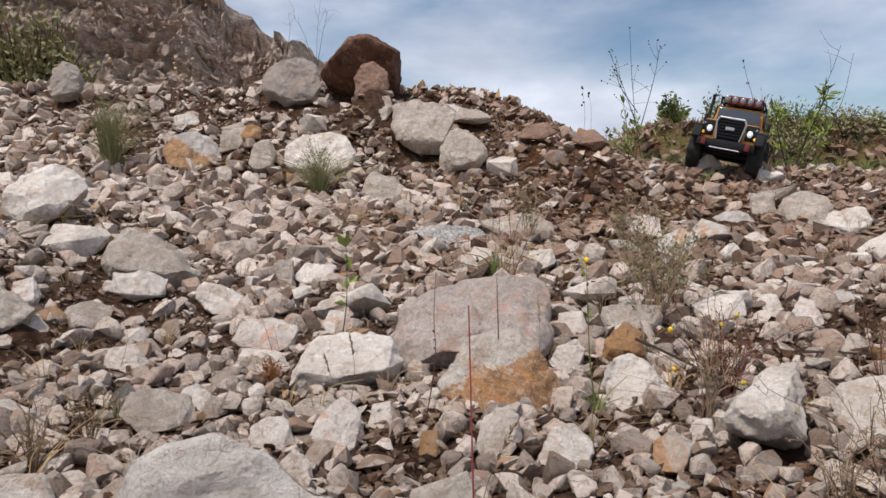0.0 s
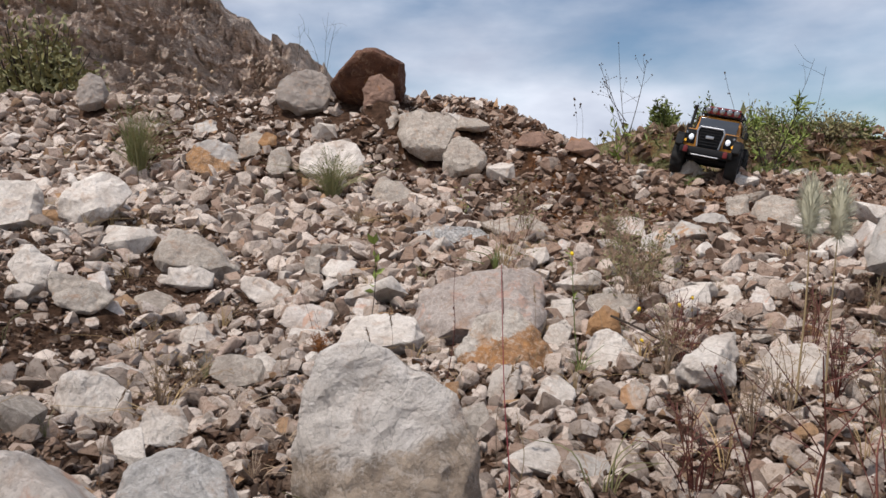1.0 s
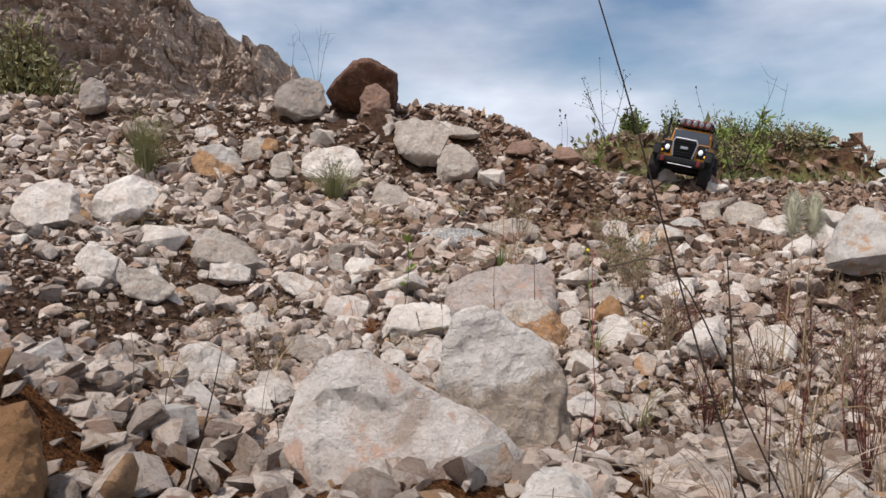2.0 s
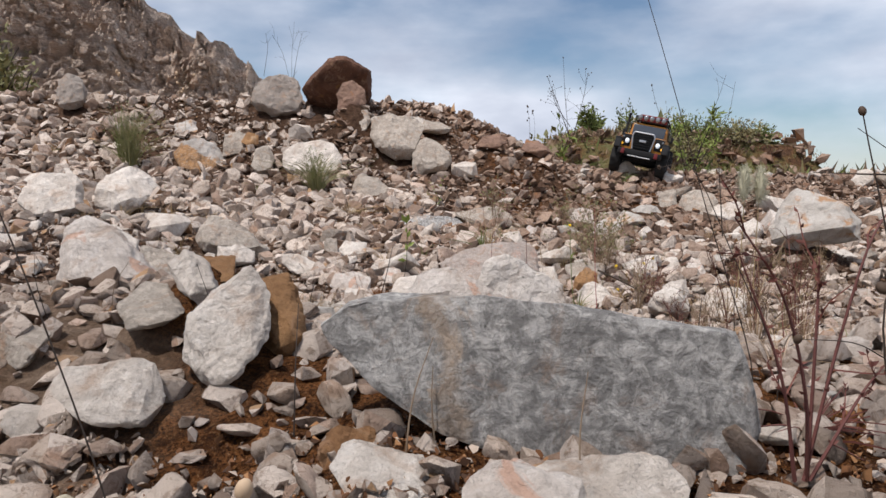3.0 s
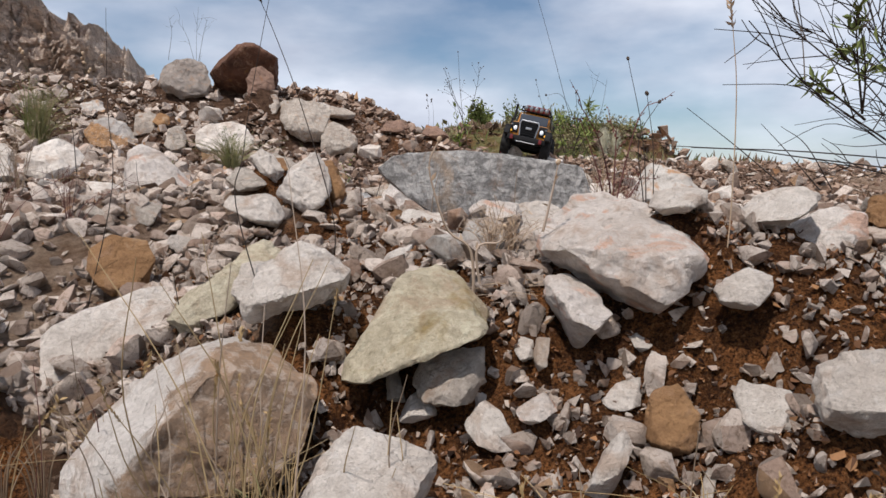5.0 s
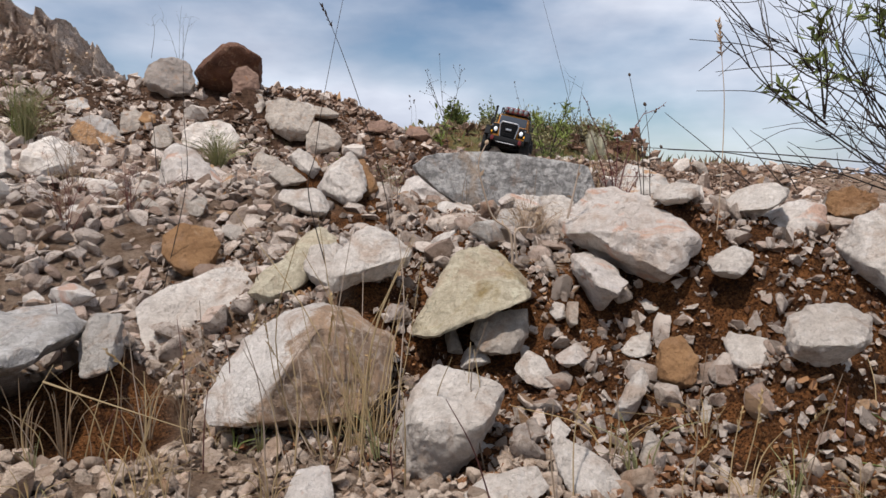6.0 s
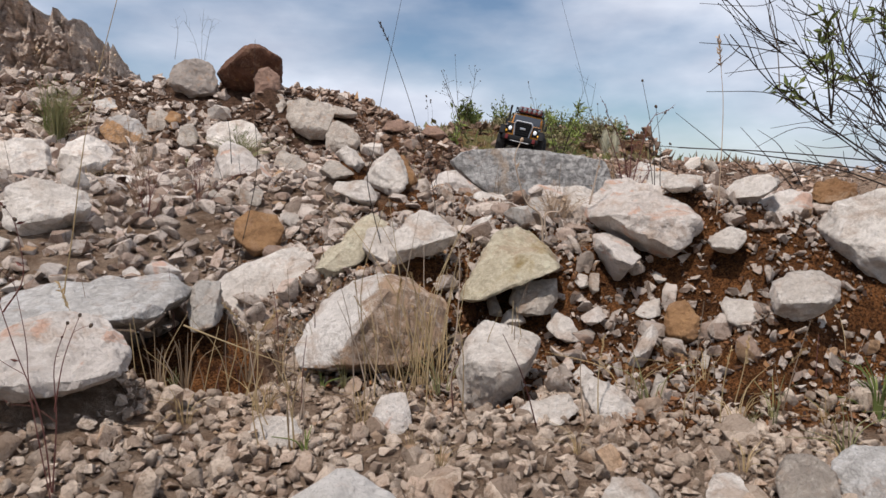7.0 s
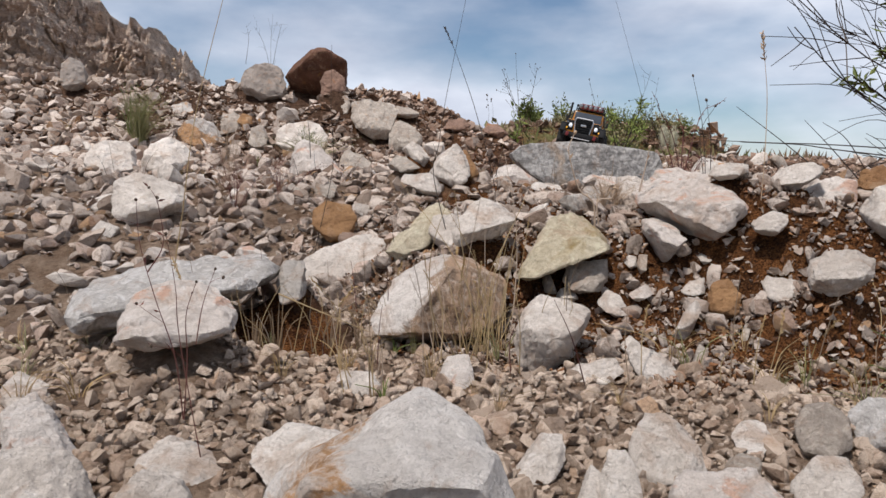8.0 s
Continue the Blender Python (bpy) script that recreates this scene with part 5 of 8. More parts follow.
rock("rock", PINK, (-0.299, -0.680, 0.008), -35, 0.035, [(-0.019, 0.001), (-0.011, 0.007), (0.010, 0.010), (0.019, 0.004), (0.018, -0.004), (-0.018, -0.011)], "pinkish flat stone on the track", 154, group="track stones")
rock("rock", WHITE, (-0.345, -0.625, 0.005), -21, 0.034, [(-0.012, -0.005), (-0.000, 0.008), (0.009, 0.008), (0.010, -0.000), (-0.002, -0.009)], "white stone on the track", 155, group="track stones")
rock("rock", WHITE, (-0.330, -0.664, 0.008), -28, 0.032, [(-0.008, -0.002), (-0.004, 0.011), (0.002, 0.012), (0.008, 0.002), (0.006, -0.009), (-0.005, -0.011)], "white upright stone on the track", 156, group="track stones")
rock("rock", WHITE, (-0.408, -0.495, 0.001), -5, 0.020, [(-0.011, -0.004), (-0.008, 0.006), (0.009, 0.004), (0.011, -0.006)], "small white stone on the track", 157, level=3, group="track stones")
rock("rock", TAN, (-0.348, -0.490, 0.001), -14, 0.020, [(-0.011, -0.005), (-0.003, 0.006), (0.007, 0.004), (0.009, -0.003)], "small tan stone on the track", 158, level=3, group="track stones")
rock("rock", WHITE, (-0.408, -0.498, 0.004), -3, 0.033, [(-0.014, 0.000), (-0.009, 0.005), (0.009, 0.004), (0.014, -0.004), (-0.004, -0.007)], "flat pale stone on the track", 159, level=3, group="track stones")
rock("rock", PINK, (-0.349, -0.491, 0.005), -13, 0.032, [(-0.012, -0.006), (-0.005, 0.008), (0.008, 0.009), (0.011, -0.003), (0.000, -0.008)], "pinkish stone on the track", 160, level=3, group="track stones")
rock("rock", PINK, (-0.550, -0.574, 0.011), 19, 0.056, [(-0.011, 0.011), (0.002, 0.016), (0.011, 0.002), (0.018, -0.011), (-0.000, -0.013), (-0.011, -0.008)], "pinkish stone lying on the track", 161, group="track stones")
rock("rock", WHITE, (-0.530, -0.630, 0.011), 19, 0.048, [(-0.014, 0.012), (0.003, 0.012), (0.015, 0.004), (0.018, -0.006), (0.008, -0.014), (-0.014, -0.008)], "white angular stone lying on the track", 162, group="track stones")
rock("rock", WHITE, (-0.490, -0.643, 0.007), 11, 0.046, [(-0.013, 0.004), (-0.005, 0.010), (0.009, 0.007), (0.014, -0.003), (0.010, -0.010), (-0.012, -0.005)], "white angular stone lying on the track", 163, group="track stones")
rock("rock", WHITE, (-0.489, -0.597, 0.003), 9, 0.046, [(-0.017, 0.003), (-0.004, 0.007), (0.013, 0.003), (0.017, -0.004), (0.004, -0.005), (-0.013, -0.003)], "white angular stone lying on the track", 164, group="track stones")
rock("rock", WHITE, (-0.339, -0.663, 0.004), -25, 0.042, [(-0.006, 0.000), (-0.002, 0.007), (0.004, 0.006), (0.006, -0.005), (-0.005, -0.007)], "white angular stone lying on the track", 165, group="track stones")
rock("rock", WHITE, (-0.242, -0.618, 0.004), -37, 0.038, [(-0.009, -0.000), (-0.004, 0.004), (0.005, 0.004), (0.009, -0.001), (-0.001, -0.005)], "white angular stone lying on the track", 166, group="track stones")
rock("rock", WHITE, (-0.258, -0.680, 0.009), -42, 0.035, [(-0.011, -0.000), (-0.004, 0.009), (0.006, 0.010), (0.012, 0.003), (0.007, -0.007), (-0.009, -0.011)], "white angular stone lying on the track", 167, group="track stones")
rock("rock", TAN, (-0.271, -0.651, 0.003), -37, 0.036, [(-0.008, -0.002), (-0.003, 0.004), (0.007, 0.004), (0.007, -0.002), (-0.004, -0.005)], "tan stone lying on the track", 168, group="track stones")
rock("rock", WHITE, (-0.582, -0.489, 0.005), 19, 0.053, [(-0.011, 0.003), (-0.003, 0.008), (0.011, 0.003), (0.012, -0.005), (-0.002, -0.008), (-0.011, -0.003)], "white angular stone lying on the track", 169, group="track stones")


FOOTPRINTS.append((-0.455, -0.378, 0.0, 0.075, 0.055))      # the bare hollow under the slab
build_ground()
build_bank()


# ---- quarry face behind the crest ----
def cliff_material():
    m, n, l, bsdf = material("quarry_rock")
    vec = n.new("ShaderNodeTexCoord").outputs["Object"]
    mp = n.new("ShaderNodeMapping")
    mp.inputs["Rotation"].default_value = (0.0, 0.7, 0.0)
    mp.inputs["Scale"].default_value = (1.0, 1.0, 2.4)
    l.new(vec, mp.inputs["Vector"])
    big = noise_of(n, l, mp.outputs["Vector"], 0.42, 5, 0.6, 0.4)
    mid = noise_of(n, l, mp.outputs["Vector"], 2.2, 10, 0.7, 0.6)
    fine = noise_of(n, l, mp.outputs["Vector"], 9, 8, 0.72, 0.3)
    col = mixed(n, l, step(n, l, mid, 0.38, 0.62), (0.46, 0.31, 0.22), (0.88, 0.71, 0.58))
    col = mixed(n, l, math_of(n, l, "MULTIPLY", step(n, l, big, 0.48, 0.60), 0.5), col, (0.40, 0.315, 0.255))
    col = mixed(n, l, math_of(n, l, "MULTIPLY", step(n, l, fine, 0.55, 0.63), 0.8), col, (0.80, 0.73, 0.67))
    col = mixed(n, l, math_of(n, l, "MULTIPLY", step(n, l, fine, 0.44, 0.34), 0.7), col, (0.045, 0.030, 0.024))
    rusty = noise_of(n, l, vec, 1.1, 6, 0.65, 0.5)
    col = mixed(n, l, math_of(n, l, "MULTIPLY", step(n, l, rusty, 0.60, 0.70), 0.6), col, (0.36, 0.18, 0.08))
    l.new(col, bsdf.inputs["Base Color"])
    bsdf.inputs["Roughness"].default_value = 0.95
    bumped(n, l, bsdf, ((mid, 1.0, 0.25), (fine, 1.0, 0.12)))
    return m


def build_cliff():
    """A broken rock face that climbs to the left, with the land behind its edge."""
    xs = np.concatenate([np.linspace(-24, -9, 70)[:-1], np.linspace(-9, -1.6, 260)])
    ss = np.concatenate([np.linspace(0, 1, 130), np.linspace(1.05, 3.0, 14)])
    X, S = np.meshgrid(xs, ss)
    top = (0.5 + 2.3 * ramp(-1.9, -2.75, X) + 0.75 * ramp(-2.7, -3.9, X) + 1.0 * ramp(-4.3, -5.3, X)
           + 1.2 * ramp(-5.5, -9.0, X) + 1.5 * ramp(-9, -16, X))
    face = np.minimum(S, 1.0)
    Y = 14.0 + 4.2 * face + 6.0 * np.maximum(S - 1, 0) + 0.25 * (X + 4)
    Z = 0.2 + 1.17 * (top - 0.2) * face ** 1.1 + 0.3 * np.maximum(S - 1, 0)
    pts = np.stack([X * (1 + 0.17 * face), Y, Z], 2).reshape(-1, 3)
    a = fractal(pts, 0.55, 4)
    tilted = pts @ np.array(Euler((0, 0.7, 0)).to_matrix()).T * np.array([1, 1, 2.2])
    b = fractal(tilted + 11, 2.2, 4)
    lumps = 0.7 * scoops(tilted * np.array([1, 1, 0.6]) + 3, 1.9) + 0.5 * scoops(tilted * np.array([1, 1, 0.8]) + 7, 4.2)
    c = fractal(tilted + 31, 6.0, 3)
    pts[:, 1] += 0.5 * (lumps - 0.3) - 0.6 * a - 0.35 * np.abs(b) - 0.10 * c
    edge = S.ravel().clip(0, 1)
    pts[:, 2] += 0.15 * a + 0.20 * b * (0.3 + 0.7 * edge) + 0.10 * c * edge - 0.15 * lumps
    # broken ledges along the upper edge
    pts[:, 2] += edge ** 3 * 0.28 * (np.floor(2.2 * fractal(pts * (1, 0.2, 0.2) + 17, 1.3, 2)) + 0.5)
    n, m = X.shape
    idx = np.arange(n * m).reshape(n, m)
    p, q, r, t = idx[:-1, :-1].ravel(), idx[:-1, 1:].ravel(), idx[1:, 1:].ravel(), idx[1:, :-1].ravel()
    tris = np.concatenate([np.stack([p, q, r], 1), np.stack([p, r, t], 1)])
    ob = new("quarry_face", mesh_of("quarry_face", pts, tris, cliff_material(), sharp=40.0))
    tagged(ob, "brown-grey broken quarry face climbing behind the rubble crest", "cliff", kind="structure")


build_cliff()


# ---- toy truck ----
PAINT = plain("truck_paint", (0.52, 0.21, 0.02), 0.35, 0.0, 0.15)
BLACK = plain("black_plastic", (0.006, 0.006, 0.007), 0.85, 0.0, 0.2)
RUBBER = plain("tyre_rubber", (0.014, 0.013, 0.012), 0.9, 0.0, 0.3, 150.0)
GLASSY = plain("tinted_window", (0.05, 0.06, 0.075), 0.12, 0.0, 0.1)
METAL = plain("satin_metal", (0.55, 0.55, 0.56), 0.35, 0.9, 0.2)
RED = plain("red_plastic", (0.16, 0.012, 0.014), 0.5, 0.0, 0.2)
LAMP = plain("lit_headlamp", (0.9, 0.92, 0.95), 0.2, 0.0, 0.0, emit=((0.80, 0.90, 1.0), 0.3))
AMBER = plain("amber_lamp", (0.9, 0.4, 0.03), 0.3, 0.0, 0.0, emit=((1.0, 0.5, 0.05), 0.8))
CLEAR = plain("clear_lens", (0.30, 0.31, 0.33), 0.2, 0.5, 0.4, 300.0)


def block(bm, size, at, bevel=0.004, turn=(0, 0, 0), taper=1.0, slant=0.0):
    """A bevelled box into bm; taper: size of its top against its foot; slant: shift of the top along y."""
    made = bmesh.ops.create_cube(bm, size=1.0)["verts"]
    for v in made:
        k = taper if v.co.z > 0 else 1.0
        v.co = Vector((v.co.x * size[0] * k, v.co.y * size[1] * k + (slant if v.co.z > 0 else 0), v.co.z * size[2]))
    if bevel:
        edges = list({e for v in made for e in v.link_edges})
        made = [v for v in bmesh.ops.bevel(bm, geom=edges, offset=bevel, segments=2, affect="EDGES", profile=0.6)["verts"]] + [v for v in made if v.is_valid]
        made = list(set(made))
    bmesh.ops.transform(bm, matrix=pose(*at, *turn), verts=made)
    return bm


def blocks(name, items, mat, parent, label=""):
    bm = bmesh.new()
    for it in items:
        block(bm, *it)
    return part(name, bm, mat, parent, label)


def round_bar(bm, a, b, radius, sides=10):
    a, b = Vector(a), Vector(b)
    made = bmesh.ops.create_cone(bm, cap_ends=True, segments=sides, radius1=radius, radius2=radius, depth=(b - a).length)["verts"]
    bmesh.ops.transform(bm, matrix=Matrix.Translation((a + b) / 2) @ (b - a).to_track_quat("Z", "Y").to_matrix().to_4x4(), verts=made)


def bars(name, runs, radius, mat, parent, label=""):
    bm = bmesh.new()
    for a, b in runs:
        round_bar(bm, a, b, radius)
    return part(name, bm, mat, parent, label)


def disc_lamp(name, at, radius, mat, parent, label=""):
    """A round lamp that faces -y, with a rim and a domed lens."""
    bm = bmesh.new()
    bmesh.ops.create_uvsphere(bm, u_segments=16, v_segments=8, radius=radius)
    for v in bm.verts:
        v.co.y *= 0.4
    bmesh.ops.translate(bm, verts=bm.verts, vec=at)
    return part(name, bm, mat, parent, label)


def wheel(parent, at):
    """Chunky off-road tyre with lugs, and a rim with spokes; the axle runs along x."""
    seg, r, w = 44, 0.060, 0.046
    bm = bmesh.new()
    profile = [(-0.5, 0.55), (-0.52, 0.75), (-0.48, 0.93), (-0.3, 1.0), (0.0, 1.0), (0.3, 1.0), (0.48, 0.93), (0.52, 0.75), (0.5, 0.55)]
    rings = []
    for i in range(seg):
        ang = 2 * math.pi * i / seg
        ring = []
        for j, (u, k) in enumerate(profile):
            lug = 0.93 if (i % 4 < 2) == (j < 5) and 1 < j < 7 else 1.0
            ring.append(bm.verts.new((u * w, math.cos(ang) * r * k * lug, math.sin(ang) * r * k * lug)))
        rings.append(ring)
    for i in range(seg):
        p, q = rings[i], rings[(i + 1) % seg]
        for j in range(len(profile) - 1):
            bm.faces.new((p[j], p[j + 1], q[j + 1], q[j]))
    hub = part("wheel", bm, RUBBER, parent, "knobbly black rubber tyre")
    hub.location = at
    bm = bmesh.new()
    for s in (-1, 1):
        made = bmesh.ops.create_cone(bm, cap_ends=True, segments=24, radius1=0.033, radius2=0.029, depth=0.012)["verts"]
        bmesh.ops.transform(bm, matrix=pose(s * 0.017, 0, 0, 0, 90 * s, 0), verts=made)
    for i in range(8):
        a = math.radians(45 * i)
        for s in (-1, 1):
            round_bar(bm, (s * 0.023, 0, 0), (s * 0.023, math.cos(a) * 0.03, math.sin(a) * 0.03), 0.0035, 6)
    part("rim", bm, BLACK, hub, "black spoked rim")


def toy_truck(m):
    truck = new("toy_truck")
    tagged(truck, "yellow-orange radio-controlled off-road truck with lit headlights and roof rack", "toy truck")
    w = 0.098                                        # half the body's width
    blocks("body", [((2 * w, 0.40, 0.052), (0, 0.03, 0.118), 0.006), ((2 * w - 0.012, 0.24, 0.068), (0, 0.105, 0.178), 0.008, (0, 0, 0), 0.88)], PAINT, truck, "orange-yellow painted body shell")
    blocks("bonnet", [((2 * w - 0.014, 0.135, 0.016), (0, -0.098, 0.149), 0.006, (4, 0, 0))], PAINT, truck)
    blocks("windscreen", [((2 * w - 0.044, 0.004, 0.044), (0, -0.0185, 0.183), 0.0015, (-16, 0, 0))], GLASSY, truck, "dark tinted windscreen")
    for s in (-1, 1):
        for y in (0.06, 0.165):
            blocks("side_window", [((0.004, 0.085, 0.046), (s * (w - 0.0055), y, 0.188), 0.0015, (0, -s * 4, 0))], GLASSY, truck, "dark tinted side window")
        for y in (-0.125, 0.20):
            blocks("wheel_arch", [((0.03, 0.13, 0.016), (s * (w + 0.008), y, 0.126), 0.005), ((0.03, 0.02, 0.04), (s * (w + 0.008), y - 0.062, 0.11), 0.005, (-25, 0, 0)), ((0.03, 0.02, 0.04), (s * (w + 0.008), y + 0.062, 0.11), 0.005, (25, 0, 0))], BLACK, truck, "black wheel arch flare")
        for y in (-0.125, 0.20):
            wheel(truck, (s * 0.104, y, 0.060))
        disc_lamp("headlight", (s * 0.069, -0.176, 0.125), 0.0098, LAMP, truck, "lit round white headlight")
        blocks("lamp_panel", [((0.042, 0.008, 0.046), (s * 0.0745, -0.168, 0.127), 0.004)], BLACK, truck, "black headlight panel")
        disc_lamp("side_light", (s * 0.0885, -0.173, 0.138), 0.0045, CLEAR, truck)
        disc_lamp("indicator", (s * 0.0885, -0.173, 0.113), 0.0045, AMBER, truck, "glowing amber indicator")
        blocks("mirror", [((0.012, 0.008, 0.024), (s * (w + 0.016), -0.028, 0.165), 0.003), ((0.02, 0.005, 0.004), (s * (w + 0.006), -0.028, 0.158), 0.001)], BLACK, truck, "black wing mirror")
        blocks("tow_hook", [((0.008, 0.016, 0.016), (s * 0.074, -0.205, 0.088), 0.003), ((0.016, 0.006, 0.018), (s * 0.074, -0.214, 0.083), 0.002)], RED, truck, "red tow hook")
        bars("side_step", [((s * 0.102, -0.05, 0.07), (s * 0.102, 0.13, 0.07))], 0.005, BLACK, truck)
    blocks("grille", [((0.094, 0.012, 0.062), (0, -0.172, 0.128), 0.004)] + [((0.078, 0.006, 0.003), (0, -0.179, 0.106 + 0.009 * i), 0.0008) for i in range(6)], BLACK, truck, "black slatted grille")
    bars("grille_surround", [((-0.041, -0.181, 0.098), (-0.050, -0.181, 0.148)), ((-0.050, -0.181, 0.148), (-0.043, -0.180, 0.161)), ((0.041, -0.181, 0.098), (0.050, -0.181, 0.148)), ((0.050, -0.181, 0.148), (0.043, -0.180, 0.161)), ((-0.043, -0.180, 0.161), (0.043, -0.180, 0.161))], 0.0034, METAL, truck, "bright metal bar round the grille")
    blocks("badge", [((0.03, 0.003, 0.009), (0, -0.183, 0.131), 0.001)], METAL, truck, "plain metal badge")
    blocks("bumper", [((0.196, 0.026, 0.022), (0, -0.194, 0.084), 0.006), ((0.12, 0.006, 0.004), (0, -0.206, 0.070), 0.001)], BLACK, truck, "black winch bumper")
    bars("winch_line", [((-0.05, -0.209, 0.070), (0.05, -0.209, 0.070))], 0.0018, METAL, truck, "pale skid bar under the bumper")
    bars("snorkel", [((-0.106, -0.06, 0.13), (-0.106, -0.02, 0.17)), ((-0.106, -0.02, 0.17), (-0.106, 0.0, 0.232)), ((-0.106, -0.012, 0.236), (-0.106, 0.012, 0.24))], 0.0062, BLACK, truck, "black air snorkel")
    bars("roof_rack", [((x, -0.005, 0.219), (x, 0.21, 0.219)) for x in (-0.07, -0.035, 0.0, 0.035, 0.07)] + [((-0.076, y, 0.219), (0.076, y, 0.219)) for y in (-0.005, 0.065, 0.14, 0.21)]
         + [((-0.076, y, 0.237), (0.076, y, 0.237)) for y in (-0.005, 0.21)] + [((x, -0.005, 0.237), (x, 0.21, 0.237)) for x in (-0.076, 0.076)] + [((x, y, 0.209), (x, y, 0.237)) for x in (-0.076, 0.076) for y in (-0.005, 0.1, 0.21)], 0.0028, BLACK, truck, "black tubular roof rack")
    blocks("rack_load", [((0.13, 0.11, 0.028), (0.005, 0.07, 0.235), 0.006), ((0.06, 0.07, 0.022), (-0.04, 0.17, 0.233), 0.006)], RED, truck, "dark red case strapped to the rack")
    for i in range(5):
        disc_lamp("spotlight", (-0.056 + 0.028 * i, -0.014, 0.233), 0.0110, CLEAR, truck, "round clear spotlight")
    blocks("chassis", [((0.10, 0.42, 0.03), (0, 0.03, 0.078), 0.005)], BLACK, truck)
    bars("axle", [((-0.09, -0.125, 0.06), (0.09, -0.125, 0.06))], 0.009, BLACK, truck)
    bars("axle", [((-0.09, 0.20, 0.06), (0.09, 0.20, 0.06))], 0.009, BLACK, truck)
    truck.matrix_world = m @ Matrix.Diagonal((0.84, 1.0, 1.03, 1.0))


toy_truck(pose(0.917, 2.27, 0.252, -1, 12.5, -27))


# ---- plants ----
def leafy(name, colour, vary=0.5):
    m, n, l, bsdf = material(name)
    rnd = n.new("ShaderNodeNewGeometry").outputs["Random Per Island"]
    fine = noise_of(n, l, n.new("ShaderNodeTexCoord").outputs["Object"], 90, 4, 0.6)
    col = mixed(n, l, math_of(n, l, "MULTIPLY", rnd, vary), colour, tuple(c * k for c, k in zip(colour, (1.5, 1.25, 0.8))))
    col = mixed(n, l, math_of(n, l, "MULTIPLY", fine, 0.5), col, tuple(0.4 * c for c in colour))
    l.new(col, bsdf.inputs["Base Color"])
    bsdf.inputs["Roughness"].default_value = 0.65
    bsdf.inputs["Specular IOR Level"].default_value = 0.25
    return m


STRAW = leafy("dry_straw", (0.42, 0.31, 0.17))
PALE = leafy("pale_fuzz", (0.47, 0.37, 0.29))
DRYRED = leafy("dry_red_stem", (0.15, 0.058, 0.05))
REDSTEM = leafy("fresh_red_stem", (0.38, 0.09, 0.10))
TWIG = leafy("dark_twig", (0.055, 0.042, 0.036))
GREEN = leafy("green_leaf", (0.16, 0.20, 0.065))
FRESH = leafy("fresh_leaf", (0.24, 0.31, 0.085))
MEADOW = leafy("meadow_grass", (0.27, 0.25, 0.14))
RUSTLEAF = leafy("rusty_leaf", (0.26, 0.11, 0.04))
WITHERED = leafy("withered_stem", (0.27, 0.20, 0.14))
SAGE = leafy("grey_green_leaf", (0.24, 0.24, 0.12))
FLOWER = leafy("yellow_petal", (0.75, 0.55, 0.03))
FLUFF = leafy("soft_seed_head", (0.52, 0.51, 0.40), vary=0.2)
SEED = leafy("dark_seed", (0.07, 0.05, 0.04))


class Heap:
    """Gathers triangles of one mesh."""

    def __init__(self):
        self.v, self.f, self.n = [], [], 0

    def add(self, v, f):
        self.v.append(np.asarray(v, float))
        self.f.append(np.asarray(f, int) + self.n)
        self.n += len(v)

    def build(self, name, mat, parent=None, label="", sharp=60.0):
        ob = new(name, mesh_of(name, np.concatenate(self.v), np.concatenate(self.f), mat, sharp))
        if parent is not None:
            ob.parent = parent
        return tagged(ob, label)


def smooth_line(points, steps=5):
    """A Catmull-Rom line through the points."""
    p = np.array(points, float)
    p = np.vstack([2 * p[0] - p[1], p, 2 * p[-1] - p[-2]])
    out = []
    for i in range(1, len(p) - 2):
        for t in np.linspace(0, 1, steps, endpoint=False):
            a, b, c, d = p[i - 1:i + 3]
            out.append(0.5 * (2 * b + (c - a) * t + (2 * a - 5 * b + 4 * c - d) * t * t + (3 * b - a - 3 * c + d) * t ** 3))
    out.append(p[-2])
    return np.array(out)


def tube(heap, line, r0, r1, sides=4):
    n = len(line)
    way = np.gradient(line, axis=0)
    way /= np.linalg.norm(way, axis=1)[:, None] + 1e-12
    side = np.cross(way, (0.31, 0.94, 0.13))
    side /= np.linalg.norm(side, axis=1)[:, None] + 1e-12
    up = np.cross(way, side)
    r = np.linspace(r0, r1, n)[:, None]
    ring = [line + r * (math.cos(a) * side + math.sin(a) * up) for a in np.arange(sides) * 2 * math.pi / sides]
    v = np.stack(ring, 1).reshape(-1, 3)
    f = []
    for i in range(n - 1):
        for j in range(sides):
            a, b = i * sides + j, i * sides + (j + 1) % sides
            f += [(a, b, b + sides), (a, b + sides, a + sides)]
    heap.add(v, f)


def leaf_at(heap, at, way, size, rng, slim=0.3):
    """A folded, pointed leaf."""
    w = unit(way)
    s = unit(np.cross(w, unit(rng.normal(size=3))))
    u = np.cross(w, s)
    tip, mid = at + w * size, at + w * size * 0.45
    v = [at, mid + s * size * slim * 0.5 + u * size * 0.07, tip - u * size * 0.08, mid - s * size * slim * 0.5 + u * size * 0.07, mid - u * size * 0.02]
    heap.add(v, [(0, 1, 4), (1, 2, 4), (2, 3, 4), (3, 0, 4)])


def bud_at(heap, at, size, rng, long=1.4):
    v, f = BALL[2]
    v = v * np.array([1, 1, long]) * size * rng.uniform(0.8, 1.2)
    R = np.array(Euler(rng.uniform(-0.8, 0.8, 3)).to_matrix())
    heap.add(v @ R.T + at, f)


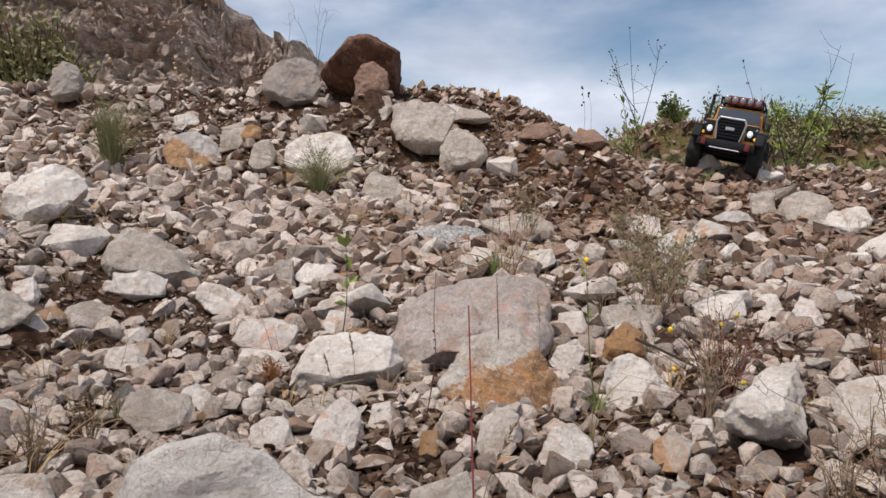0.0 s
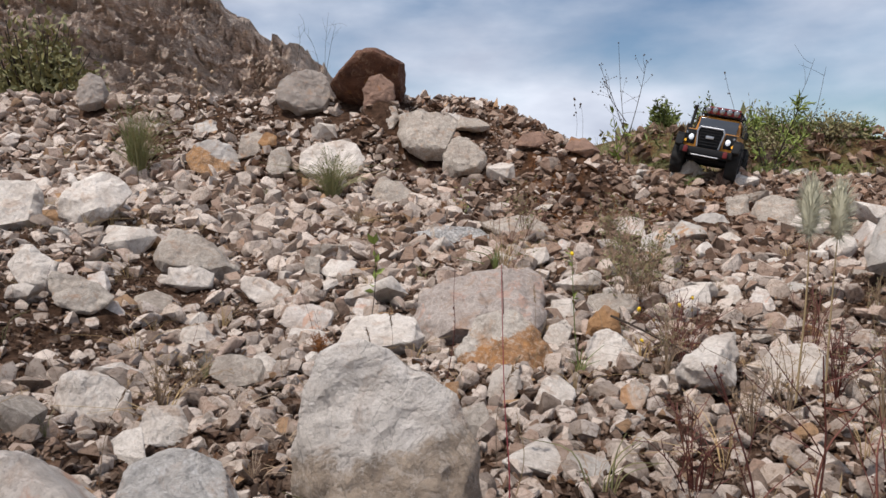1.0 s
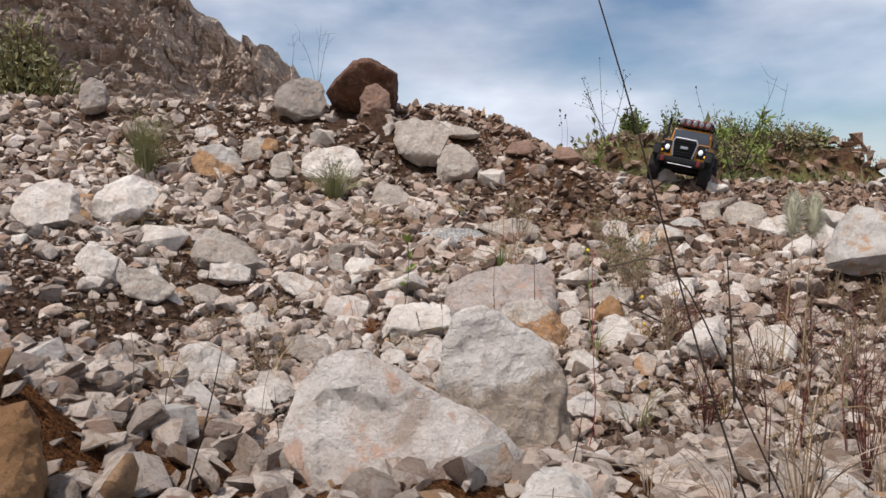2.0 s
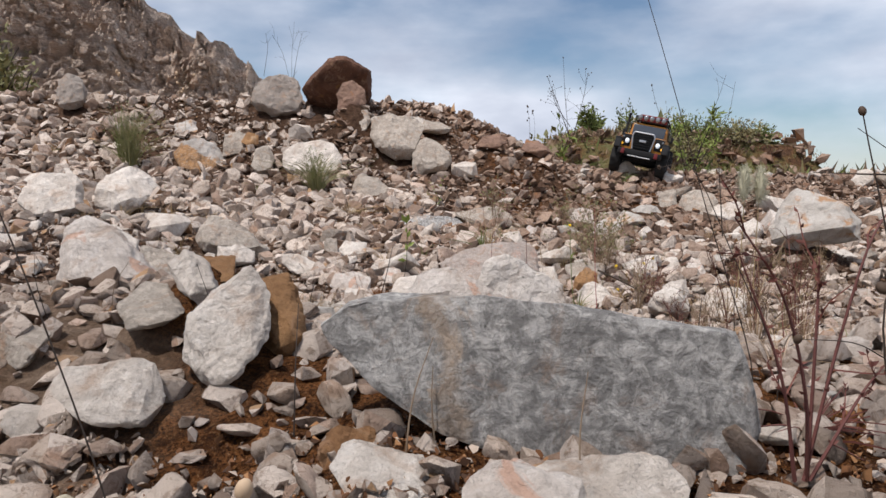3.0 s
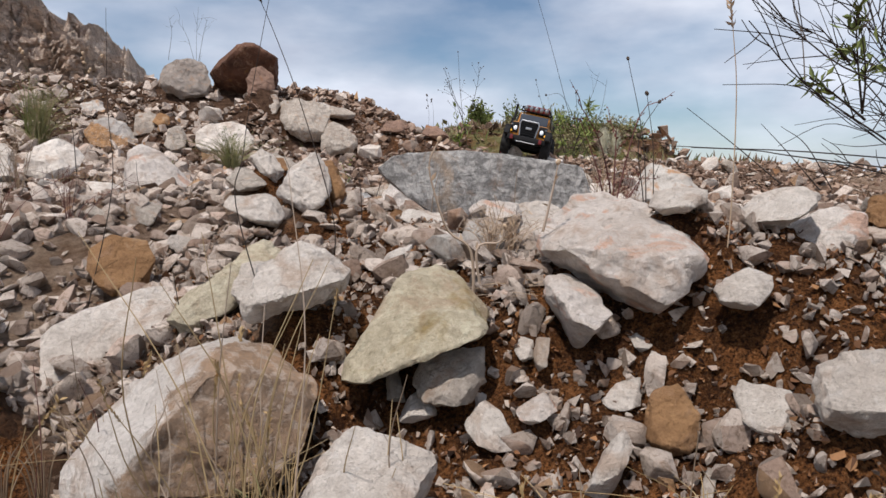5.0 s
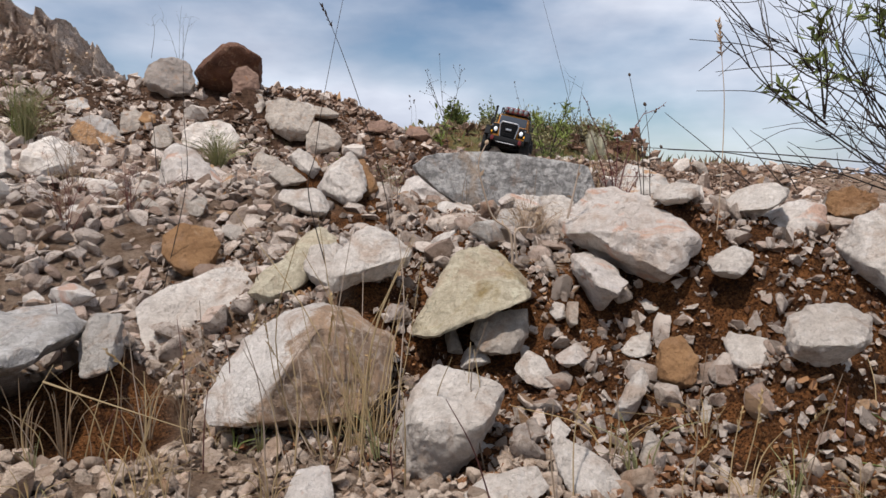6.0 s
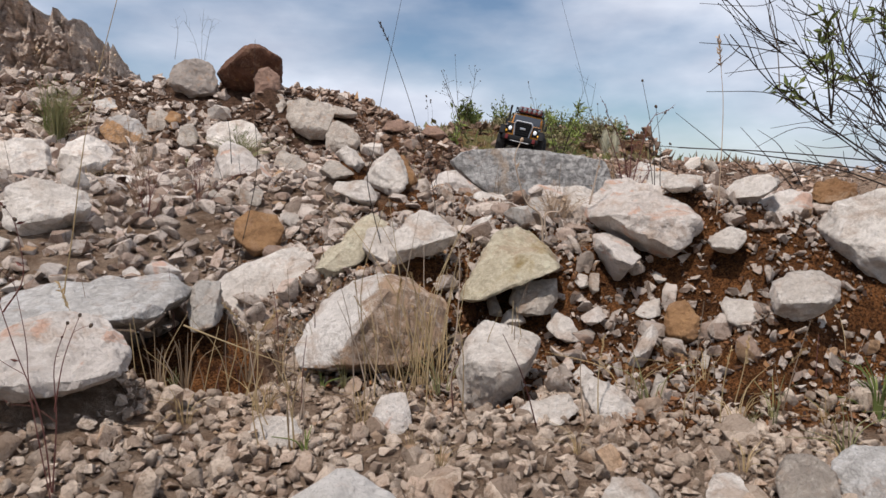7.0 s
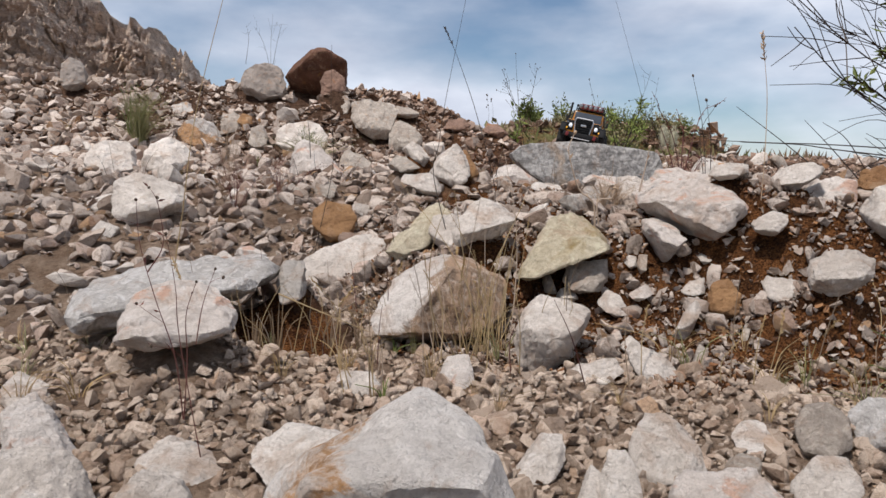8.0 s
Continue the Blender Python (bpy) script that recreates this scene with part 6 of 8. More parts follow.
def twig_plant(name, stems, radius, mat, label, category="plant", leaves=None, buds=None, twigs=0, spike=None, leafy_from=0, seed=1):
    """Stems through given points; leaves: (material, count a stem, length, slimness); buds: (material, count, size);
    twigs: side shoots of each stem; spike: (material, size), a seed head at each tip."""
    rng = np.random.default_rng(seed)
    plant = new(name)
    plant.location = stems[0][0]
    base = np.array(stems[0][0])
    tagged(plant, label, category)
    leaf, bud, stalks, heads = Heap(), Heap(), [], []
    lines = []
    bare = []
    for k, points in enumerate(stems):
        line = smooth_line(np.array(points) - base)
        lines.append(line)
        if k < leafy_from:
            bare.append(len(lines) - 1)
        stalk = Heap()
        stalks.append(stalk)
        tube(stalk, line, radius, radius * 0.35)
        span = np.linalg.norm(line[-1] - line[0])
        for _ in range(twigs):
            i = rng.integers(len(line) // 3, len(line) - 1)
            way = unit(unit(line[i] - line[i - 1]) + 0.8 * rng.normal(size=3) * (1, 0.6, 0.7))
            tip = line[i] + way * span * rng.uniform(0.12, 0.3)
            shoot = smooth_line([line[i], (line[i] + tip) / 2 + rng.normal(size=3) * span * 0.02, tip], 4)
            tube(stalk, shoot, radius * 0.5, radius * 0.25, 3)
            lines.append(shoot)
            if k < leafy_from:
                bare.append(len(lines) - 1)
    for k, line in enumerate(lines):
        if leaves and k not in bare:
            for _ in range(leaves[1]):
                i = rng.integers(max(1, len(line) // 4), len(line))
                way = unit(line[i] - line[i - 1]) + 0.9 * rng.normal(size=3)
                leaf_at(leaf, line[i], way, leaves[2] * rng.uniform(0.6, 1.2), rng, leaves[3])
        if buds:
            bud_at(bud, line[-1], buds[2], rng)
            for _ in range(buds[1] - 1):
                i = rng.integers(len(line) * 2 // 3, len(line))
                bud_at(bud, line[i] + rng.normal(size=3) * buds[2] * 1.2, buds[2] * 0.8, rng)
        if spike:
            tip, way = line[-1], unit(line[-1] - line[-3])
            head = Heap()
            heads.append(head)
            for k in range(26):
                at = tip - way * spike[1] * k / 26
                leaf_at(head, at, way * 1.0 + 0.35 * rng.normal(size=3), spike[1] * 0.2, rng, 0.35)
    for stalk in stalks:
        stalk.build("stem", mat, plant)
    if leaves and leaf.n:
        leaf.build("foliage", leaves[0], plant)
    for v, f in zip(bud.v, bud.f):
        one = Heap()
        one.add(v, f - f.min())
        one.build("bud", buds[0], plant)
    for head in heads:
        head.build("seed_head", spike[0], plant)
    return plant


def tuft(place, height, spread, count, mat, label, width=0.0011, seed=1, droop=0.5, category="grass", name="grass_tuft", group=""):
    """Many bent blades from one root."""
    rng = np.random.default_rng(seed)
    heap = Heap()
    for _ in range(count):
        a, lean = rng.uniform(0, 2 * math.pi), abs(rng.normal()) * spread
        h = height * rng.uniform(0.4, 1.0)
        d = np.array([math.cos(a), math.sin(a), 0])
        root = d * spread * 0.25 * rng.uniform() + np.array([0, 0, -0.006])
        mid = root + d * lean * 0.4 + np.array([0, 0, h * 0.6])
        tip = root + d * lean * (1 + droop) + np.array([0, 0, h * rng.uniform(0.75, 1.0)])
        tube(heap, smooth_line([root, mid, tip], 4), width * rng.uniform(0.6, 1.1), width * 0.25, 3)
    ob = heap.build(name, mat, None, label)
    ob.location = place
    return tagged(ob, label, category, group)


def bush(place, size, count, mat, leaf, label, seed=1, category="bush", name="bush", per=26):
    """Shoots that fan out of one root, each set with small leaves, with gaps between."""
    rng = np.random.default_rng(seed)
    plant = new(name)
    plant.location = place
    tagged(plant, label, category)
    wood, green = Heap(), Heap()
    for _ in range(count):
        d = unit(rng.normal(size=3) * (1, 1, 0.5) + (0, 0, 0.75))
        tip = d * np.array(size) * rng.uniform(0.55, 1.0)
        line = smooth_line([(0, 0, 0), tip * 0.5 + rng.normal(size=3) * 0.05 * size[0], tip], 4)
        tube(wood, line, 0.012 * size[2], 0.003 * size[2], 3)
        for _ in range(per):
            t = rng.uniform(0.35, 1.0)
            at = line[int(t * (len(line) - 1))] + rng.normal(size=3) * 0.09 * np.array(size)
            leaf_at(green, at, rng.normal(size=3) + d, leaf * rng.uniform(0.6, 1.3), rng, 0.4)
    wood.build("woody_frame", TWIG, plant)
    green.build("crown", mat, plant)
    return plant


def fluffy_head(plant, at, length, seed):
    """Soft oval seed head with fine bristles."""
    rng = np.random.default_rng(seed)
    heap = Heap()
    v, f = BALL[3]
    heap.add(v * (length * 0.16, length * 0.16, length * 0.55) + at, f)
    for _ in range(520):
        d = unit(rng.normal(size=3))
        root = np.array(at) + d * (length * 0.15, length * 0.15, length * 0.53)
        tube(heap, np.array([root, root + unit(d + (0, 0, 0.7)) * length * rng.uniform(0.14, 0.26)]), 0.0002, 0.00008, 3)
    ob = heap.build("seed_head", FLUFF, plant, "soft grey-green oval seed head")
    return ob


def tangle(place, height, width, count, mats, label, seed=1, group="withered weeds", name="withered_weed"):
    """A dry weed: thin forking stems with shrivelled leaves and small heads."""
    fine = 0.5 if place[1] < 0.05 else 1.0
    rng = np.random.default_rng(seed)
    plant = new(name)
    plant.location = place
    tagged(plant, label, "plant", group)
    wood, dry = Heap(), Heap()
    for _ in range(count):
        a = rng.uniform(0, 2 * math.pi)
        out = width * abs(rng.normal()) * 0.6
        h = height * rng.uniform(0.45, 1.0)
        tip = np.array([math.cos(a) * out, math.sin(a) * out, h])
        line = smooth_line([(0, 0, -0.008), tip * (0.35, 0.35, 0.5) + rng.normal(size=3) * 0.05 * height, tip], 5)
        tube(wood, line, 0.0007 * fine, 0.0003 * fine, 3)
        for _ in range(4):
            i = rng.integers(4, len(line))
            way = unit(unit(line[i] - line[i - 1]) + 0.7 * rng.normal(size=3))
            end = line[i] + way * height * rng.uniform(0.1, 0.28)
            tube(wood, np.array([line[i], (line[i] + end) / 2 + rng.normal(size=3) * 0.003, end]), 0.0004 * fine, 0.0002 * fine, 3)
            for _ in range(3):
                leaf_at(dry, end - way * rng.uniform(0, 0.5) * height * 0.2, way + rng.normal(size=3) * 0.8, fine * min(0.007 if height > 0.1 else 0.0028, rng.uniform(0.04, 0.09) * height), rng, 0.4)
    wood.build("stem", mats[0], plant)
    dry.build("foliage", mats[1], plant)
    return plant


def dry_stalk(place, height, heads, seed, label="thin dry stalk with small seed heads among the stones", mat=None):
    """One thin upright stalk."""
    rng = np.random.default_rng(seed)
    stems = []
    x, y, z = place
    for _ in range(1):
        lean = rng.normal(size=2) * 0.16 * height
        h = height * rng.uniform(0.6, 1.0)
        bend = rng.normal(size=2) * 0.05 * height
        stems.append([(x, y, z - 0.006), (x + 0.4 * lean[0] + bend[0], y + 0.4 * lean[1] + bend[1], z + 0.55 * h), (x + lean[0], y + lean[1], z + h)])
    return twig_plant("dry_stalk", stems, 0.0004, mat or WITHERED, label, "grass", spike=(mat or WITHERED, height * 0.22) if heads else None, seed=seed)


twig_plant("dry_stalk", [[(0.686, 2.400, 0.289), (0.685, 2.410, 0.323), (0.668, 2.421, 0.439), (0.653, 2.431, 0.601), (0.645, 2.441, 0.762)], [(0.677, 2.400, 0.391), (0.631, 2.408, 0.525), (0.570, 2.417, 0.677)], [(0.677, 2.400, 0.410), (0.708, 2.367, 0.563), (0.720, 2.335, 0.677)], [(0.668, 2.400, 0.468), (0.611, 2.423, 0.563), (0.600, 2.445, 0.639)]], 0.0016, TWIG, "bare branching dark twigs on the crest", "plant", buds=(SEED, 2, 0.0022), twigs=6, seed=1)
twig_plant("green_shoot", [[(0.627, 2.350, 0.303), (0.627, 2.350, 0.327), (0.617, 2.350, 0.425), (0.606, 2.350, 0.491)], [(0.625, 2.350, 0.303), (0.627, 2.350, 0.327), (0.640, 2.350, 0.406), (0.658, 2.350, 0.440)]], 0.0018, TWIG, "green leafy shoot on the crest", "plant", leaves=(FRESH, 18, 0.034, 0.3), seed=2)
twig_plant("shrub", [[(1.245, 2.500, 0.258), (1.249, 2.561, 0.399), (1.204, 2.622, 0.499)], [(1.255, 2.500, 0.258), (1.279, 2.423, 0.419), (1.284, 2.347, 0.519)], [(1.265, 2.500, 0.258), (1.310, 2.513, 0.399), (1.337, 2.525, 0.469)], [(1.245, 2.500, 0.258), (1.199, 2.483, 0.379), (1.175, 2.466, 0.469)], [(1.255, 2.500, 0.258), (1.331, 2.486, 0.379), (1.374, 2.473, 0.423)]], 0.003, TWIG, "green long-leaved shrub beside the truck", "shrub", leaves=(FRESH, 16, 0.04, 0.22), twigs=2, seed=3)
twig_plant("dry_stalk", [[(1.252, 2.500, 0.249), (1.254, 2.500, 0.278), (1.289, 2.500, 0.419), (1.335, 2.500, 0.519), (1.380, 2.500, 0.618), (1.411, 2.500, 0.716)], [(1.315, 2.500, 0.278), (1.370, 2.500, 0.419), (1.425, 2.500, 0.519), (1.457, 2.500, 0.687)]], 0.0016, TWIG, "bare dark twigs beside the truck", "plant", twigs=2, seed=4)
twig_plant("dry_stalk", [[(1.203, 2.620, 0.239), (1.208, 2.620, 0.281), (1.167, 2.620, 0.513), (1.135, 2.620, 0.617), (1.118, 2.620, 0.683)]], 0.0014, TWIG, "dark seed stalk behind the truck", "plant", buds=(SEED, 6, 0.003), seed=5)
twig_plant("dry_stalk", [[(0.460, 2.250, 0.267), (0.450, 2.250, 0.340), (0.457, 2.250, 0.443), (0.446, 2.250, 0.532)], [(0.445, 2.250, 0.267), (0.472, 2.250, 0.340), (0.477, 2.250, 0.452), (0.468, 2.250, 0.514)]], 0.0008, TWIG, "thin stalks with dark seed heads", "plant", buds=(SEED, 5, 0.0035), seed=6)
tuft((0.580, 2.450, 0.344), 0.085, 0.05, 36, SAGE, "green and straw-coloured grass on the crest", 0.0014, 7)
tuft((0.730, 2.450, 0.281), 0.085, 0.05, 36, GREEN, "green and straw-coloured grass on the crest", 0.0014, 8)
tuft((0.780, 2.450, 0.267), 0.085, 0.05, 36, SAGE, "green and straw-coloured grass on the crest", 0.0014, 9)
tuft((0.859, 2.450, 0.260), 0.085, 0.05, 36, SAGE, "green and straw-coloured grass on the crest", 0.0014, 10)
tuft((1.210, 2.450, 0.260), 0.085, 0.05, 36, GREEN, "green and straw-coloured grass on the crest", 0.0014, 11)
tuft((1.290, 2.450, 0.260), 0.085, 0.05, 36, GREEN, "green and straw-coloured grass on the crest", 0.0014, 12)
tuft((1.391, 2.450, 0.260), 0.085, 0.05, 36, GREEN, "green and straw-coloured grass on the crest", 0.0014, 13)
tuft((1.491, 2.450, 0.260), 0.085, 0.05, 36, GREEN, "green and straw-coloured grass on the crest", 0.0014, 14)
tuft((1.150, 2.450, 0.260), 0.085, 0.05, 36, GREEN, "green and straw-coloured grass on the crest", 0.0014, 15)
tuft((0.789, 2.100, 0.230), 0.05, 0.03, 22, GREEN, "small green tuft before the truck", 0.0012, 16)
tuft((-1.059, 2.225, 0.266), 0.26, 0.065, 140, SAGE, "grey-green shrubby tuft with yellow-green tips on the slope", 0.0017, 17, droop=0.1)
tuft((-1.103, 2.262, 0.283), 0.27, 0.035, 18, GREEN, "bright green shoots in the slope tuft", 0.0026, 18)
tuft((-0.372, 2.079, 0.194), 0.16, 0.085, 140, SAGE, "low grey-green shrubby tuft on the slope", 0.0014, 19, droop=0.2)
tuft((-0.262, 1.837, 0.114), 0.05, 0.06, 70, STRAW, "dry tangled grass on the slope", 0.0008, 20)
tuft((-0.578, 2.042, 0.186), 0.06, 0.02, 10, GREEN, "small green seedling on the slope", 0.002, 21)
tuft((-1.385, 2.354, 0.335), 0.07, 0.03, 20, STRAW, "dry grass on the slope", 0.001, 22)
tuft((-1.404, 2.336, 0.324), 0.04, 0.02, 10, GREEN, "small green tuft on the slope", 0.002, 23)
twig_plant("green_weed", [[(0.050, 1.950, 0.107), (0.049, 1.950, 0.183), (0.025, 1.950, 0.250)], [(0.050, 1.950, 0.107), (0.065, 1.950, 0.175), (0.076, 1.950, 0.244)], [(0.045, 1.950, 0.107), (0.033, 1.950, 0.167), (0.018, 1.950, 0.191)]], 0.0009, TWIG, "small green weed on the slope", "plant", leaves=(FRESH, 8, 0.014, 0.45), seed=24)
twig_plant("dry_weed", [[(0.125, 1.300, 0.037), (0.124, 1.300, 0.047), (0.140, 1.300, 0.138), (0.176, 1.300, 0.213)], [(0.129, 1.300, 0.037), (0.130, 1.270, 0.047), (0.166, 1.239, 0.149), (0.202, 1.209, 0.234)], [(0.114, 1.300, 0.037), (0.114, 1.312, 0.047), (0.108, 1.325, 0.138), (0.113, 1.337, 0.192)], [(0.137, 1.300, 0.037), (0.135, 1.293, 0.053), (0.124, 1.286, 0.160), (0.134, 1.279, 0.223)], [(0.121, 1.300, 0.037), (0.119, 1.326, 0.047), (0.156, 1.352, 0.117), (0.192, 1.378, 0.192)]], 0.0008, DRYRED, "reddish dry weed with thin stems", "plant", leaves=(SAGE, 6, 0.007, 0.4), twigs=3, seed=25)
tuft((0.097, 1.280, 0.043), 0.09, 0.02, 12, GREEN, "green grass blades among the dry weed", 0.0022, 26)
tuft((0.112, 1.280, 0.043), 0.1, 0.03, 24, STRAW, "dry grass among the stones", 0.0009, 27)
twig_plant("green_sapling", [[(-0.134, 0.877, -0.005), (-0.125, 0.877, 0.051), (-0.123, 0.877, 0.096), (-0.124, 0.877, 0.143)]], 0.0009, TWIG, "green sapling with few leaves", "plant", leaves=(FRESH, 12, 0.019, 0.45), seed=28)
twig_plant("flower_weed", [[(0.269, 0.700, -0.039), (0.264, 0.696, 0.018), (0.251, 0.692, 0.048), (0.230, 0.688, 0.066)], [(0.272, 0.700, -0.039), (0.273, 0.700, 0.006), (0.286, 0.701, 0.042), (0.286, 0.701, 0.069)], [(0.275, 0.700, -0.039), (0.291, 0.698, 0.000), (0.309, 0.695, 0.009)], [(0.269, 0.700, -0.039), (0.256, 0.697, 0.000), (0.237, 0.695, 0.024)], [(0.278, 0.700, -0.039), (0.301, 0.701, 0.030), (0.303, 0.702, 0.078)]], 0.0007, DRYRED, "withered weed with yellow flower heads", "plant", buds=(FLOWER, 1, 0.0022), leaves=(STRAW, 14, 0.006, 0.5), seed=29)
tuft((0.243, 0.620, -0.001), 0.05, 0.03, 24, WITHERED, "dry grass round the withered weed", 0.0005, 30)
twig_plant("fallen_twig", [[(0.187, 0.660, 0.063), (0.218, 0.660, 0.049), (0.280, 0.660, 0.018), (0.342, 0.660, -0.016), (0.411, 0.660, -0.062)]], 0.0016, TWIG, "long dark twig lying over the stones", "twig", seed=31)
twig_plant("fallen_twig", [[(0.424, 0.800, 0.017), (0.464, 0.800, 0.016), (0.523, 0.800, 0.013), (0.571, 0.800, 0.010)], [(0.438, 0.800, 0.005), (0.492, 0.800, -0.002), (0.572, 0.800, -0.003)]], 0.0018, TWIG, "two dark twigs lying on the stones", "twig", seed=32)
twig_plant("green_weed", [[(0.155, 0.670, -0.028), (0.146, 0.670, 0.032), (0.142, 0.670, 0.094), (0.140, 0.670, 0.139)]], 0.0009, GREEN, "slender green weed stalk", "plant", leaves=(FRESH, 10, 0.012, 0.25), buds=(FLOWER, 1, 0.0022), seed=33)
tuft((0.141, 0.620, -0.001), 0.05, 0.012, 12, GREEN, "green grass blades in the hollow", 0.0011, 34)
twig_plant("dry_stalk", [[(0.004, 0.160, 0.017), (0.011, 0.160, 0.061), (0.008, 0.160, 0.115), (0.006, 0.160, 0.181)]], 0.0005, REDSTEM, "thin red plant stem on the bank top", "plant", leaves=(DRYRED, 4, 0.004, 0.4), seed=35)
twig_plant("dry_stalk", [[(-0.017, 0.600, -0.009), (-0.007, 0.600, 0.056), (-0.008, 0.600, 0.096), (-0.006, 0.600, 0.139)], [(0.049, 0.600, 0.076), (0.048, 0.600, 0.106), (0.047, 0.600, 0.131)]], 0.0006, DRYRED, "thin dark stems in the rubble", "plant", leaves=(DRYRED, 3, 0.005, 0.4), seed=36)
tuft((-0.049, -0.138, 0.112), 0.035, 0.02, 13, PALE, "straw-coloured dry weed on the bank top", 0.0004, 37)
tuft((-0.018, -0.111, 0.109), 0.042, 0.02, 15, WITHERED, "straw-coloured dry weed on the bank top", 0.0004, 38)
tuft((0.017, -0.093, 0.107), 0.049, 0.02, 13, PALE, "straw-coloured dry weed on the bank top", 0.0004, 39)
tuft((-0.003, -0.147, 0.112), 0.035, 0.02, 15, PALE, "straw-coloured dry weed on the bank top", 0.0004, 40)
tuft((0.093, 0.333, -0.001), 0.035, 0.02, 8, PALE, "straw-coloured dry weed on the bank top", 0.0004, 41)
tuft((0.256, 0.322, -0.001), 0.042, 0.02, 10, PALE, "straw-coloured dry weed on the bank top", 0.0004, 42)
tuft((-0.026, -0.053, 0.100), 0.0315, 0.02, 12, PALE, "straw-coloured dry weed on the bank top", 0.0004, 43)
tuft((0.065, -0.069, 0.103), 0.042, 0.02, 13, WITHERED, "straw-coloured dry weed on the bank top", 0.0004, 44)
tuft((0.205, 0.325, -0.001), 0.035, 0.02, 10, PALE, "straw-coloured dry weed on the bank top", 0.0004, 45)
tuft((0.377, 0.437, -0.001), 0.042, 0.02, 10, WITHERED, "straw-coloured dry weed on the bank top", 0.0004, 46)
tuft((-0.165, 0.326, -0.001), 0.035, 0.02, 24, PALE, "pale dry weed on the bank top", 0.0006, 47)
tuft((-0.159, 0.393, -0.001), 0.04, 0.02, 24, PALE, "pale dry weed on the bank top", 0.0006, 48)
tuft((-0.118, 0.325, -0.001), 0.03, 0.02, 20, PALE, "pale dry weed on the bank top", 0.0006, 49)
tuft((-0.223, 0.481, -0.001), 0.035, 0.02, 18, PALE, "pale dry weed on the bank top", 0.0006, 50)
twig_plant("dry_weed", [[(0.113, 0.120, -0.001), (0.114, 0.111, 0.077), (0.093, 0.103, 0.140)], [(0.123, 0.120, -0.016), (0.142, 0.111, 0.086), (0.135, 0.101, 0.149)], [(0.147, 0.120, -0.021), (0.146, 0.121, 0.086), (0.166, 0.122, 0.122)], [(0.184, 0.120, -0.004), (0.185, 0.139, 0.080), (0.200, 0.158, 0.103)]], 0.0008, DRYRED, "withered red-brown weed on the bank top", "plant", leaves=(DRYRED, 9, 0.0020, 0.5), twigs=4, seed=51)
twig_plant("dry_weed", [[(-0.072, -0.270, 0.106), (-0.078, -0.276, 0.136), (-0.090, -0.281, 0.167), (-0.109, -0.287, 0.190)], [(-0.073, -0.270, 0.106), (-0.064, -0.268, 0.141), (-0.053, -0.267, 0.179), (-0.042, -0.265, 0.195)], [(-0.076, -0.270, 0.106), (-0.083, -0.271, 0.141), (-0.098, -0.271, 0.178)], [(-0.071, -0.270, 0.106), (-0.056, -0.271, 0.133), (-0.049, -0.272, 0.143)], [(-0.072, -0.270, 0.106), (-0.069, -0.267, 0.155), (-0.067, -0.264, 0.176)]], 0.0007, DRYRED, "dark red withered weed beside the grey slab", "plant", leaves=(DRYRED, 9, 0.0028, 0.45), twigs=3, seed=52)
tuft((-0.044, -0.231, 0.107), 0.022, 0.018, 30, DRYRED, "dark red dry leaves at the weed's foot", 0.0007, 53)
twig_plant("dry_stalk", [[(-0.062, -0.290, 0.096), (-0.058, -0.290, 0.126), (-0.063, -0.290, 0.173), (-0.075, -0.290, 0.219)], [(-0.047, -0.290, 0.096), (-0.052, -0.290, 0.126), (-0.054, -0.290, 0.163), (-0.060, -0.290, 0.197)], [(-0.062, -0.290, 0.096), (-0.060, -0.290, 0.125), (-0.065, -0.290, 0.166), (-0.050, -0.290, 0.192)]], 0.0005, TWIG, "black upright dead stalks", "plant", buds=(SEED, 1, 0.0013), twigs=1, seed=54)
twig_plant("dry_stalk", [[(-0.031, -0.190, 0.103), (-0.033, -0.190, 0.126), (-0.055, -0.190, 0.172), (-0.073, -0.190, 0.206), (-0.088, -0.190, 0.207)], [(-0.059, -0.190, 0.178), (-0.062, -0.190, 0.210)]], 0.0003, TWIG, "thin stalk with small dark buds", "plant", buds=(SEED, 1, 0.0007), seed=55)
twig_plant("dry_stalk", [[(-0.049, -0.195, 0.102), (-0.047, -0.195, 0.125), (-0.069, -0.195, 0.189), (-0.087, -0.195, 0.245), (-0.113, -0.195, 0.320)]], 0.0003, TWIG, "thin bare stalk reaching above the stones", "plant", seed=56)
twig_plant("seed_pod_weed", [[(-0.208, -0.374, 0.068), (-0.210, -0.374, 0.101), (-0.222, -0.374, 0.112), (-0.229, -0.374, 0.130), (-0.232, -0.374, 0.145), (-0.227, -0.374, 0.157)], [(-0.171, -0.374, 0.111), (-0.166, -0.374, 0.132), (-0.163, -0.374, 0.147)], [(-0.202, -0.374, 0.069), (-0.207, -0.374, 0.102), (-0.195, -0.374, 0.106), (-0.192, -0.374, 0.114)]], 0.0008, PALE, "hairy curved stem with a dry seed pod", "plant", buds=(PALE, 1, 0.0012), leaves=(PALE, 3, 0.006, 0.4), seed=57)
tuft((-0.210, -0.375, 0.075), 0.012, 0.012, 40, PALE, "pale fuzzy dry leaves between stones", 0.0005, 58)
tuft((-0.195, -0.375, 0.082), 0.014, 0.012, 50, PALE, "pale fuzzy dry leaves between stones", 0.0005, 59)
tuft((-0.187, -0.375, 0.085), 0.012, 0.012, 30, PALE, "pale fuzzy dry leaves between stones", 0.0005, 60)
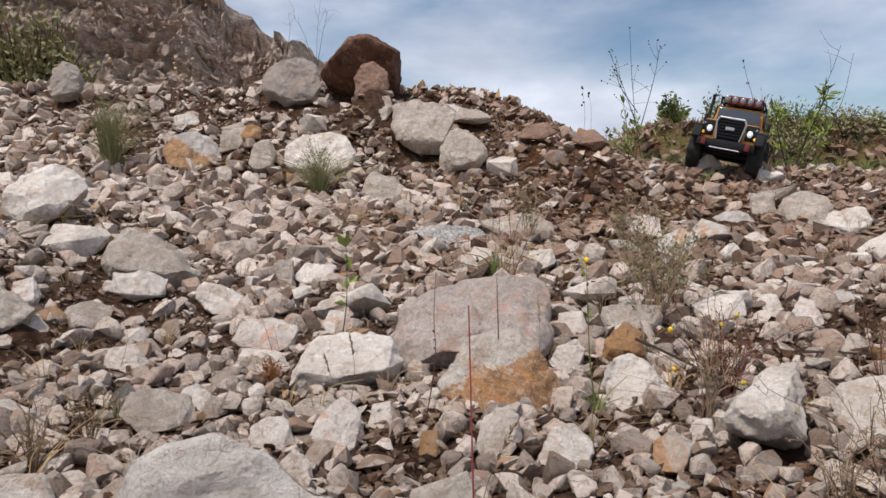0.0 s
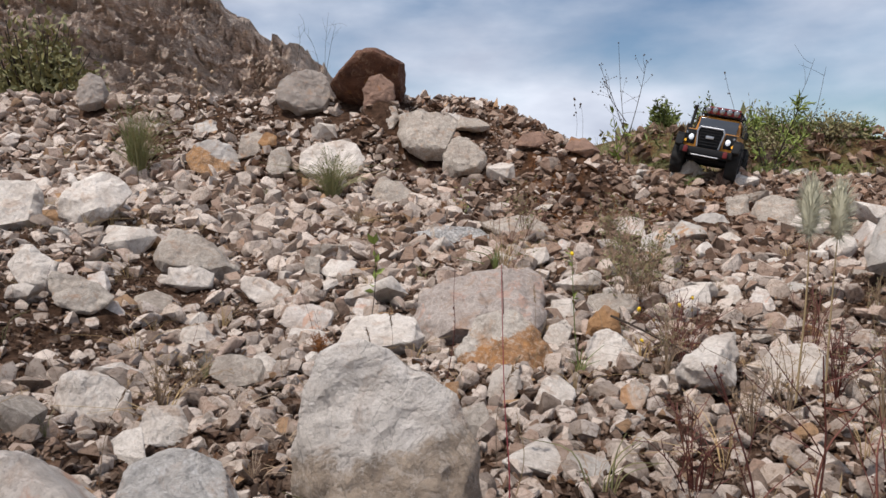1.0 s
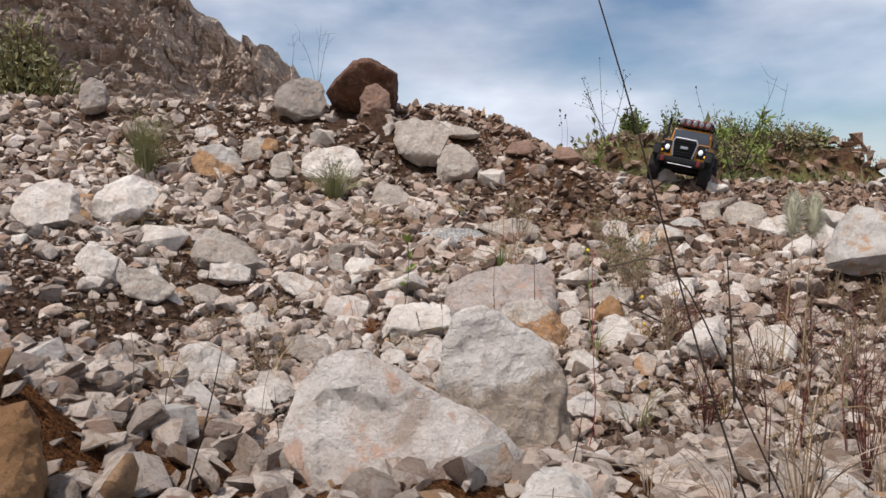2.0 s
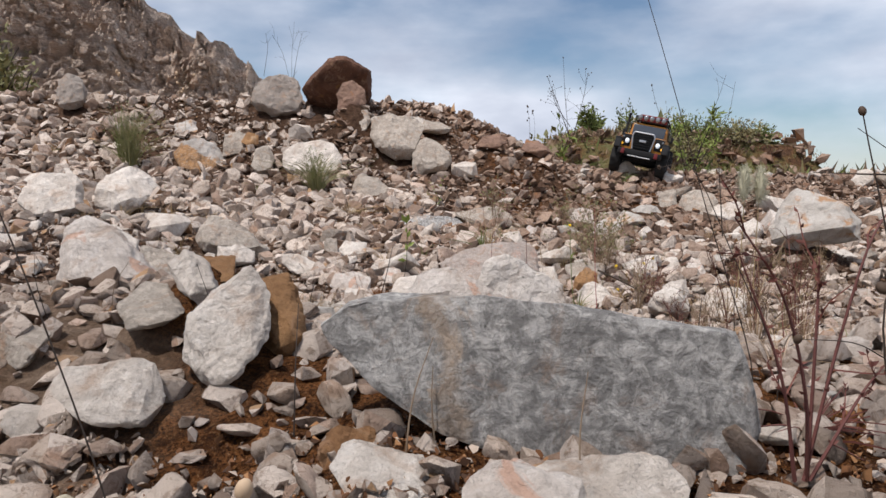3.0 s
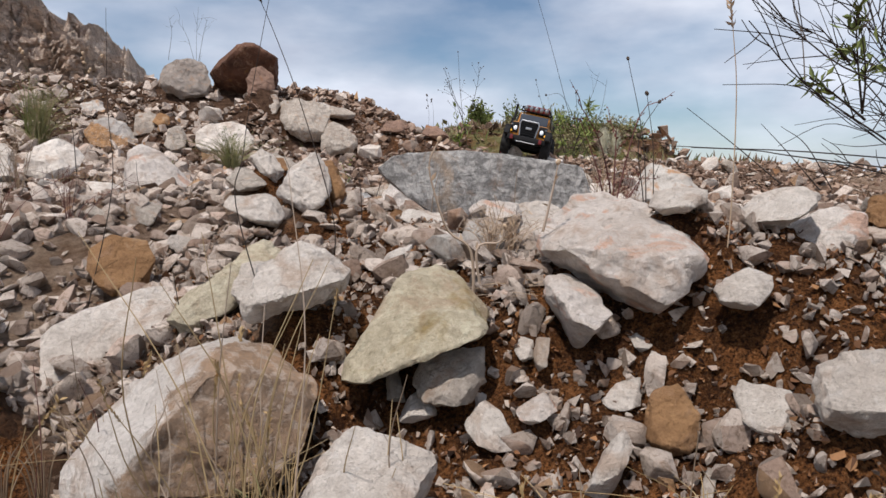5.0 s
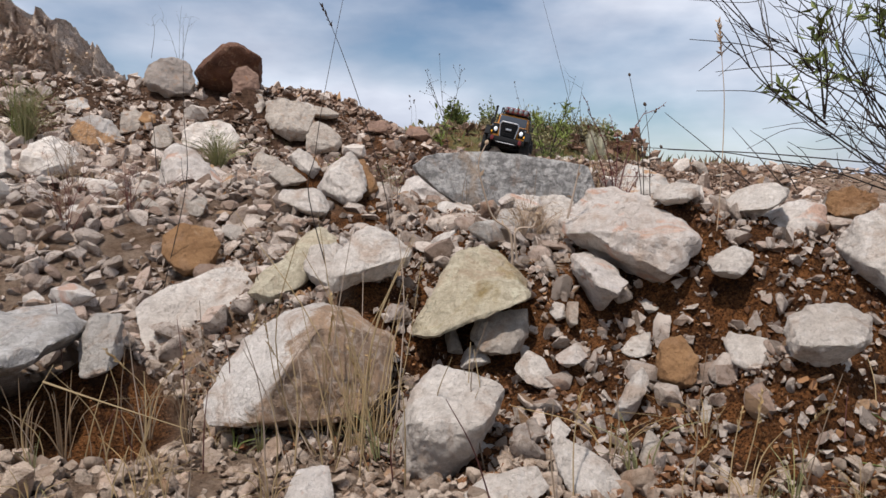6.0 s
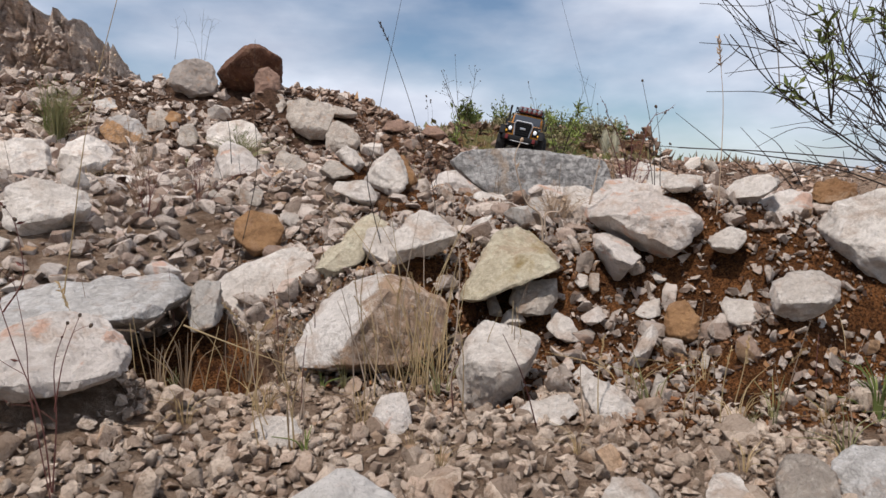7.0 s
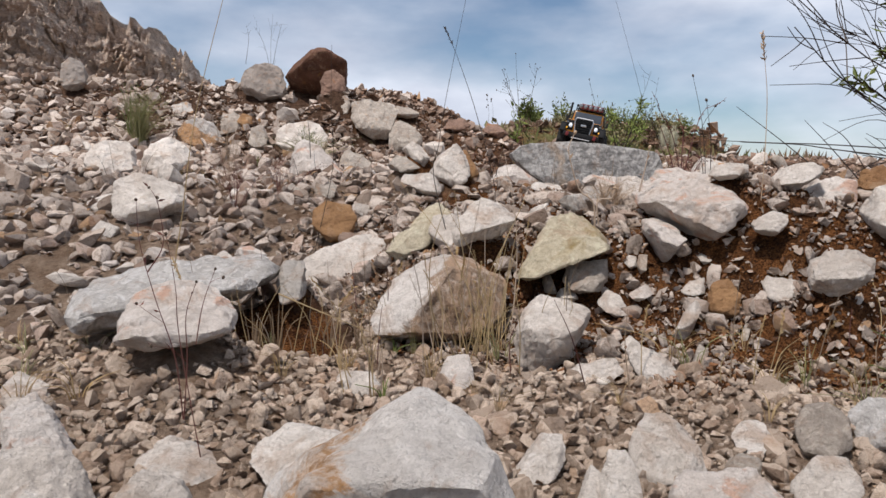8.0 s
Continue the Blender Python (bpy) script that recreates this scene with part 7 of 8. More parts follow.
tuft((-0.203, -0.375, 0.079), 0.01, 0.012, 30, PALE, "pale fuzzy dry leaves between stones", 0.0005, 61)
tuft((-0.227, -0.374, 0.066), 0.008, 0.012, 1, PALE, "spiky tip of the hairy stem", 0.0004, 62)
twig_plant("tall_straw", [[(-0.096, -0.420, 0.081), (-0.093, -0.420, 0.126), (-0.093, -0.420, 0.178), (-0.096, -0.420, 0.205), (-0.100, -0.420, 0.229)]], 0.0004, PALE, "tall straw with a feathery seed head", "grass", spike=(PALE, 0.022), seed=63)
twig_plant("dry_straws", [[(-0.325, -0.450, -0.000), (-0.322, -0.453, 0.047), (-0.303, -0.456, 0.090)], [(-0.321, -0.450, -0.000), (-0.313, -0.451, 0.047), (-0.306, -0.452, 0.077)], [(-0.330, -0.450, 0.000), (-0.337, -0.459, 0.034), (-0.340, -0.467, 0.061)], [(-0.318, -0.450, -0.001), (-0.316, -0.446, 0.033), (-0.323, -0.442, 0.054)], [(-0.312, -0.450, -0.001), (-0.303, -0.442, 0.046), (-0.292, -0.434, 0.076)]], 0.0004, STRAW, "dry straws before the bank rocks", "grass", seed=64)
twig_plant("dry_straws", [[(-0.337, -0.450, 0.004), (-0.350, -0.457, 0.038), (-0.363, -0.463, 0.062)], [(-0.326, -0.450, 0.000), (-0.325, -0.449, 0.034), (-0.322, -0.448, 0.065)], [(-0.316, -0.450, -0.001), (-0.298, -0.443, 0.032), (-0.285, -0.435, 0.093)], [(-0.340, -0.450, 0.004), (-0.357, -0.459, 0.036), (-0.364, -0.469, 0.072)], [(-0.332, -0.450, 0.000), (-0.325, -0.454, 0.047), (-0.330, -0.458, 0.074)]], 0.0004, STRAW, "dry straws before the bank rocks", "grass", spike=(STRAW, 0.008), seed=65)
tuft((-0.331, -0.424, 0.004), 0.055, 0.022, 16, STRAW, "dry grass at the foot of the bank rocks", 0.00034, 66, droop=0.4)
tuft((-0.320, -0.439, 0.004), 0.055, 0.022, 16, STRAW, "dry grass at the foot of the bank rocks", 0.00034, 67, droop=0.4)
tuft((-0.305, -0.438, 0.004), 0.055, 0.022, 16, STRAW, "dry grass at the foot of the bank rocks", 0.00034, 68, droop=0.4)
tuft((-0.347, -0.400, 0.004), 0.055, 0.022, 16, STRAW, "dry grass at the foot of the bank rocks", 0.00034, 69, droop=0.4)
tuft((-0.376, -0.400, 0.004), 0.055, 0.022, 16, STRAW, "dry grass at the foot of the bank rocks", 0.00034, 70, droop=0.4)
twig_plant("dry_straws", [[(-0.469, -0.440, 0.004), (-0.474, -0.440, 0.027), (-0.478, -0.439, 0.052)], [(-0.461, -0.440, 0.006), (-0.463, -0.437, 0.027), (-0.451, -0.434, 0.051)], [(-0.510, -0.440, 0.001), (-0.502, -0.441, 0.026), (-0.495, -0.441, 0.053)], [(-0.431, -0.440, 0.008), (-0.425, -0.441, 0.034), (-0.428, -0.441, 0.050)], [(-0.397, -0.440, 0.006), (-0.400, -0.437, 0.023), (-0.395, -0.434, 0.048)]], 0.0004, STRAW, "dry straws by the slab", "grass", seed=71)
twig_plant("fallen_straw", [[(-0.452, -0.450, 0.048), (-0.431, -0.450, 0.038), (-0.396, -0.450, 0.022)]], 0.0006, STRAW, "straw lying across the bank foot", "grass", seed=72)
tuft((-0.508, -0.423, 0.004), 0.045, 0.011, 12, WITHERED, "dry grass at the foot of the slab", 0.0005, 73, droop=0.0)
tuft((-0.469, -0.412, 0.004), 0.045, 0.011, 12, WITHERED, "dry grass at the foot of the slab", 0.0005, 74, droop=0.0)
tuft((-0.454, -0.405, 0.004), 0.045, 0.011, 12, WITHERED, "dry grass at the foot of the slab", 0.0005, 75, droop=0.0)
tuft((-0.418, -0.389, 0.004), 0.045, 0.011, 12, WITHERED, "dry grass at the foot of the slab", 0.0005, 76, droop=0.0)
tuft((-0.529, -0.427, 0.004), 0.045, 0.011, 12, WITHERED, "dry grass at the foot of the slab", 0.0005, 77, droop=0.0)
tuft((-0.398, -0.406, 0.004), 0.045, 0.011, 12, WITHERED, "dry grass at the foot of the slab", 0.0005, 78, droop=0.0)
twig_plant("red_weed", [[(-0.494, -0.548, -0.004), (-0.497, -0.548, 0.033), (-0.505, -0.548, 0.062), (-0.511, -0.548, 0.088), (-0.512, -0.548, 0.108)], [(-0.508, -0.548, 0.075), (-0.501, -0.548, 0.088), (-0.503, -0.548, 0.109)], [(-0.495, -0.548, -0.004), (-0.492, -0.548, 0.032), (-0.492, -0.548, 0.054), (-0.487, -0.548, 0.070)]], 0.00035, DRYRED, "red-stemmed weed with small buds", "plant", buds=(SEED, 1, 0.0007), twigs=1, leaves=(DRYRED, 2, 0.004, 0.3), seed=79)
twig_plant("red_weed", [[(-0.479, -0.600, -0.004), (-0.487, -0.600, 0.054), (-0.488, -0.600, 0.075), (-0.491, -0.600, 0.096)], [(-0.481, -0.600, 0.052), (-0.478, -0.600, 0.068), (-0.473, -0.600, 0.082)]], 0.00026, DRYRED, "red-stemmed weed on the track", "plant", buds=(SEED, 1, 0.0006), twigs=1, seed=80)
twig_plant("tall_straw", [[(-0.523, -0.360, -0.004), (-0.527, -0.360, 0.044), (-0.520, -0.360, 0.093), (-0.509, -0.360, 0.165), (-0.487, -0.360, 0.252)]], 0.0006, STRAW, "tall pale straw leaning over the rubble", "grass", seed=81)
twig_plant("oat_stalk", [[(-0.305, -0.300, 0.046), (-0.324, -0.300, 0.122), (-0.320, -0.300, 0.149), (-0.314, -0.300, 0.188), (-0.297, -0.300, 0.273)]], 0.0004, TWIG, "oat-like stalk with drooping seeds", "grass", seed=82)
twig_plant("oat_stalk", [[(-0.276, -0.300, 0.074), (-0.269, -0.300, 0.109), (-0.286, -0.300, 0.174), (-0.303, -0.300, 0.221), (-0.315, -0.300, 0.247)]], 0.0004, TWIG, "oat-like stalk with drooping seeds", "grass", spike=(SEED, 0.016), seed=83)
twig_plant("dry_stalk", [[(-0.422, -0.200, 0.049), (-0.404, -0.200, 0.131), (-0.405, -0.200, 0.185), (-0.404, -0.200, 0.248)], [(-0.425, -0.200, 0.140), (-0.426, -0.200, 0.165), (-0.428, -0.200, 0.181)]], 0.0004, TWIG, "dark thin stalk before the crest", "grass", seed=84)
twig_plant("thorny_shrub", [[(1.623, 0.700, -0.009), (1.604, 0.661, 0.093), (1.235, 0.622, 0.344), (0.937, 0.583, 0.434), (0.631, 0.545, 0.597)], [(1.594, 0.700, -0.009), (1.605, 0.668, 0.076), (1.202, 0.635, 0.248), (0.905, 0.603, 0.373), (0.720, 0.571, 0.492)], [(1.601, 0.700, -0.009), (1.602, 0.718, 0.106), (1.351, 0.736, 0.428), (1.206, 0.754, 0.679)], [(1.609, 0.700, -0.009), (1.602, 0.713, 0.110), (1.305, 0.727, 0.472), (1.070, 0.740, 0.666)], [(1.176, 0.700, 0.326), (1.109, 0.635, 0.414), (1.015, 0.571, 0.521)], [(1.176, 0.700, 0.326), (1.125, 0.676, 0.461), (1.089, 0.652, 0.549)], [(1.187, 0.700, 0.310), (1.093, 0.714, 0.375), (1.033, 0.727, 0.410)]], 0.0035, TWIG, "bare thorny shrub with dark branches and a few green leaves", "shrub", leaves=(GREEN, 2, 0.04, 0.28), twigs=13, leafy_from=4, seed=85)
twig_plant("thorny_shrub", [[(1.538, 0.660, -0.009), (1.554, 0.648, 0.061), (1.242, 0.636, 0.217), (0.943, 0.624, 0.356)], [(1.561, 0.660, -0.009), (1.553, 0.694, 0.074), (1.234, 0.727, 0.522), (0.974, 0.761, 0.675)], [(1.542, 0.660, -0.009), (1.552, 0.684, 0.077), (1.143, 0.708, 0.441), (1.059, 0.731, 0.539)], [(1.558, 0.660, -0.009), (1.553, 0.665, 0.069), (1.415, 0.670, 0.566), (1.358, 0.675, 0.714)], [(1.556, 0.660, -0.009), (1.554, 0.613, 0.061), (1.337, 0.566, 0.298), (1.138, 0.519, 0.500), (1.070, 0.472, 0.627)], [(1.382, 0.660, 0.471), (1.312, 0.650, 0.558), (1.255, 0.641, 0.621)], [(1.382, 0.660, 0.471), (1.329, 0.645, 0.590), (1.332, 0.629, 0.666)]], 0.003, TWIG, "bare thorny shrub with dark branches and a few green leaves", "shrub", leaves=(GREEN, 2, 0.04, 0.28), twigs=14, leafy_from=5, seed=86)
twig_plant("thorny_shrub", [[(1.659, 0.720, -0.009), (1.650, 0.716, 0.127), (1.386, 0.712, 0.304), (1.245, 0.708, 0.472), (1.172, 0.704, 0.621)], [(1.642, 0.720, 0.195), (1.461, 0.739, 0.421), (1.358, 0.759, 0.605), (1.317, 0.778, 0.711)], [(1.683, 0.720, -0.009), (1.648, 0.700, 0.144), (1.437, 0.680, 0.224), (1.262, 0.660, 0.283), (1.135, 0.639, 0.341)], [(1.635, 0.720, 0.263), (1.495, 0.684, 0.520), (1.519, 0.649, 0.715)], [(1.653, 0.720, 0.093), (1.467, 0.753, 0.141), (1.312, 0.786, 0.188), (1.166, 0.819, 0.209)], [(1.669, 0.720, 0.161), (1.379, 0.721, 0.384), (1.144, 0.723, 0.481), (0.966, 0.724, 0.543)], [(1.465, 0.720, 0.388), (1.371, 0.815, 0.464), (1.283, 0.910, 0.506)], [(1.454, 0.720, 0.273), (1.384, 0.658, 0.328), (1.317, 0.596, 0.365)]], 0.003, TWIG, "bare thorny shrub with dark branches and a few green leaves", "shrub", leaves=(GREEN, 3, 0.036, 0.28), twigs=13, leafy_from=6, seed=87)
twig_plant("dead_branch", [[(1.630, 0.660, 0.194), (1.008, 0.660, 0.223), (0.739, 0.660, 0.227), (0.572, 0.660, 0.230)], [(1.588, 0.660, 0.160), (0.972, 0.660, 0.210), (0.826, 0.660, 0.224), (0.654, 0.660, 0.227)]], 0.002, TWIG, "long dark twigs reaching over the bank", "twig", seed=88)
twig_plant("dead_branch", [[(0.715, 0.450, 0.145), (0.604, 0.450, 0.218), (0.491, 0.450, 0.287)], [(0.812, 0.450, 0.134), (0.727, 0.450, 0.209), (0.661, 0.450, 0.263)], [(0.844, 0.450, 0.134), (0.773, 0.450, 0.223), (0.708, 0.450, 0.259)]], 0.0014, TWIG, "long dark twigs reaching over the bank", "twig", seed=89)
tuft((-0.098, -0.560, 0.004), 0.05, 0.012, 16, GREEN, "fresh green grass at the bank end", 0.0012, 90)
tuft((-0.376, -0.425, 0.004), 0.016, 0.006, 5, GREEN, "small green blades on the track", 0.0009, 91)
tuft((-0.488, -0.428, 0.004), 0.016, 0.006, 5, GREEN, "small green blades on the track", 0.0009, 92)
tuft((-0.508, -0.483, 0.004), 0.016, 0.006, 5, GREEN, "small green blades on the track", 0.0009, 93)
tuft((-0.396, -0.521, 0.004), 0.016, 0.006, 5, GREEN, "small green blades on the track", 0.0009, 94)
tuft((-0.503, -0.341, 0.005), 0.016, 0.006, 5, GREEN, "small green blades on the track", 0.0009, 95)
twig_plant("bare_bush", [[(-0.553, 3.000, 0.596), (-0.546, 3.024, 0.652), (-0.543, 3.048, 0.865), (-0.531, 3.072, 1.028)], [(-0.551, 3.000, 0.596), (-0.541, 2.970, 0.676), (-0.575, 2.940, 0.841), (-0.621, 2.909, 0.923)], [(-0.541, 3.000, 0.700), (-0.509, 2.990, 0.865), (-0.484, 2.979, 0.958)], [(-0.673, 3.000, 0.747), (-0.658, 3.041, 0.888), (-0.673, 3.083, 0.970)]], 0.0012, TWIG, "bare twigs of a bush behind the boulder", "bush", twigs=4, seed=96)
twig_plant("dry_stalk", [[(-0.956, 2.500, 0.424), (-0.954, 2.512, 0.499), (-0.950, 2.523, 0.618), (-0.962, 2.535, 0.677)], [(-0.926, 2.500, 0.424), (-0.921, 2.490, 0.499), (-0.914, 2.480, 0.598), (-0.878, 2.470, 0.661)], [(-1.159, 2.500, 0.509), (-1.152, 2.481, 0.598), (-1.173, 2.462, 0.667)]], 0.0008, STRAW, "dry flower stalks on the crest", "plant", buds=(PALE, 3, 0.006), seed=97)
tangle((0.345, 1.203, 0.035), 0.16, 0.07, 22, (WITHERED, SAGE), "grey-brown withered weed with thin forking stems", 98)
tangle((0.367, 1.091, 0.022), 0.12, 0.07, 20, (WITHERED, SAGE), "grey-brown withered weed with thin forking stems", 99)
tangle((0.439, 1.690, 0.083), 0.12, 0.06, 14, (WITHERED, SAGE), "grey-brown withered weed with thin forking stems", 100)
tangle((0.275, 0.679, -0.001), 0.09, 0.06, 24, (DRYRED, WITHERED), "reddish-brown withered weed among the stones", 101)
tangle((0.396, 0.532, -0.001), 0.08, 0.05, 16, (DRYRED, WITHERED), "reddish-brown withered weed among the stones", 102)
tangle((0.403, 0.465, -0.001), 0.09, 0.05, 16, (WITHERED, SAGE), "grey-brown withered weed with thin forking stems", 103)
tangle((0.676, 0.780, -0.001), 0.1, 0.06, 18, (WITHERED, STRAW), "grey-brown withered weed with thin forking stems", 104)
tangle((0.313, 0.471, -0.001), 0.07, 0.05, 14, (WITHERED, STRAW), "grey-brown withered weed with thin forking stems", 105)
tangle((0.155, 0.288, -0.001), 0.075, 0.045, 16, (DRYRED, WITHERED), "reddish-brown withered weed among the stones", 106)
tangle((0.017, -0.093, 0.107), 0.06, 0.045, 12, (WITHERED, STRAW), "grey-brown withered weed with thin forking stems", 107)
tangle((0.104, -0.005, 0.086), 0.085, 0.045, 16, (DRYRED, WITHERED), "reddish-brown withered weed among the stones", 108)
tangle((0.454, 0.691, -0.001), 0.1, 0.05, 14, (DRYRED, SAGE), "reddish-brown withered weed among the stones", 109)
tangle((0.655, 0.882, 0.003), 0.09, 0.05, 14, (WITHERED, SAGE), "grey-brown withered weed with thin forking stems", 110)
tangle((0.254, 0.418, -0.001), 0.06, 0.04, 14, (WITHERED, WITHERED), "grey-brown withered weed with thin forking stems", 111)
tangle((0.300, 0.986, 0.012), 0.15, 0.07, 26, (WITHERED, SAGE), "grey-brown withered weed with thin forking stems", 112)
tangle((0.343, 1.045, 0.017), 0.12, 0.07, 18, (WITHERED, SAGE), "grey-brown withered weed with thin forking stems", 113)
tangle((0.246, 0.628, -0.001), 0.085, 0.04, 14, (WITHERED, SAGE), "grey-brown withered weed with thin forking stems", 114)
tangle((0.281, 0.662, -0.001), 0.075, 0.04, 10, (DRYRED, WITHERED), "reddish-brown withered weed among the stones", 115)
tangle((0.200, 1.613, 0.073), 0.16, 0.06, 16, (WITHERED, SAGE), "grey-brown withered weed with thin forking stems", 116)
tangle((0.114, 1.613, 0.073), 0.1, 0.05, 10, (WITHERED, DRYRED), "grey-brown withered weed with thin forking stems", 117)
tangle((-0.259, 1.811, 0.108), 0.06, 0.07, 26, (WITHERED, STRAW), "grey-brown withered weed with thin forking stems", 118)
tangle((-1.050, 2.225, 0.266), 0.26, 0.09, 40, (SAGE, GREEN), "grey-green needle-leaved shrublet on the slope", 119)
tangle((-0.372, 2.079, 0.194), 0.16, 0.1, 34, (SAGE, GREEN), "grey-green needle-leaved shrublet on the slope", 120)
tangle((-1.075, 2.485, 0.422), 0.1, 0.05, 8, (WITHERED, PALE), "grey-brown withered weed with thin forking stems", 121)
tangle((-0.183, 0.719, -0.001), 0.03, 0.03, 26, (RUSTLEAF, RUSTLEAF), "rusty brown withered moss-like weed in the rubble", 122)
tangle((-0.307, 0.500, -0.001), 0.05, 0.04, 14, (WITHERED, STRAW), "grey-brown withered weed with thin forking stems", 123)
tangle((-0.287, 0.545, -0.001), 0.05, 0.04, 14, (WITHERED, STRAW), "grey-brown withered weed with thin forking stems", 124)
tangle((-0.190, -0.350, 0.098), 0.024, 0.02, 30, (PALE, PALE), "pale fuzzy withered weed between the stones", 125)
tangle((-0.180, -0.352, 0.099), 0.02, 0.02, 24, (PALE, PALE), "pale fuzzy withered weed between the stones", 126)
tangle((-0.456, -0.083, 0.096), 0.06, 0.04, 10, (DRYRED, WITHERED), "reddish-brown withered weed among the stones", 127)
tangle((-0.503, -0.113, 0.088), 0.07, 0.04, 10, (DRYRED, WITHERED), "reddish-brown withered weed among the stones", 128)
tangle((0.278, 1.832, 0.113), 0.07, 0.03, 8, (DRYRED, WITHERED), "reddish-brown withered weed among the stones", 129)
tangle((-0.518, 0.011, 0.122), 0.08, 0.05, 14, (WITHERED, WITHERED), "grey-brown withered weed with thin forking stems", 130)

# soft-headed grass on the bank top
hare = twig_plant("soft_headed_grass", [[(0.215, 0.272, 0.075), (0.219, 0.272, 0.15), (0.219, 0.272, 0.198)], [(0.236, 0.275, 0.075), (0.238, 0.275, 0.15), (0.240, 0.275, 0.196)]], 0.0008, STRAW, "slender grass with soft oval seed heads", "grass", seed=71)
fluffy_head(hare, (0.004, 0.0, 0.130), 0.033, 5)
fluffy_head(hare, (0.025, 0.003, 0.128), 0.033, 6)

# bushes and scrub farther off
bush((-4.30, 7.4, 0.45), (0.85, 0.6, 1.75), 230, SAGE, 0.09, "dense olive-green broom-like bush below the quarry face", 81, per=70)
bush((-5.6, 8.2, 0.45), (1.0, 0.7, 1.6), 60, GREEN, 0.12, "dense dark green broom-like bush below the quarry face", 82)
for i, (x, y, s) in enumerate(((2.2, 5.5, 0.26), (2.3, 5.2, 0.30), (2.45, 5.1, 0.30), (2.7, 5.3, 0.40), (3.0, 5.25, 0.34), (3.3, 5.4, 0.26), (2.5, 5.6, 0.45), (2.9, 5.7, 0.42))):
    bush((x, y, float(ground_z(x, y)) - 0.05), (s, s, s * 0.8), 42, GREEN if i % 2 else MEADOW, 0.032, "rounded green shrub on the earth mound", 90 + i)
for i, (x, y, s) in enumerate(((1.65, 4.3, 0.14), (1.5, 4.6, 0.17), (1.9, 4.4, 0.14), (1.35, 4.9, 0.16), (2.2, 4.5, 0.14))):
    bush((x, y, float(ground_z(x, y)) - 0.03), (s, s, s), 44, GREEN, 0.03, "low green scrub beyond the crest", 110 + i)
for i, (x, y, h) in enumerate(((1.95, 5.9, 0.42), (5.3, 7.6, 0.6), (2.6, 6.6, 0.5))):
    bush((x, y, float(ground_z(x, y))), (h * 0.4, h * 0.4, h), 40, GREEN, 0.05, "slender young green tree beyond the crest", 120 + i, "tree", "young_tree")


def far_scrub():
    """Low scrub out to the distance, one mesh."""
    rng = np.random.default_rng(31)
    heap = Heap()
    for _ in range(900):
        d = rng.uniform(7, 60)
        a = radians(rng.uniform(12, 75))
        x, y = d * math.sin(a), d * math.cos(a)
        s = rng.uniform(0.15, 0.5) * (0.6 + d / 40)
        z = float(ground_z(x, y))
        for _ in range(14):
            at = np.array((x, y, z)) + rng.normal(size=3) * (s * 0.5, s * 0.5, s * 0.22) + (0, 0, s * 0.3)
            leaf_at(heap, at, rng.normal(size=3) + (0, 0, 0.6), s * 0.35, rng, 0.6)
    tagged(heap.build("far_scrub", SAGE), "low grey-green scrub out to the distance", "scrub", kind="stuff")


far_scrub()


def dry_grass_scatter():
    """Small dry tufts over the rubble and the track."""
    rng = np.random.default_rng(41)
    kinds = [tuft((0, 0, -50), 0.04, 0.02, 9, STRAW if i % 3 else SAGE, "thin dry grass tuft between the stones", 0.0006, 200 + i, group="dry grass tufts") for i in range(6)]
    for k in range(180):
        if k < 60:
            x, y, s = rng.uniform(-0.8, 0.2), rng.uniform(-0.62, -0.35), rng.uniform(0.35, 0.9)
            if y > foot_line(x) + 0.02:
                y = float(foot_line(x)) - rng.uniform(0, 0.1)
        else:
            y = rng.uniform(0.2, 2.3)
            x, s = rng.uniform(-1, 1) * (0.3 + 0.5 * y), rng.uniform(0.6, 1.6)
        m = pose(x, y, float(ground_z(x, y)) + 0.006, 0, 0, rng.uniform(0, 360)) @ Matrix.Diagonal((s, s, s, 1))
        if k < 6:
            kinds[k].matrix_world = m
        else:
            ob = copy_thing(kinds[k % 6], m)
            ob.matrix_world = m


dry_grass_scatter()


def mound_grass():
    """Rough dry and green grass over the earth mound and the ground beyond the crest."""
    rng = np.random.default_rng(51)
    for mat, count, label in ((MEADOW, 1500, "rough grey-green grass over the earth mound"), (WITHERED, 1500, "dry pale grass over the earth mound"), (GREEN, 420, "green weeds over the earth mound")):
        heap = Heap()
        for _ in range(count):
            x, y = rng.uniform(0.9, 4.6), rng.uniform(3.4, 6.4)
            if rng.uniform() < 0.25:
                x, y = rng.uniform(1.0, 2.6), rng.uniform(2.5, 3.6)
            z = float(ground_z(x, y))
            h = rng.uniform(0.03, 0.11) * (1 - 0.6 * float(ramp(2.8, 3.6, x)))
            for _ in range(3):
                d = rng.normal(size=3) * (0.5, 0.5, 0) + (0, 0, 1)
                leaf_at(heap, np.array((x, y, z - 0.01)) + rng.normal(size=3) * (0.03, 0.03, 0), d, h * rng.uniform(0.6, 1.2), rng, 0.16)
        tagged(heap.build("mound_grass", mat), label, "grass", kind="stuff")


mound_grass()


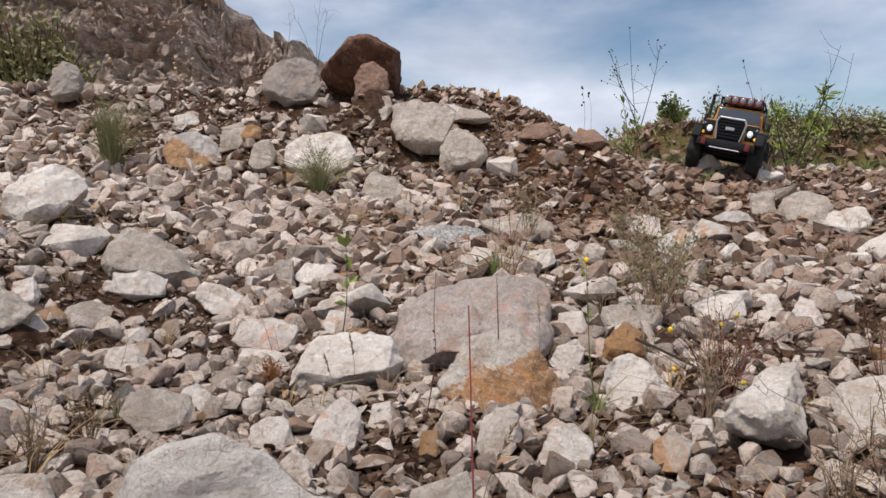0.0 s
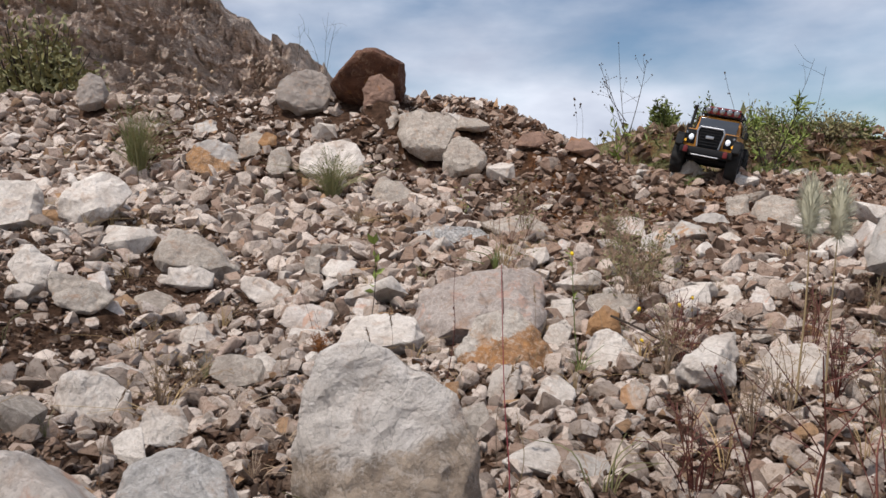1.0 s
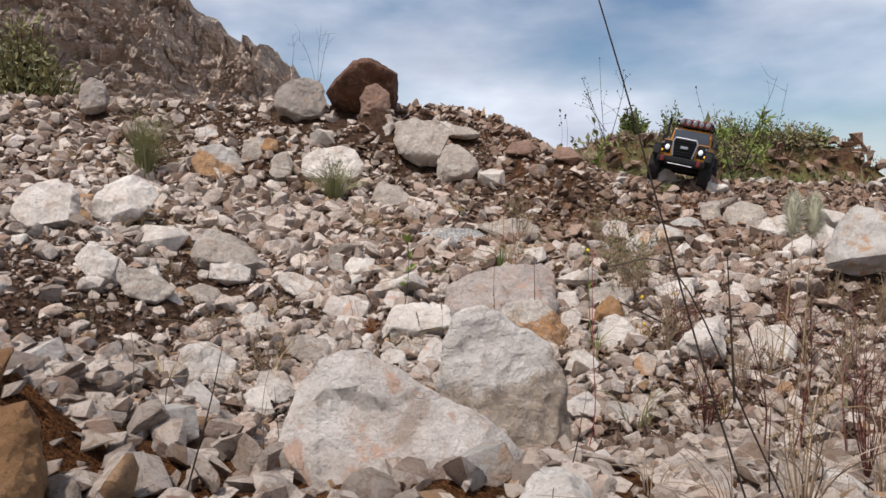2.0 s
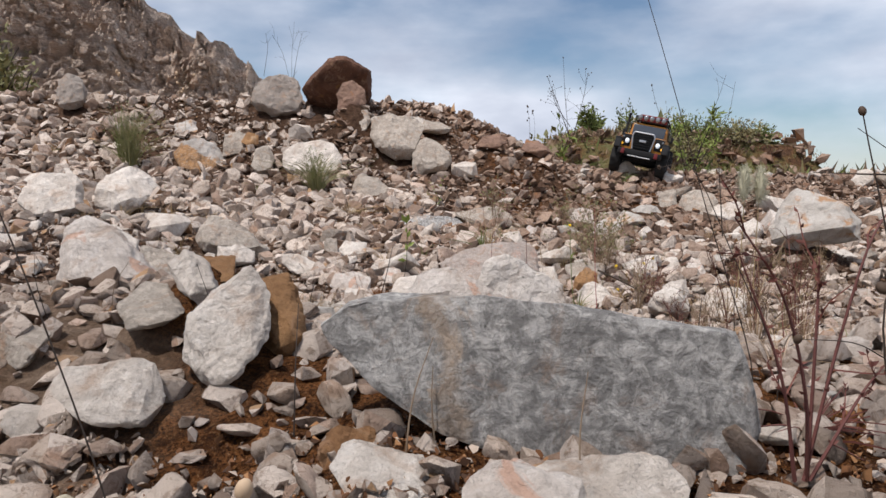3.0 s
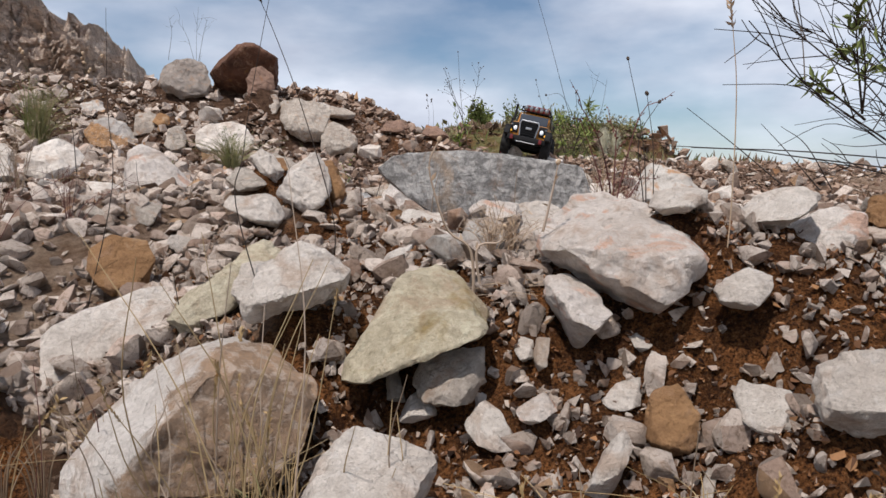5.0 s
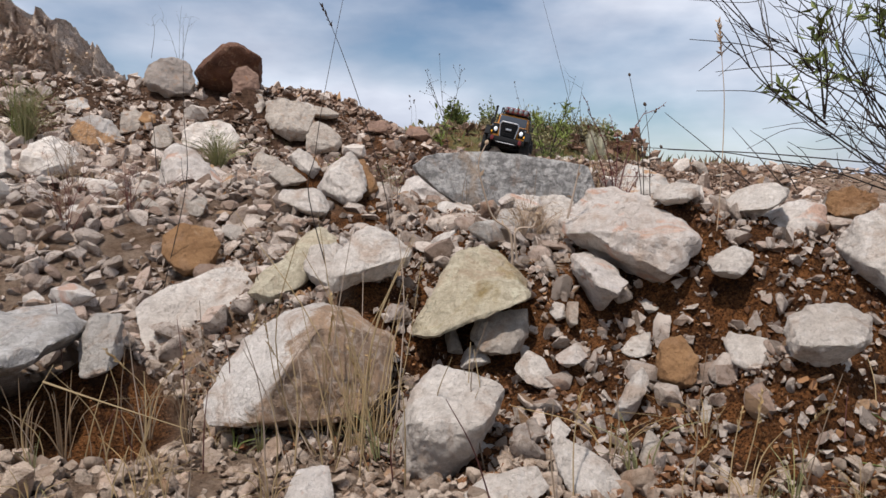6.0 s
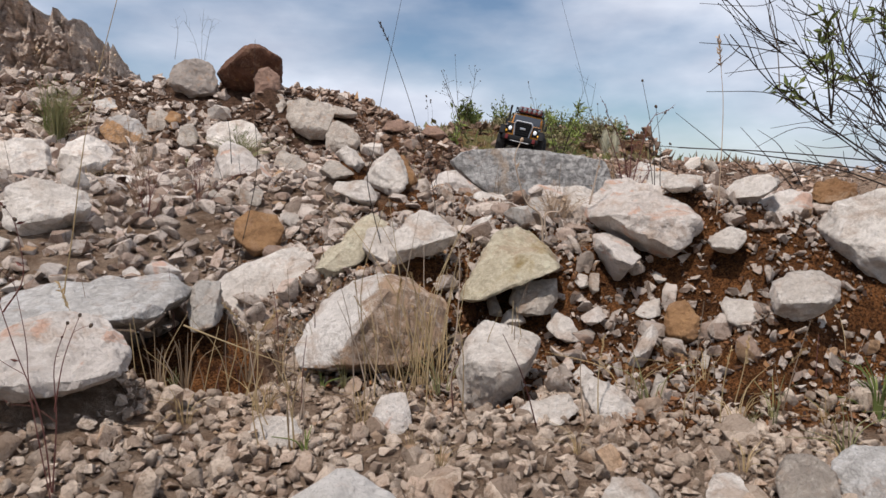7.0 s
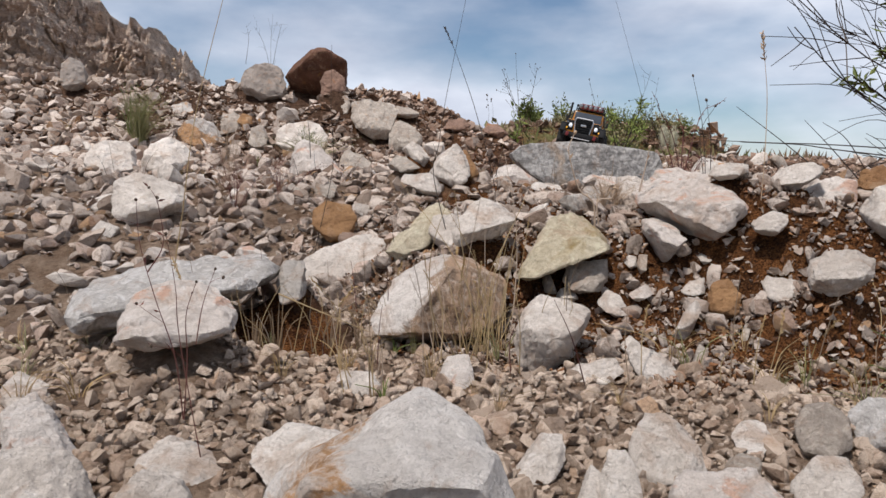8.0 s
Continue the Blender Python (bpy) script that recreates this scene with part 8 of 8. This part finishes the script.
def thin_stalks():
    """Dry stalks along the foot of the bank, on the bank top and on the slope."""
    rng = np.random.default_rng(61)
    for k in range(60):
        x = rng.uniform(-0.52, 0.0)
        y = float(foot_line(x)) + rng.uniform(-0.07, 0.02)
        dry_stalk((x, y, float(ground_z(x, y))), rng.uniform(0.035, 0.085), k % 3 == 0, 1300 + k, mat=(STRAW, WITHERED, DRYRED)[k % 3])
    # straw standing in clumps before the large rock at the bank foot
    for cx, cy, wide, count, tall in ((-0.316, -0.446, 0.020, 14, 0.14), (-0.345, -0.462, 0.02, 8, 0.09), (-0.404, -0.512, 0.012, 9, 0.055), (-0.44, -0.43, 0.03, 10, 0.07), (-0.27, -0.47, 0.03, 6, 0.07)):
        for k in range(count):
            x, y = cx + wide * rng.normal() * 0.6, cy + 0.012 * rng.normal()
            dry_stalk((x, y, float(ground_z(x, y))), tall * rng.uniform(0.6, 1.05), False, 1900 + int(1e4 * abs(cx)) + k, mat=(STRAW, PALE, STRAW)[k % 3])
    for k in range(34):
        x, y = rng.uniform(-0.75, 0.05), rng.uniform(-0.30, 0.1)
        dry_stalk((x, y, float(ground_z(x, y))), rng.uniform(0.03, 0.07), False, 1340 + k, mat=(WITHERED, TWIG)[k % 2])
    for k in range(120):
        y = rng.uniform(0.25, 2.0)
        x = rng.uniform(-1, 1.2) * (0.3 + 0.5 * y)
        dry_stalk((x, y, float(ground_z(x, y))), rng.uniform(0.05, 0.11), k % 4 == 0, 1470 + k, mat=(WITHERED, DRYRED, STRAW, WITHERED)[k % 4])


thin_stalks()


# ---- loose stones ----
def pebble_shapes(count, seed, corners=11, cuts=0, flat=1.0):
    """Angular stones, half a unit to one unit long."""
    rng = np.random.default_rng(seed)
    shapes = []
    for _ in range(count):
        p = rng.uniform(-1, 1, (corners, 3))
        p = p / np.maximum((np.abs(p) ** 3).sum(1)[:, None] ** 0.333, 1e-6) * rng.uniform(0.86, 1.0, (corners, 1))
        p = p * np.array([1.0, rng.uniform(0.55, 0.95), rng.choice([rng.uniform(0.28, 0.45), rng.uniform(0.45, 0.85)]) * flat])
        v, f = hull(p, cuts, 1 if cuts else 0)
        if cuts:
            n = normals_of(v, f)
            v = v + n * (0.05 * fractal(v + seed, 1.6, 3) + 0.02 * fractal(v + seed, 6.0, 2))[:, None]
        shapes.append((v / np.abs(v).max(), f))
    return shapes


def scatter(name, mat, label, spots, sizes, seed, sink=0.25, tilt=25.0, corners=15, cuts=0, share=0.75, kind_count=40, flat=1.0, sharp=32.0):
    """Many small stones as one mesh. spots: x, y rows; sizes: half lengths."""
    keep = clear_of_rocks(spots[:, 0], spots[:, 1], share)
    spots, sizes = spots[keep], sizes[keep]
    rng = np.random.default_rng(seed)
    shapes = pebble_shapes(kind_count, seed, corners, cuts, flat)
    pick = rng.integers(kind_count, size=len(spots))
    ang = np.radians(np.stack([rng.normal(size=len(spots)) * tilt, rng.normal(size=len(spots)) * tilt, rng.uniform(0, 360, len(spots))], 1))
    Z = surface_z(spots[:, 0], spots[:, 1])
    V, F, base = [], [], 0
    for k, (sv, sf) in enumerate(shapes):
        idx = np.nonzero(pick == k)[0]
        if not len(idx):
            continue
        (ca, cb, cc), (sa, sb, sc) = np.cos(ang[idx]).T, np.sin(ang[idx]).T
        x, y, z = sv[:, 0][None], sv[:, 1][None], sv[:, 2][None]
        y, z = ca[:, None] * y - sa[:, None] * z, sa[:, None] * y + ca[:, None] * z
        x, z = cb[:, None] * x + sb[:, None] * z, cb[:, None] * z - sb[:, None] * x
        x, y = cc[:, None] * x - sc[:, None] * y, sc[:, None] * x + cc[:, None] * y
        s = sizes[idx][:, None]
        p = np.stack([x * s + spots[idx, :1], y * s + spots[idx, 1:], (z - z.min(1)[:, None] - 2 * sink) * s + Z[idx][:, None] + 0.001], 2)
        V.append(p.reshape(-1, 3))
        F.append((sf[None] + (base + np.arange(len(idx)) * len(sv))[:, None, None]).reshape(-1, 3))
        base += p.shape[0] * p.shape[1]
    ob = new(name, mesh_of(name, np.concatenate(V), np.concatenate(F), mat, sharp=30.0 if cuts else sharp))
    return tagged(ob, label, "stones", kind="stuff")


def sizes_of(rng, n, lo, hi, power=2.2):
    """Half lengths, many small and few large."""
    return lo + (hi - lo) * rng.uniform(size=n) ** power


def loose_stones():
    rng = np.random.default_rng(11)
    # gravel of the track
    for n, lo, hi, cuts, seed, name in ((800, 0.005, 0.009, 1, 3, "track_gravel"), (11000, 0.0026, 0.0052, 0, 23, "track_gravel"), (20000, 0.0014, 0.0034, 0, 9, "track_grit")):
        x, y = rng.uniform(-0.9, 0.25, n) + 0.1 * rng.normal(size=n), rng.uniform(-0.82, -0.25, n)
        y = np.where(rng.uniform(size=n) < 0.08, -0.8 - rng.exponential(0.15, n), y)
        ok = y < foot_line(x) + 0.03 - 0.045 * ramp(-0.28, -0.2, x)
        spots = np.stack([x, y], 1)[ok]
        scatter(name, GRAVEL, "small pale angular gravel on the track", spots, sizes_of(rng, len(spots), lo, hi, 1.7), seed, cuts=cuts, corners=15 if cuts else 8 if hi < 0.004 else 12, flat=1.3, sharp=58.0)
    # small bits in the bank face
    n = 12000
    x, y = rng.uniform(-0.45, 0.3, n), rng.uniform(-0.6, -0.15, n)
    spots = np.stack([x, y], 1)[(y > foot_line(x) - 0.02) & (y < foot_line(x) + 0.25)]
    scatter("bank_grit", RUBBLE, "tiny limestone bits in the soil bank", spots, sizes_of(rng, len(spots), 0.0013, 0.0050, 2.0), 10, sink=0.1, tilt=40.0, corners=9)
    # bank and its top
    n = 12000
    x, y = rng.uniform(-1.0, 0.55, n) + 0.12 * rng.normal(size=n), rng.uniform(-0.6, 0.2, n)
    ok = (y > foot_line(x) - 0.01) & (((x < -0.25) & (rng.uniform(size=n) < 0.7)) | (y > foot_line(x) + 0.14) | (rng.uniform(size=n) < 0.26))
    spots = np.stack([x, y], 1)[ok]
    size = sizes_of(rng, len(spots), 0.003, 0.0135, 2.4)
    face = (spots[:, 0] > -0.3) & (spots[:, 1] < foot_line(spots[:, 0]) + 0.14)
    thin = ~face | (np.random.default_rng(51).uniform(size=len(spots)) < 0.55)
    spots, size = spots[thin], size[thin]
    for cuts, seed, pick in ((1, 4, size > 0.0085), (0, 14, size <= 0.0085)):
        scatter("bank_rubble", RUBBLE, "pale broken limestone bits bedded in the soil bank", spots[pick], size[pick], seed, cuts=cuts, sink=0.22, share=0.95, corners=14 if cuts else 11)
    n = 430
    x = rng.uniform(-0.33, 0.12, n)
    spots = np.stack([x, foot_line(x) + rng.uniform(0.0, 0.19, n)], 1)
    scatter("bank_rubble", RUBBLE, "pale broken limestone bits bedded in the soil bank", spots, sizes_of(rng, n, 0.003, 0.0095, 2.2), 15, sink=0.25, tilt=45.0, share=0.9, corners=14, cuts=1, kind_count=60)
    n = 1500
    x = rng.uniform(-0.36, 0.2, n)
    spots = np.stack([x, foot_line(x) + rng.uniform(-0.01, 0.2, n)], 1)
    scatter("bank_grit", RUBBLE, "tiny limestone bits in the soil bank", spots, sizes_of(rng, n, 0.0012, 0.0036, 1.8), 16, sink=0.15, tilt=45.0, share=0.9, corners=9)
    # crumbs of soil on the bank face
    n = 20000
    x, y = rng.uniform(-0.4, 0.2, n), rng.uniform(-0.6, -0.2, n)
    ok = (y > foot_line(x) - 0.04)
    spots = np.stack([x, y], 1)[ok]
    scatter("soil_crumbs", CRUMB, "red-brown crumbs of soil on the bank", spots, sizes_of(rng, len(spots), 0.0006, 0.0027, 2.4), 8, sink=0.1, tilt=50.0, corners=7, share=0.6)
    # hollow and slope
    n = 17500
    y = 0.1 + 2.7 * rng.uniform(size=n)
    x = (rng.uniform(-1, 1.35, n) + 0.12 * rng.normal(size=n)) * (0.55 + 0.5 * (y + 0.5))
    redness = ramp(-0.2, 0.2, x + 0.15 * rng.normal(size=n)) * ramp(1.3, 1.7, y)
    red = rng.uniform(size=n) < 0.9 * redness
    spots, size = np.stack([x, y], 1), sizes_of(rng, n, 0.005, 0.032, 3.2)
    size = size * np.clip(0.30 + 0.5 * y, 0.35, 1.0)
    near = ((y < 1.6) & (size > 0.017)) | ((y < 0.9) & (size > 0.013))
    scatter("slope_rubble", RUBBLE, "pale grey and pinkish limestone rubble on the slope", spots[~red & near], size[~red & near], 5, cuts=1, sink=0.2, share=0.95)
    scatter("slope_rubble", RUBBLE, "pale grey and pinkish limestone rubble on the slope", spots[~red & ~near], size[~red & ~near], 12, sink=0.2, share=0.85, corners=11)
    scatter("ruddy_rubble", RUDDY, "reddish-brown small rubble below the crest", spots[red], size[red] * 0.8, 6, corners=11)
    # loose stones in the hollow
    n = 2400
    x, y = rng.uniform(-0.5, 0.75, n), 0.1 + 0.75 * rng.uniform(size=n)
    scatter("slope_rubble", RUBBLE, "pale grey and pinkish limestone rubble on the slope", np.stack([x, y], 1), sizes_of(rng, n, 0.005, 0.015, 2.0), 43, sink=0.2, share=0.95, corners=14, cuts=1, flat=1.2)
    # fine chips in the gaps, their dark colour adding to the shade there
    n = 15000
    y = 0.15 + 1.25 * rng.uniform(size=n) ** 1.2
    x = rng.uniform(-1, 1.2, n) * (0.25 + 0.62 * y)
    scatter("slope_chips", DIRTY_SHADE, "fine dirty limestone chips, darkened for the shade between the rubble", np.stack([x, y], 1), sizes_of(rng, n, 0.0018, 0.0062, 1.8), 48, sink=0.1, corners=7, share=0.9)
    # thick cover of the upper slope and the crest
    n = 9000
    x, y = rng.uniform(-2.2, 0.0, n) + 0.22 * rng.normal(size=n), rng.uniform(1.5, 2.85, n) + 0.12 * rng.normal(size=n)
    size = sizes_of(rng, n, 0.005, 0.036, 2.9)
    size = size * np.where((y > 2.35) & (x > -1.1), 0.6, 1.0)
    half = rng.uniform(size=n) < 0.55
    big = size > 0.026
    for mat, pick, seed in ((RUBBLE, half & ~big, 33), (DIRTY_SHADE, ~half & ~big, 34)):
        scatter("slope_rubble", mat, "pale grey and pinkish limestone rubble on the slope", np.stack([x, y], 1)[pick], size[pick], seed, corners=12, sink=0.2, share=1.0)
    scatter("slope_rubble", RUBBLE, "pale grey and pinkish limestone rubble on the slope", np.stack([x, y], 1)[big], size[big], 35, corners=12, cuts=1, sink=0.2, share=1.0)
    # brown rubble below the crest, down to the truck
    n = 9000
    x, y = rng.uniform(-0.35, 1.75, n), rng.uniform(1.25, 2.75, n) + 0.08 * rng.normal(size=n)
    size = sizes_of(rng, n, 0.006, 0.030, 2.6) * (1 - 0.3 * ramp(0.9, 1.5, x))
    kind = rng.uniform(size=n)
    for mat, name, pick, seed in ((RUDDY, "ruddy_rubble", kind < 0.55, 45), (DIRTY_SHADE, "slope_rubble", (kind >= 0.55) & (kind < 0.82), 46), (RUBBLE, "slope_rubble", kind >= 0.82, 47)):
        label = "reddish-brown small rubble below the crest" if mat == RUDDY else "pale grey and pinkish limestone rubble on the slope"
        scatter(name, mat, label, np.stack([x, y], 1)[pick], size[pick], seed, corners=10, sink=0.2, share=0.95)
    # stones on the earth mound
    n = 2600
    x, y = rng.uniform(0.9, 4.6, n), rng.uniform(3.5, 6.2, n)
    pick = rng.uniform(size=n) < 0.6
    for mat, some, seed in ((RUDDY, pick, 55), (DIRTY_SHADE, ~pick, 56)):
        scatter("mound_stones", mat, "brown stones lying on the earth mound", np.stack([x, y], 1)[some], sizes_of(rng, int(some.sum()), 0.012, 0.07, 2.6), seed, corners=10, sink=0.2)
    # thinner cover all round
    n = 9500
    x, y = 3.0 * rng.normal(size=n), 0.8 + 2.4 * rng.normal(size=n)
    out = ~((np.abs(x) < 0.7 + 0.5 * np.maximum(y, 0)) & (y > -0.8) & (y < 2.7)) & (y < 3.4)
    spots = np.stack([x, y], 1)[out]
    scatter("scattered_stones", RUBBLE, "pale limestone stones strewn over the open ground", spots, sizes_of(rng, len(spots), 0.008, 0.045, 2.6), 37, corners=11)
    # fine chips between them
    n = 26000
    y = 0.1 + 2.0 * rng.uniform(size=n) ** 1.5
    x = (rng.uniform(-1, 1.35, n) + 0.12 * rng.normal(size=n)) * (0.55 + 0.5 * (y + 0.5))
    spots = np.stack([x, y], 1)
    size = sizes_of(rng, n, 0.0028, 0.0085, 1.5)
    red = rng.uniform(size=n) < 0.85 * ramp(-0.2, 0.2, x + 0.1 * rng.normal(size=n)) * ramp(1.3, 1.7, y)
    scatter("slope_chips", DIRTY_SHADE, "fine dirty limestone chips, darkened for the shade between the rubble", spots[~red], size[~red], 7, corners=7)
    scatter("ruddy_rubble", RUDDY, "reddish-brown small rubble below the crest", spots[red], size[red] * 1.3, 17, corners=10)


def single_stones():
    """Larger loose stones, each a thing of its own, clear of the placed rocks."""
    rng = np.random.default_rng(21)
    shapes = pebble_shapes(16, 77, 13, 2)
    taken = [(o.location.x, o.location.y, max(o.dimensions) / 2) for o in scene.objects if o.get("category") == "rock"]
    mats = (WHITE, WHITE, WHITE, PINK, TAN, STAINED, WHITE)
    names = {WHITE: "white broken limestone stone lying in the rubble", PINK: "pinkish broken limestone stone lying in the rubble",
             TAN: "tan broken limestone stone lying in the rubble", STAINED: "rust-stained limestone stone lying in the rubble"}
    meshes = {}
    made = 0
    while made < 290:
        if made % 3 == 0:
            x, y, s = rng.uniform(-0.95, 0.35), rng.uniform(-0.36, 0.15), 0.007 + 0.013 * rng.uniform() ** 1.5
            if y < foot_line(x) + 0.1:
                continue
        else:
            y = rng.uniform(0.25, 2.6)
            x, s = rng.uniform(-1, 1.35) * (0.4 + 0.55 * y), (0.014 + 0.046 * rng.uniform() ** 1.8) * (0.55 if y < 0.9 else 1.0)
        if any((x - a) ** 2 + (y - b) ** 2 < (0.8 * c + s * 0.6) ** 2 for a, b, c in taken):
            continue
        taken.append((x, y, s))
        m, k = mats[int(rng.integers(len(mats)))], int(rng.integers(16))
        if (m.name, k) not in meshes:
            meshes[m.name, k] = mesh_of("stone", shapes[k][0], shapes[k][1], m, sharp=24.0)
        # grain at real size: the mesh is made at unit size and scaled here
        ob = new("stone", meshes[m.name, k].copy())
        ob.data.transform(Matrix.Diagonal((s, s, s, 1)))
        ob.matrix_world = pose(x, y, float(surface_z([x], [y])[0]) + 0.30 * s, rng.normal() * 22, rng.normal() * 22, rng.uniform(0, 360))
        tagged(ob, names[m], "stone", "loose stones")
        made += 1


single_stones()
loose_stones()
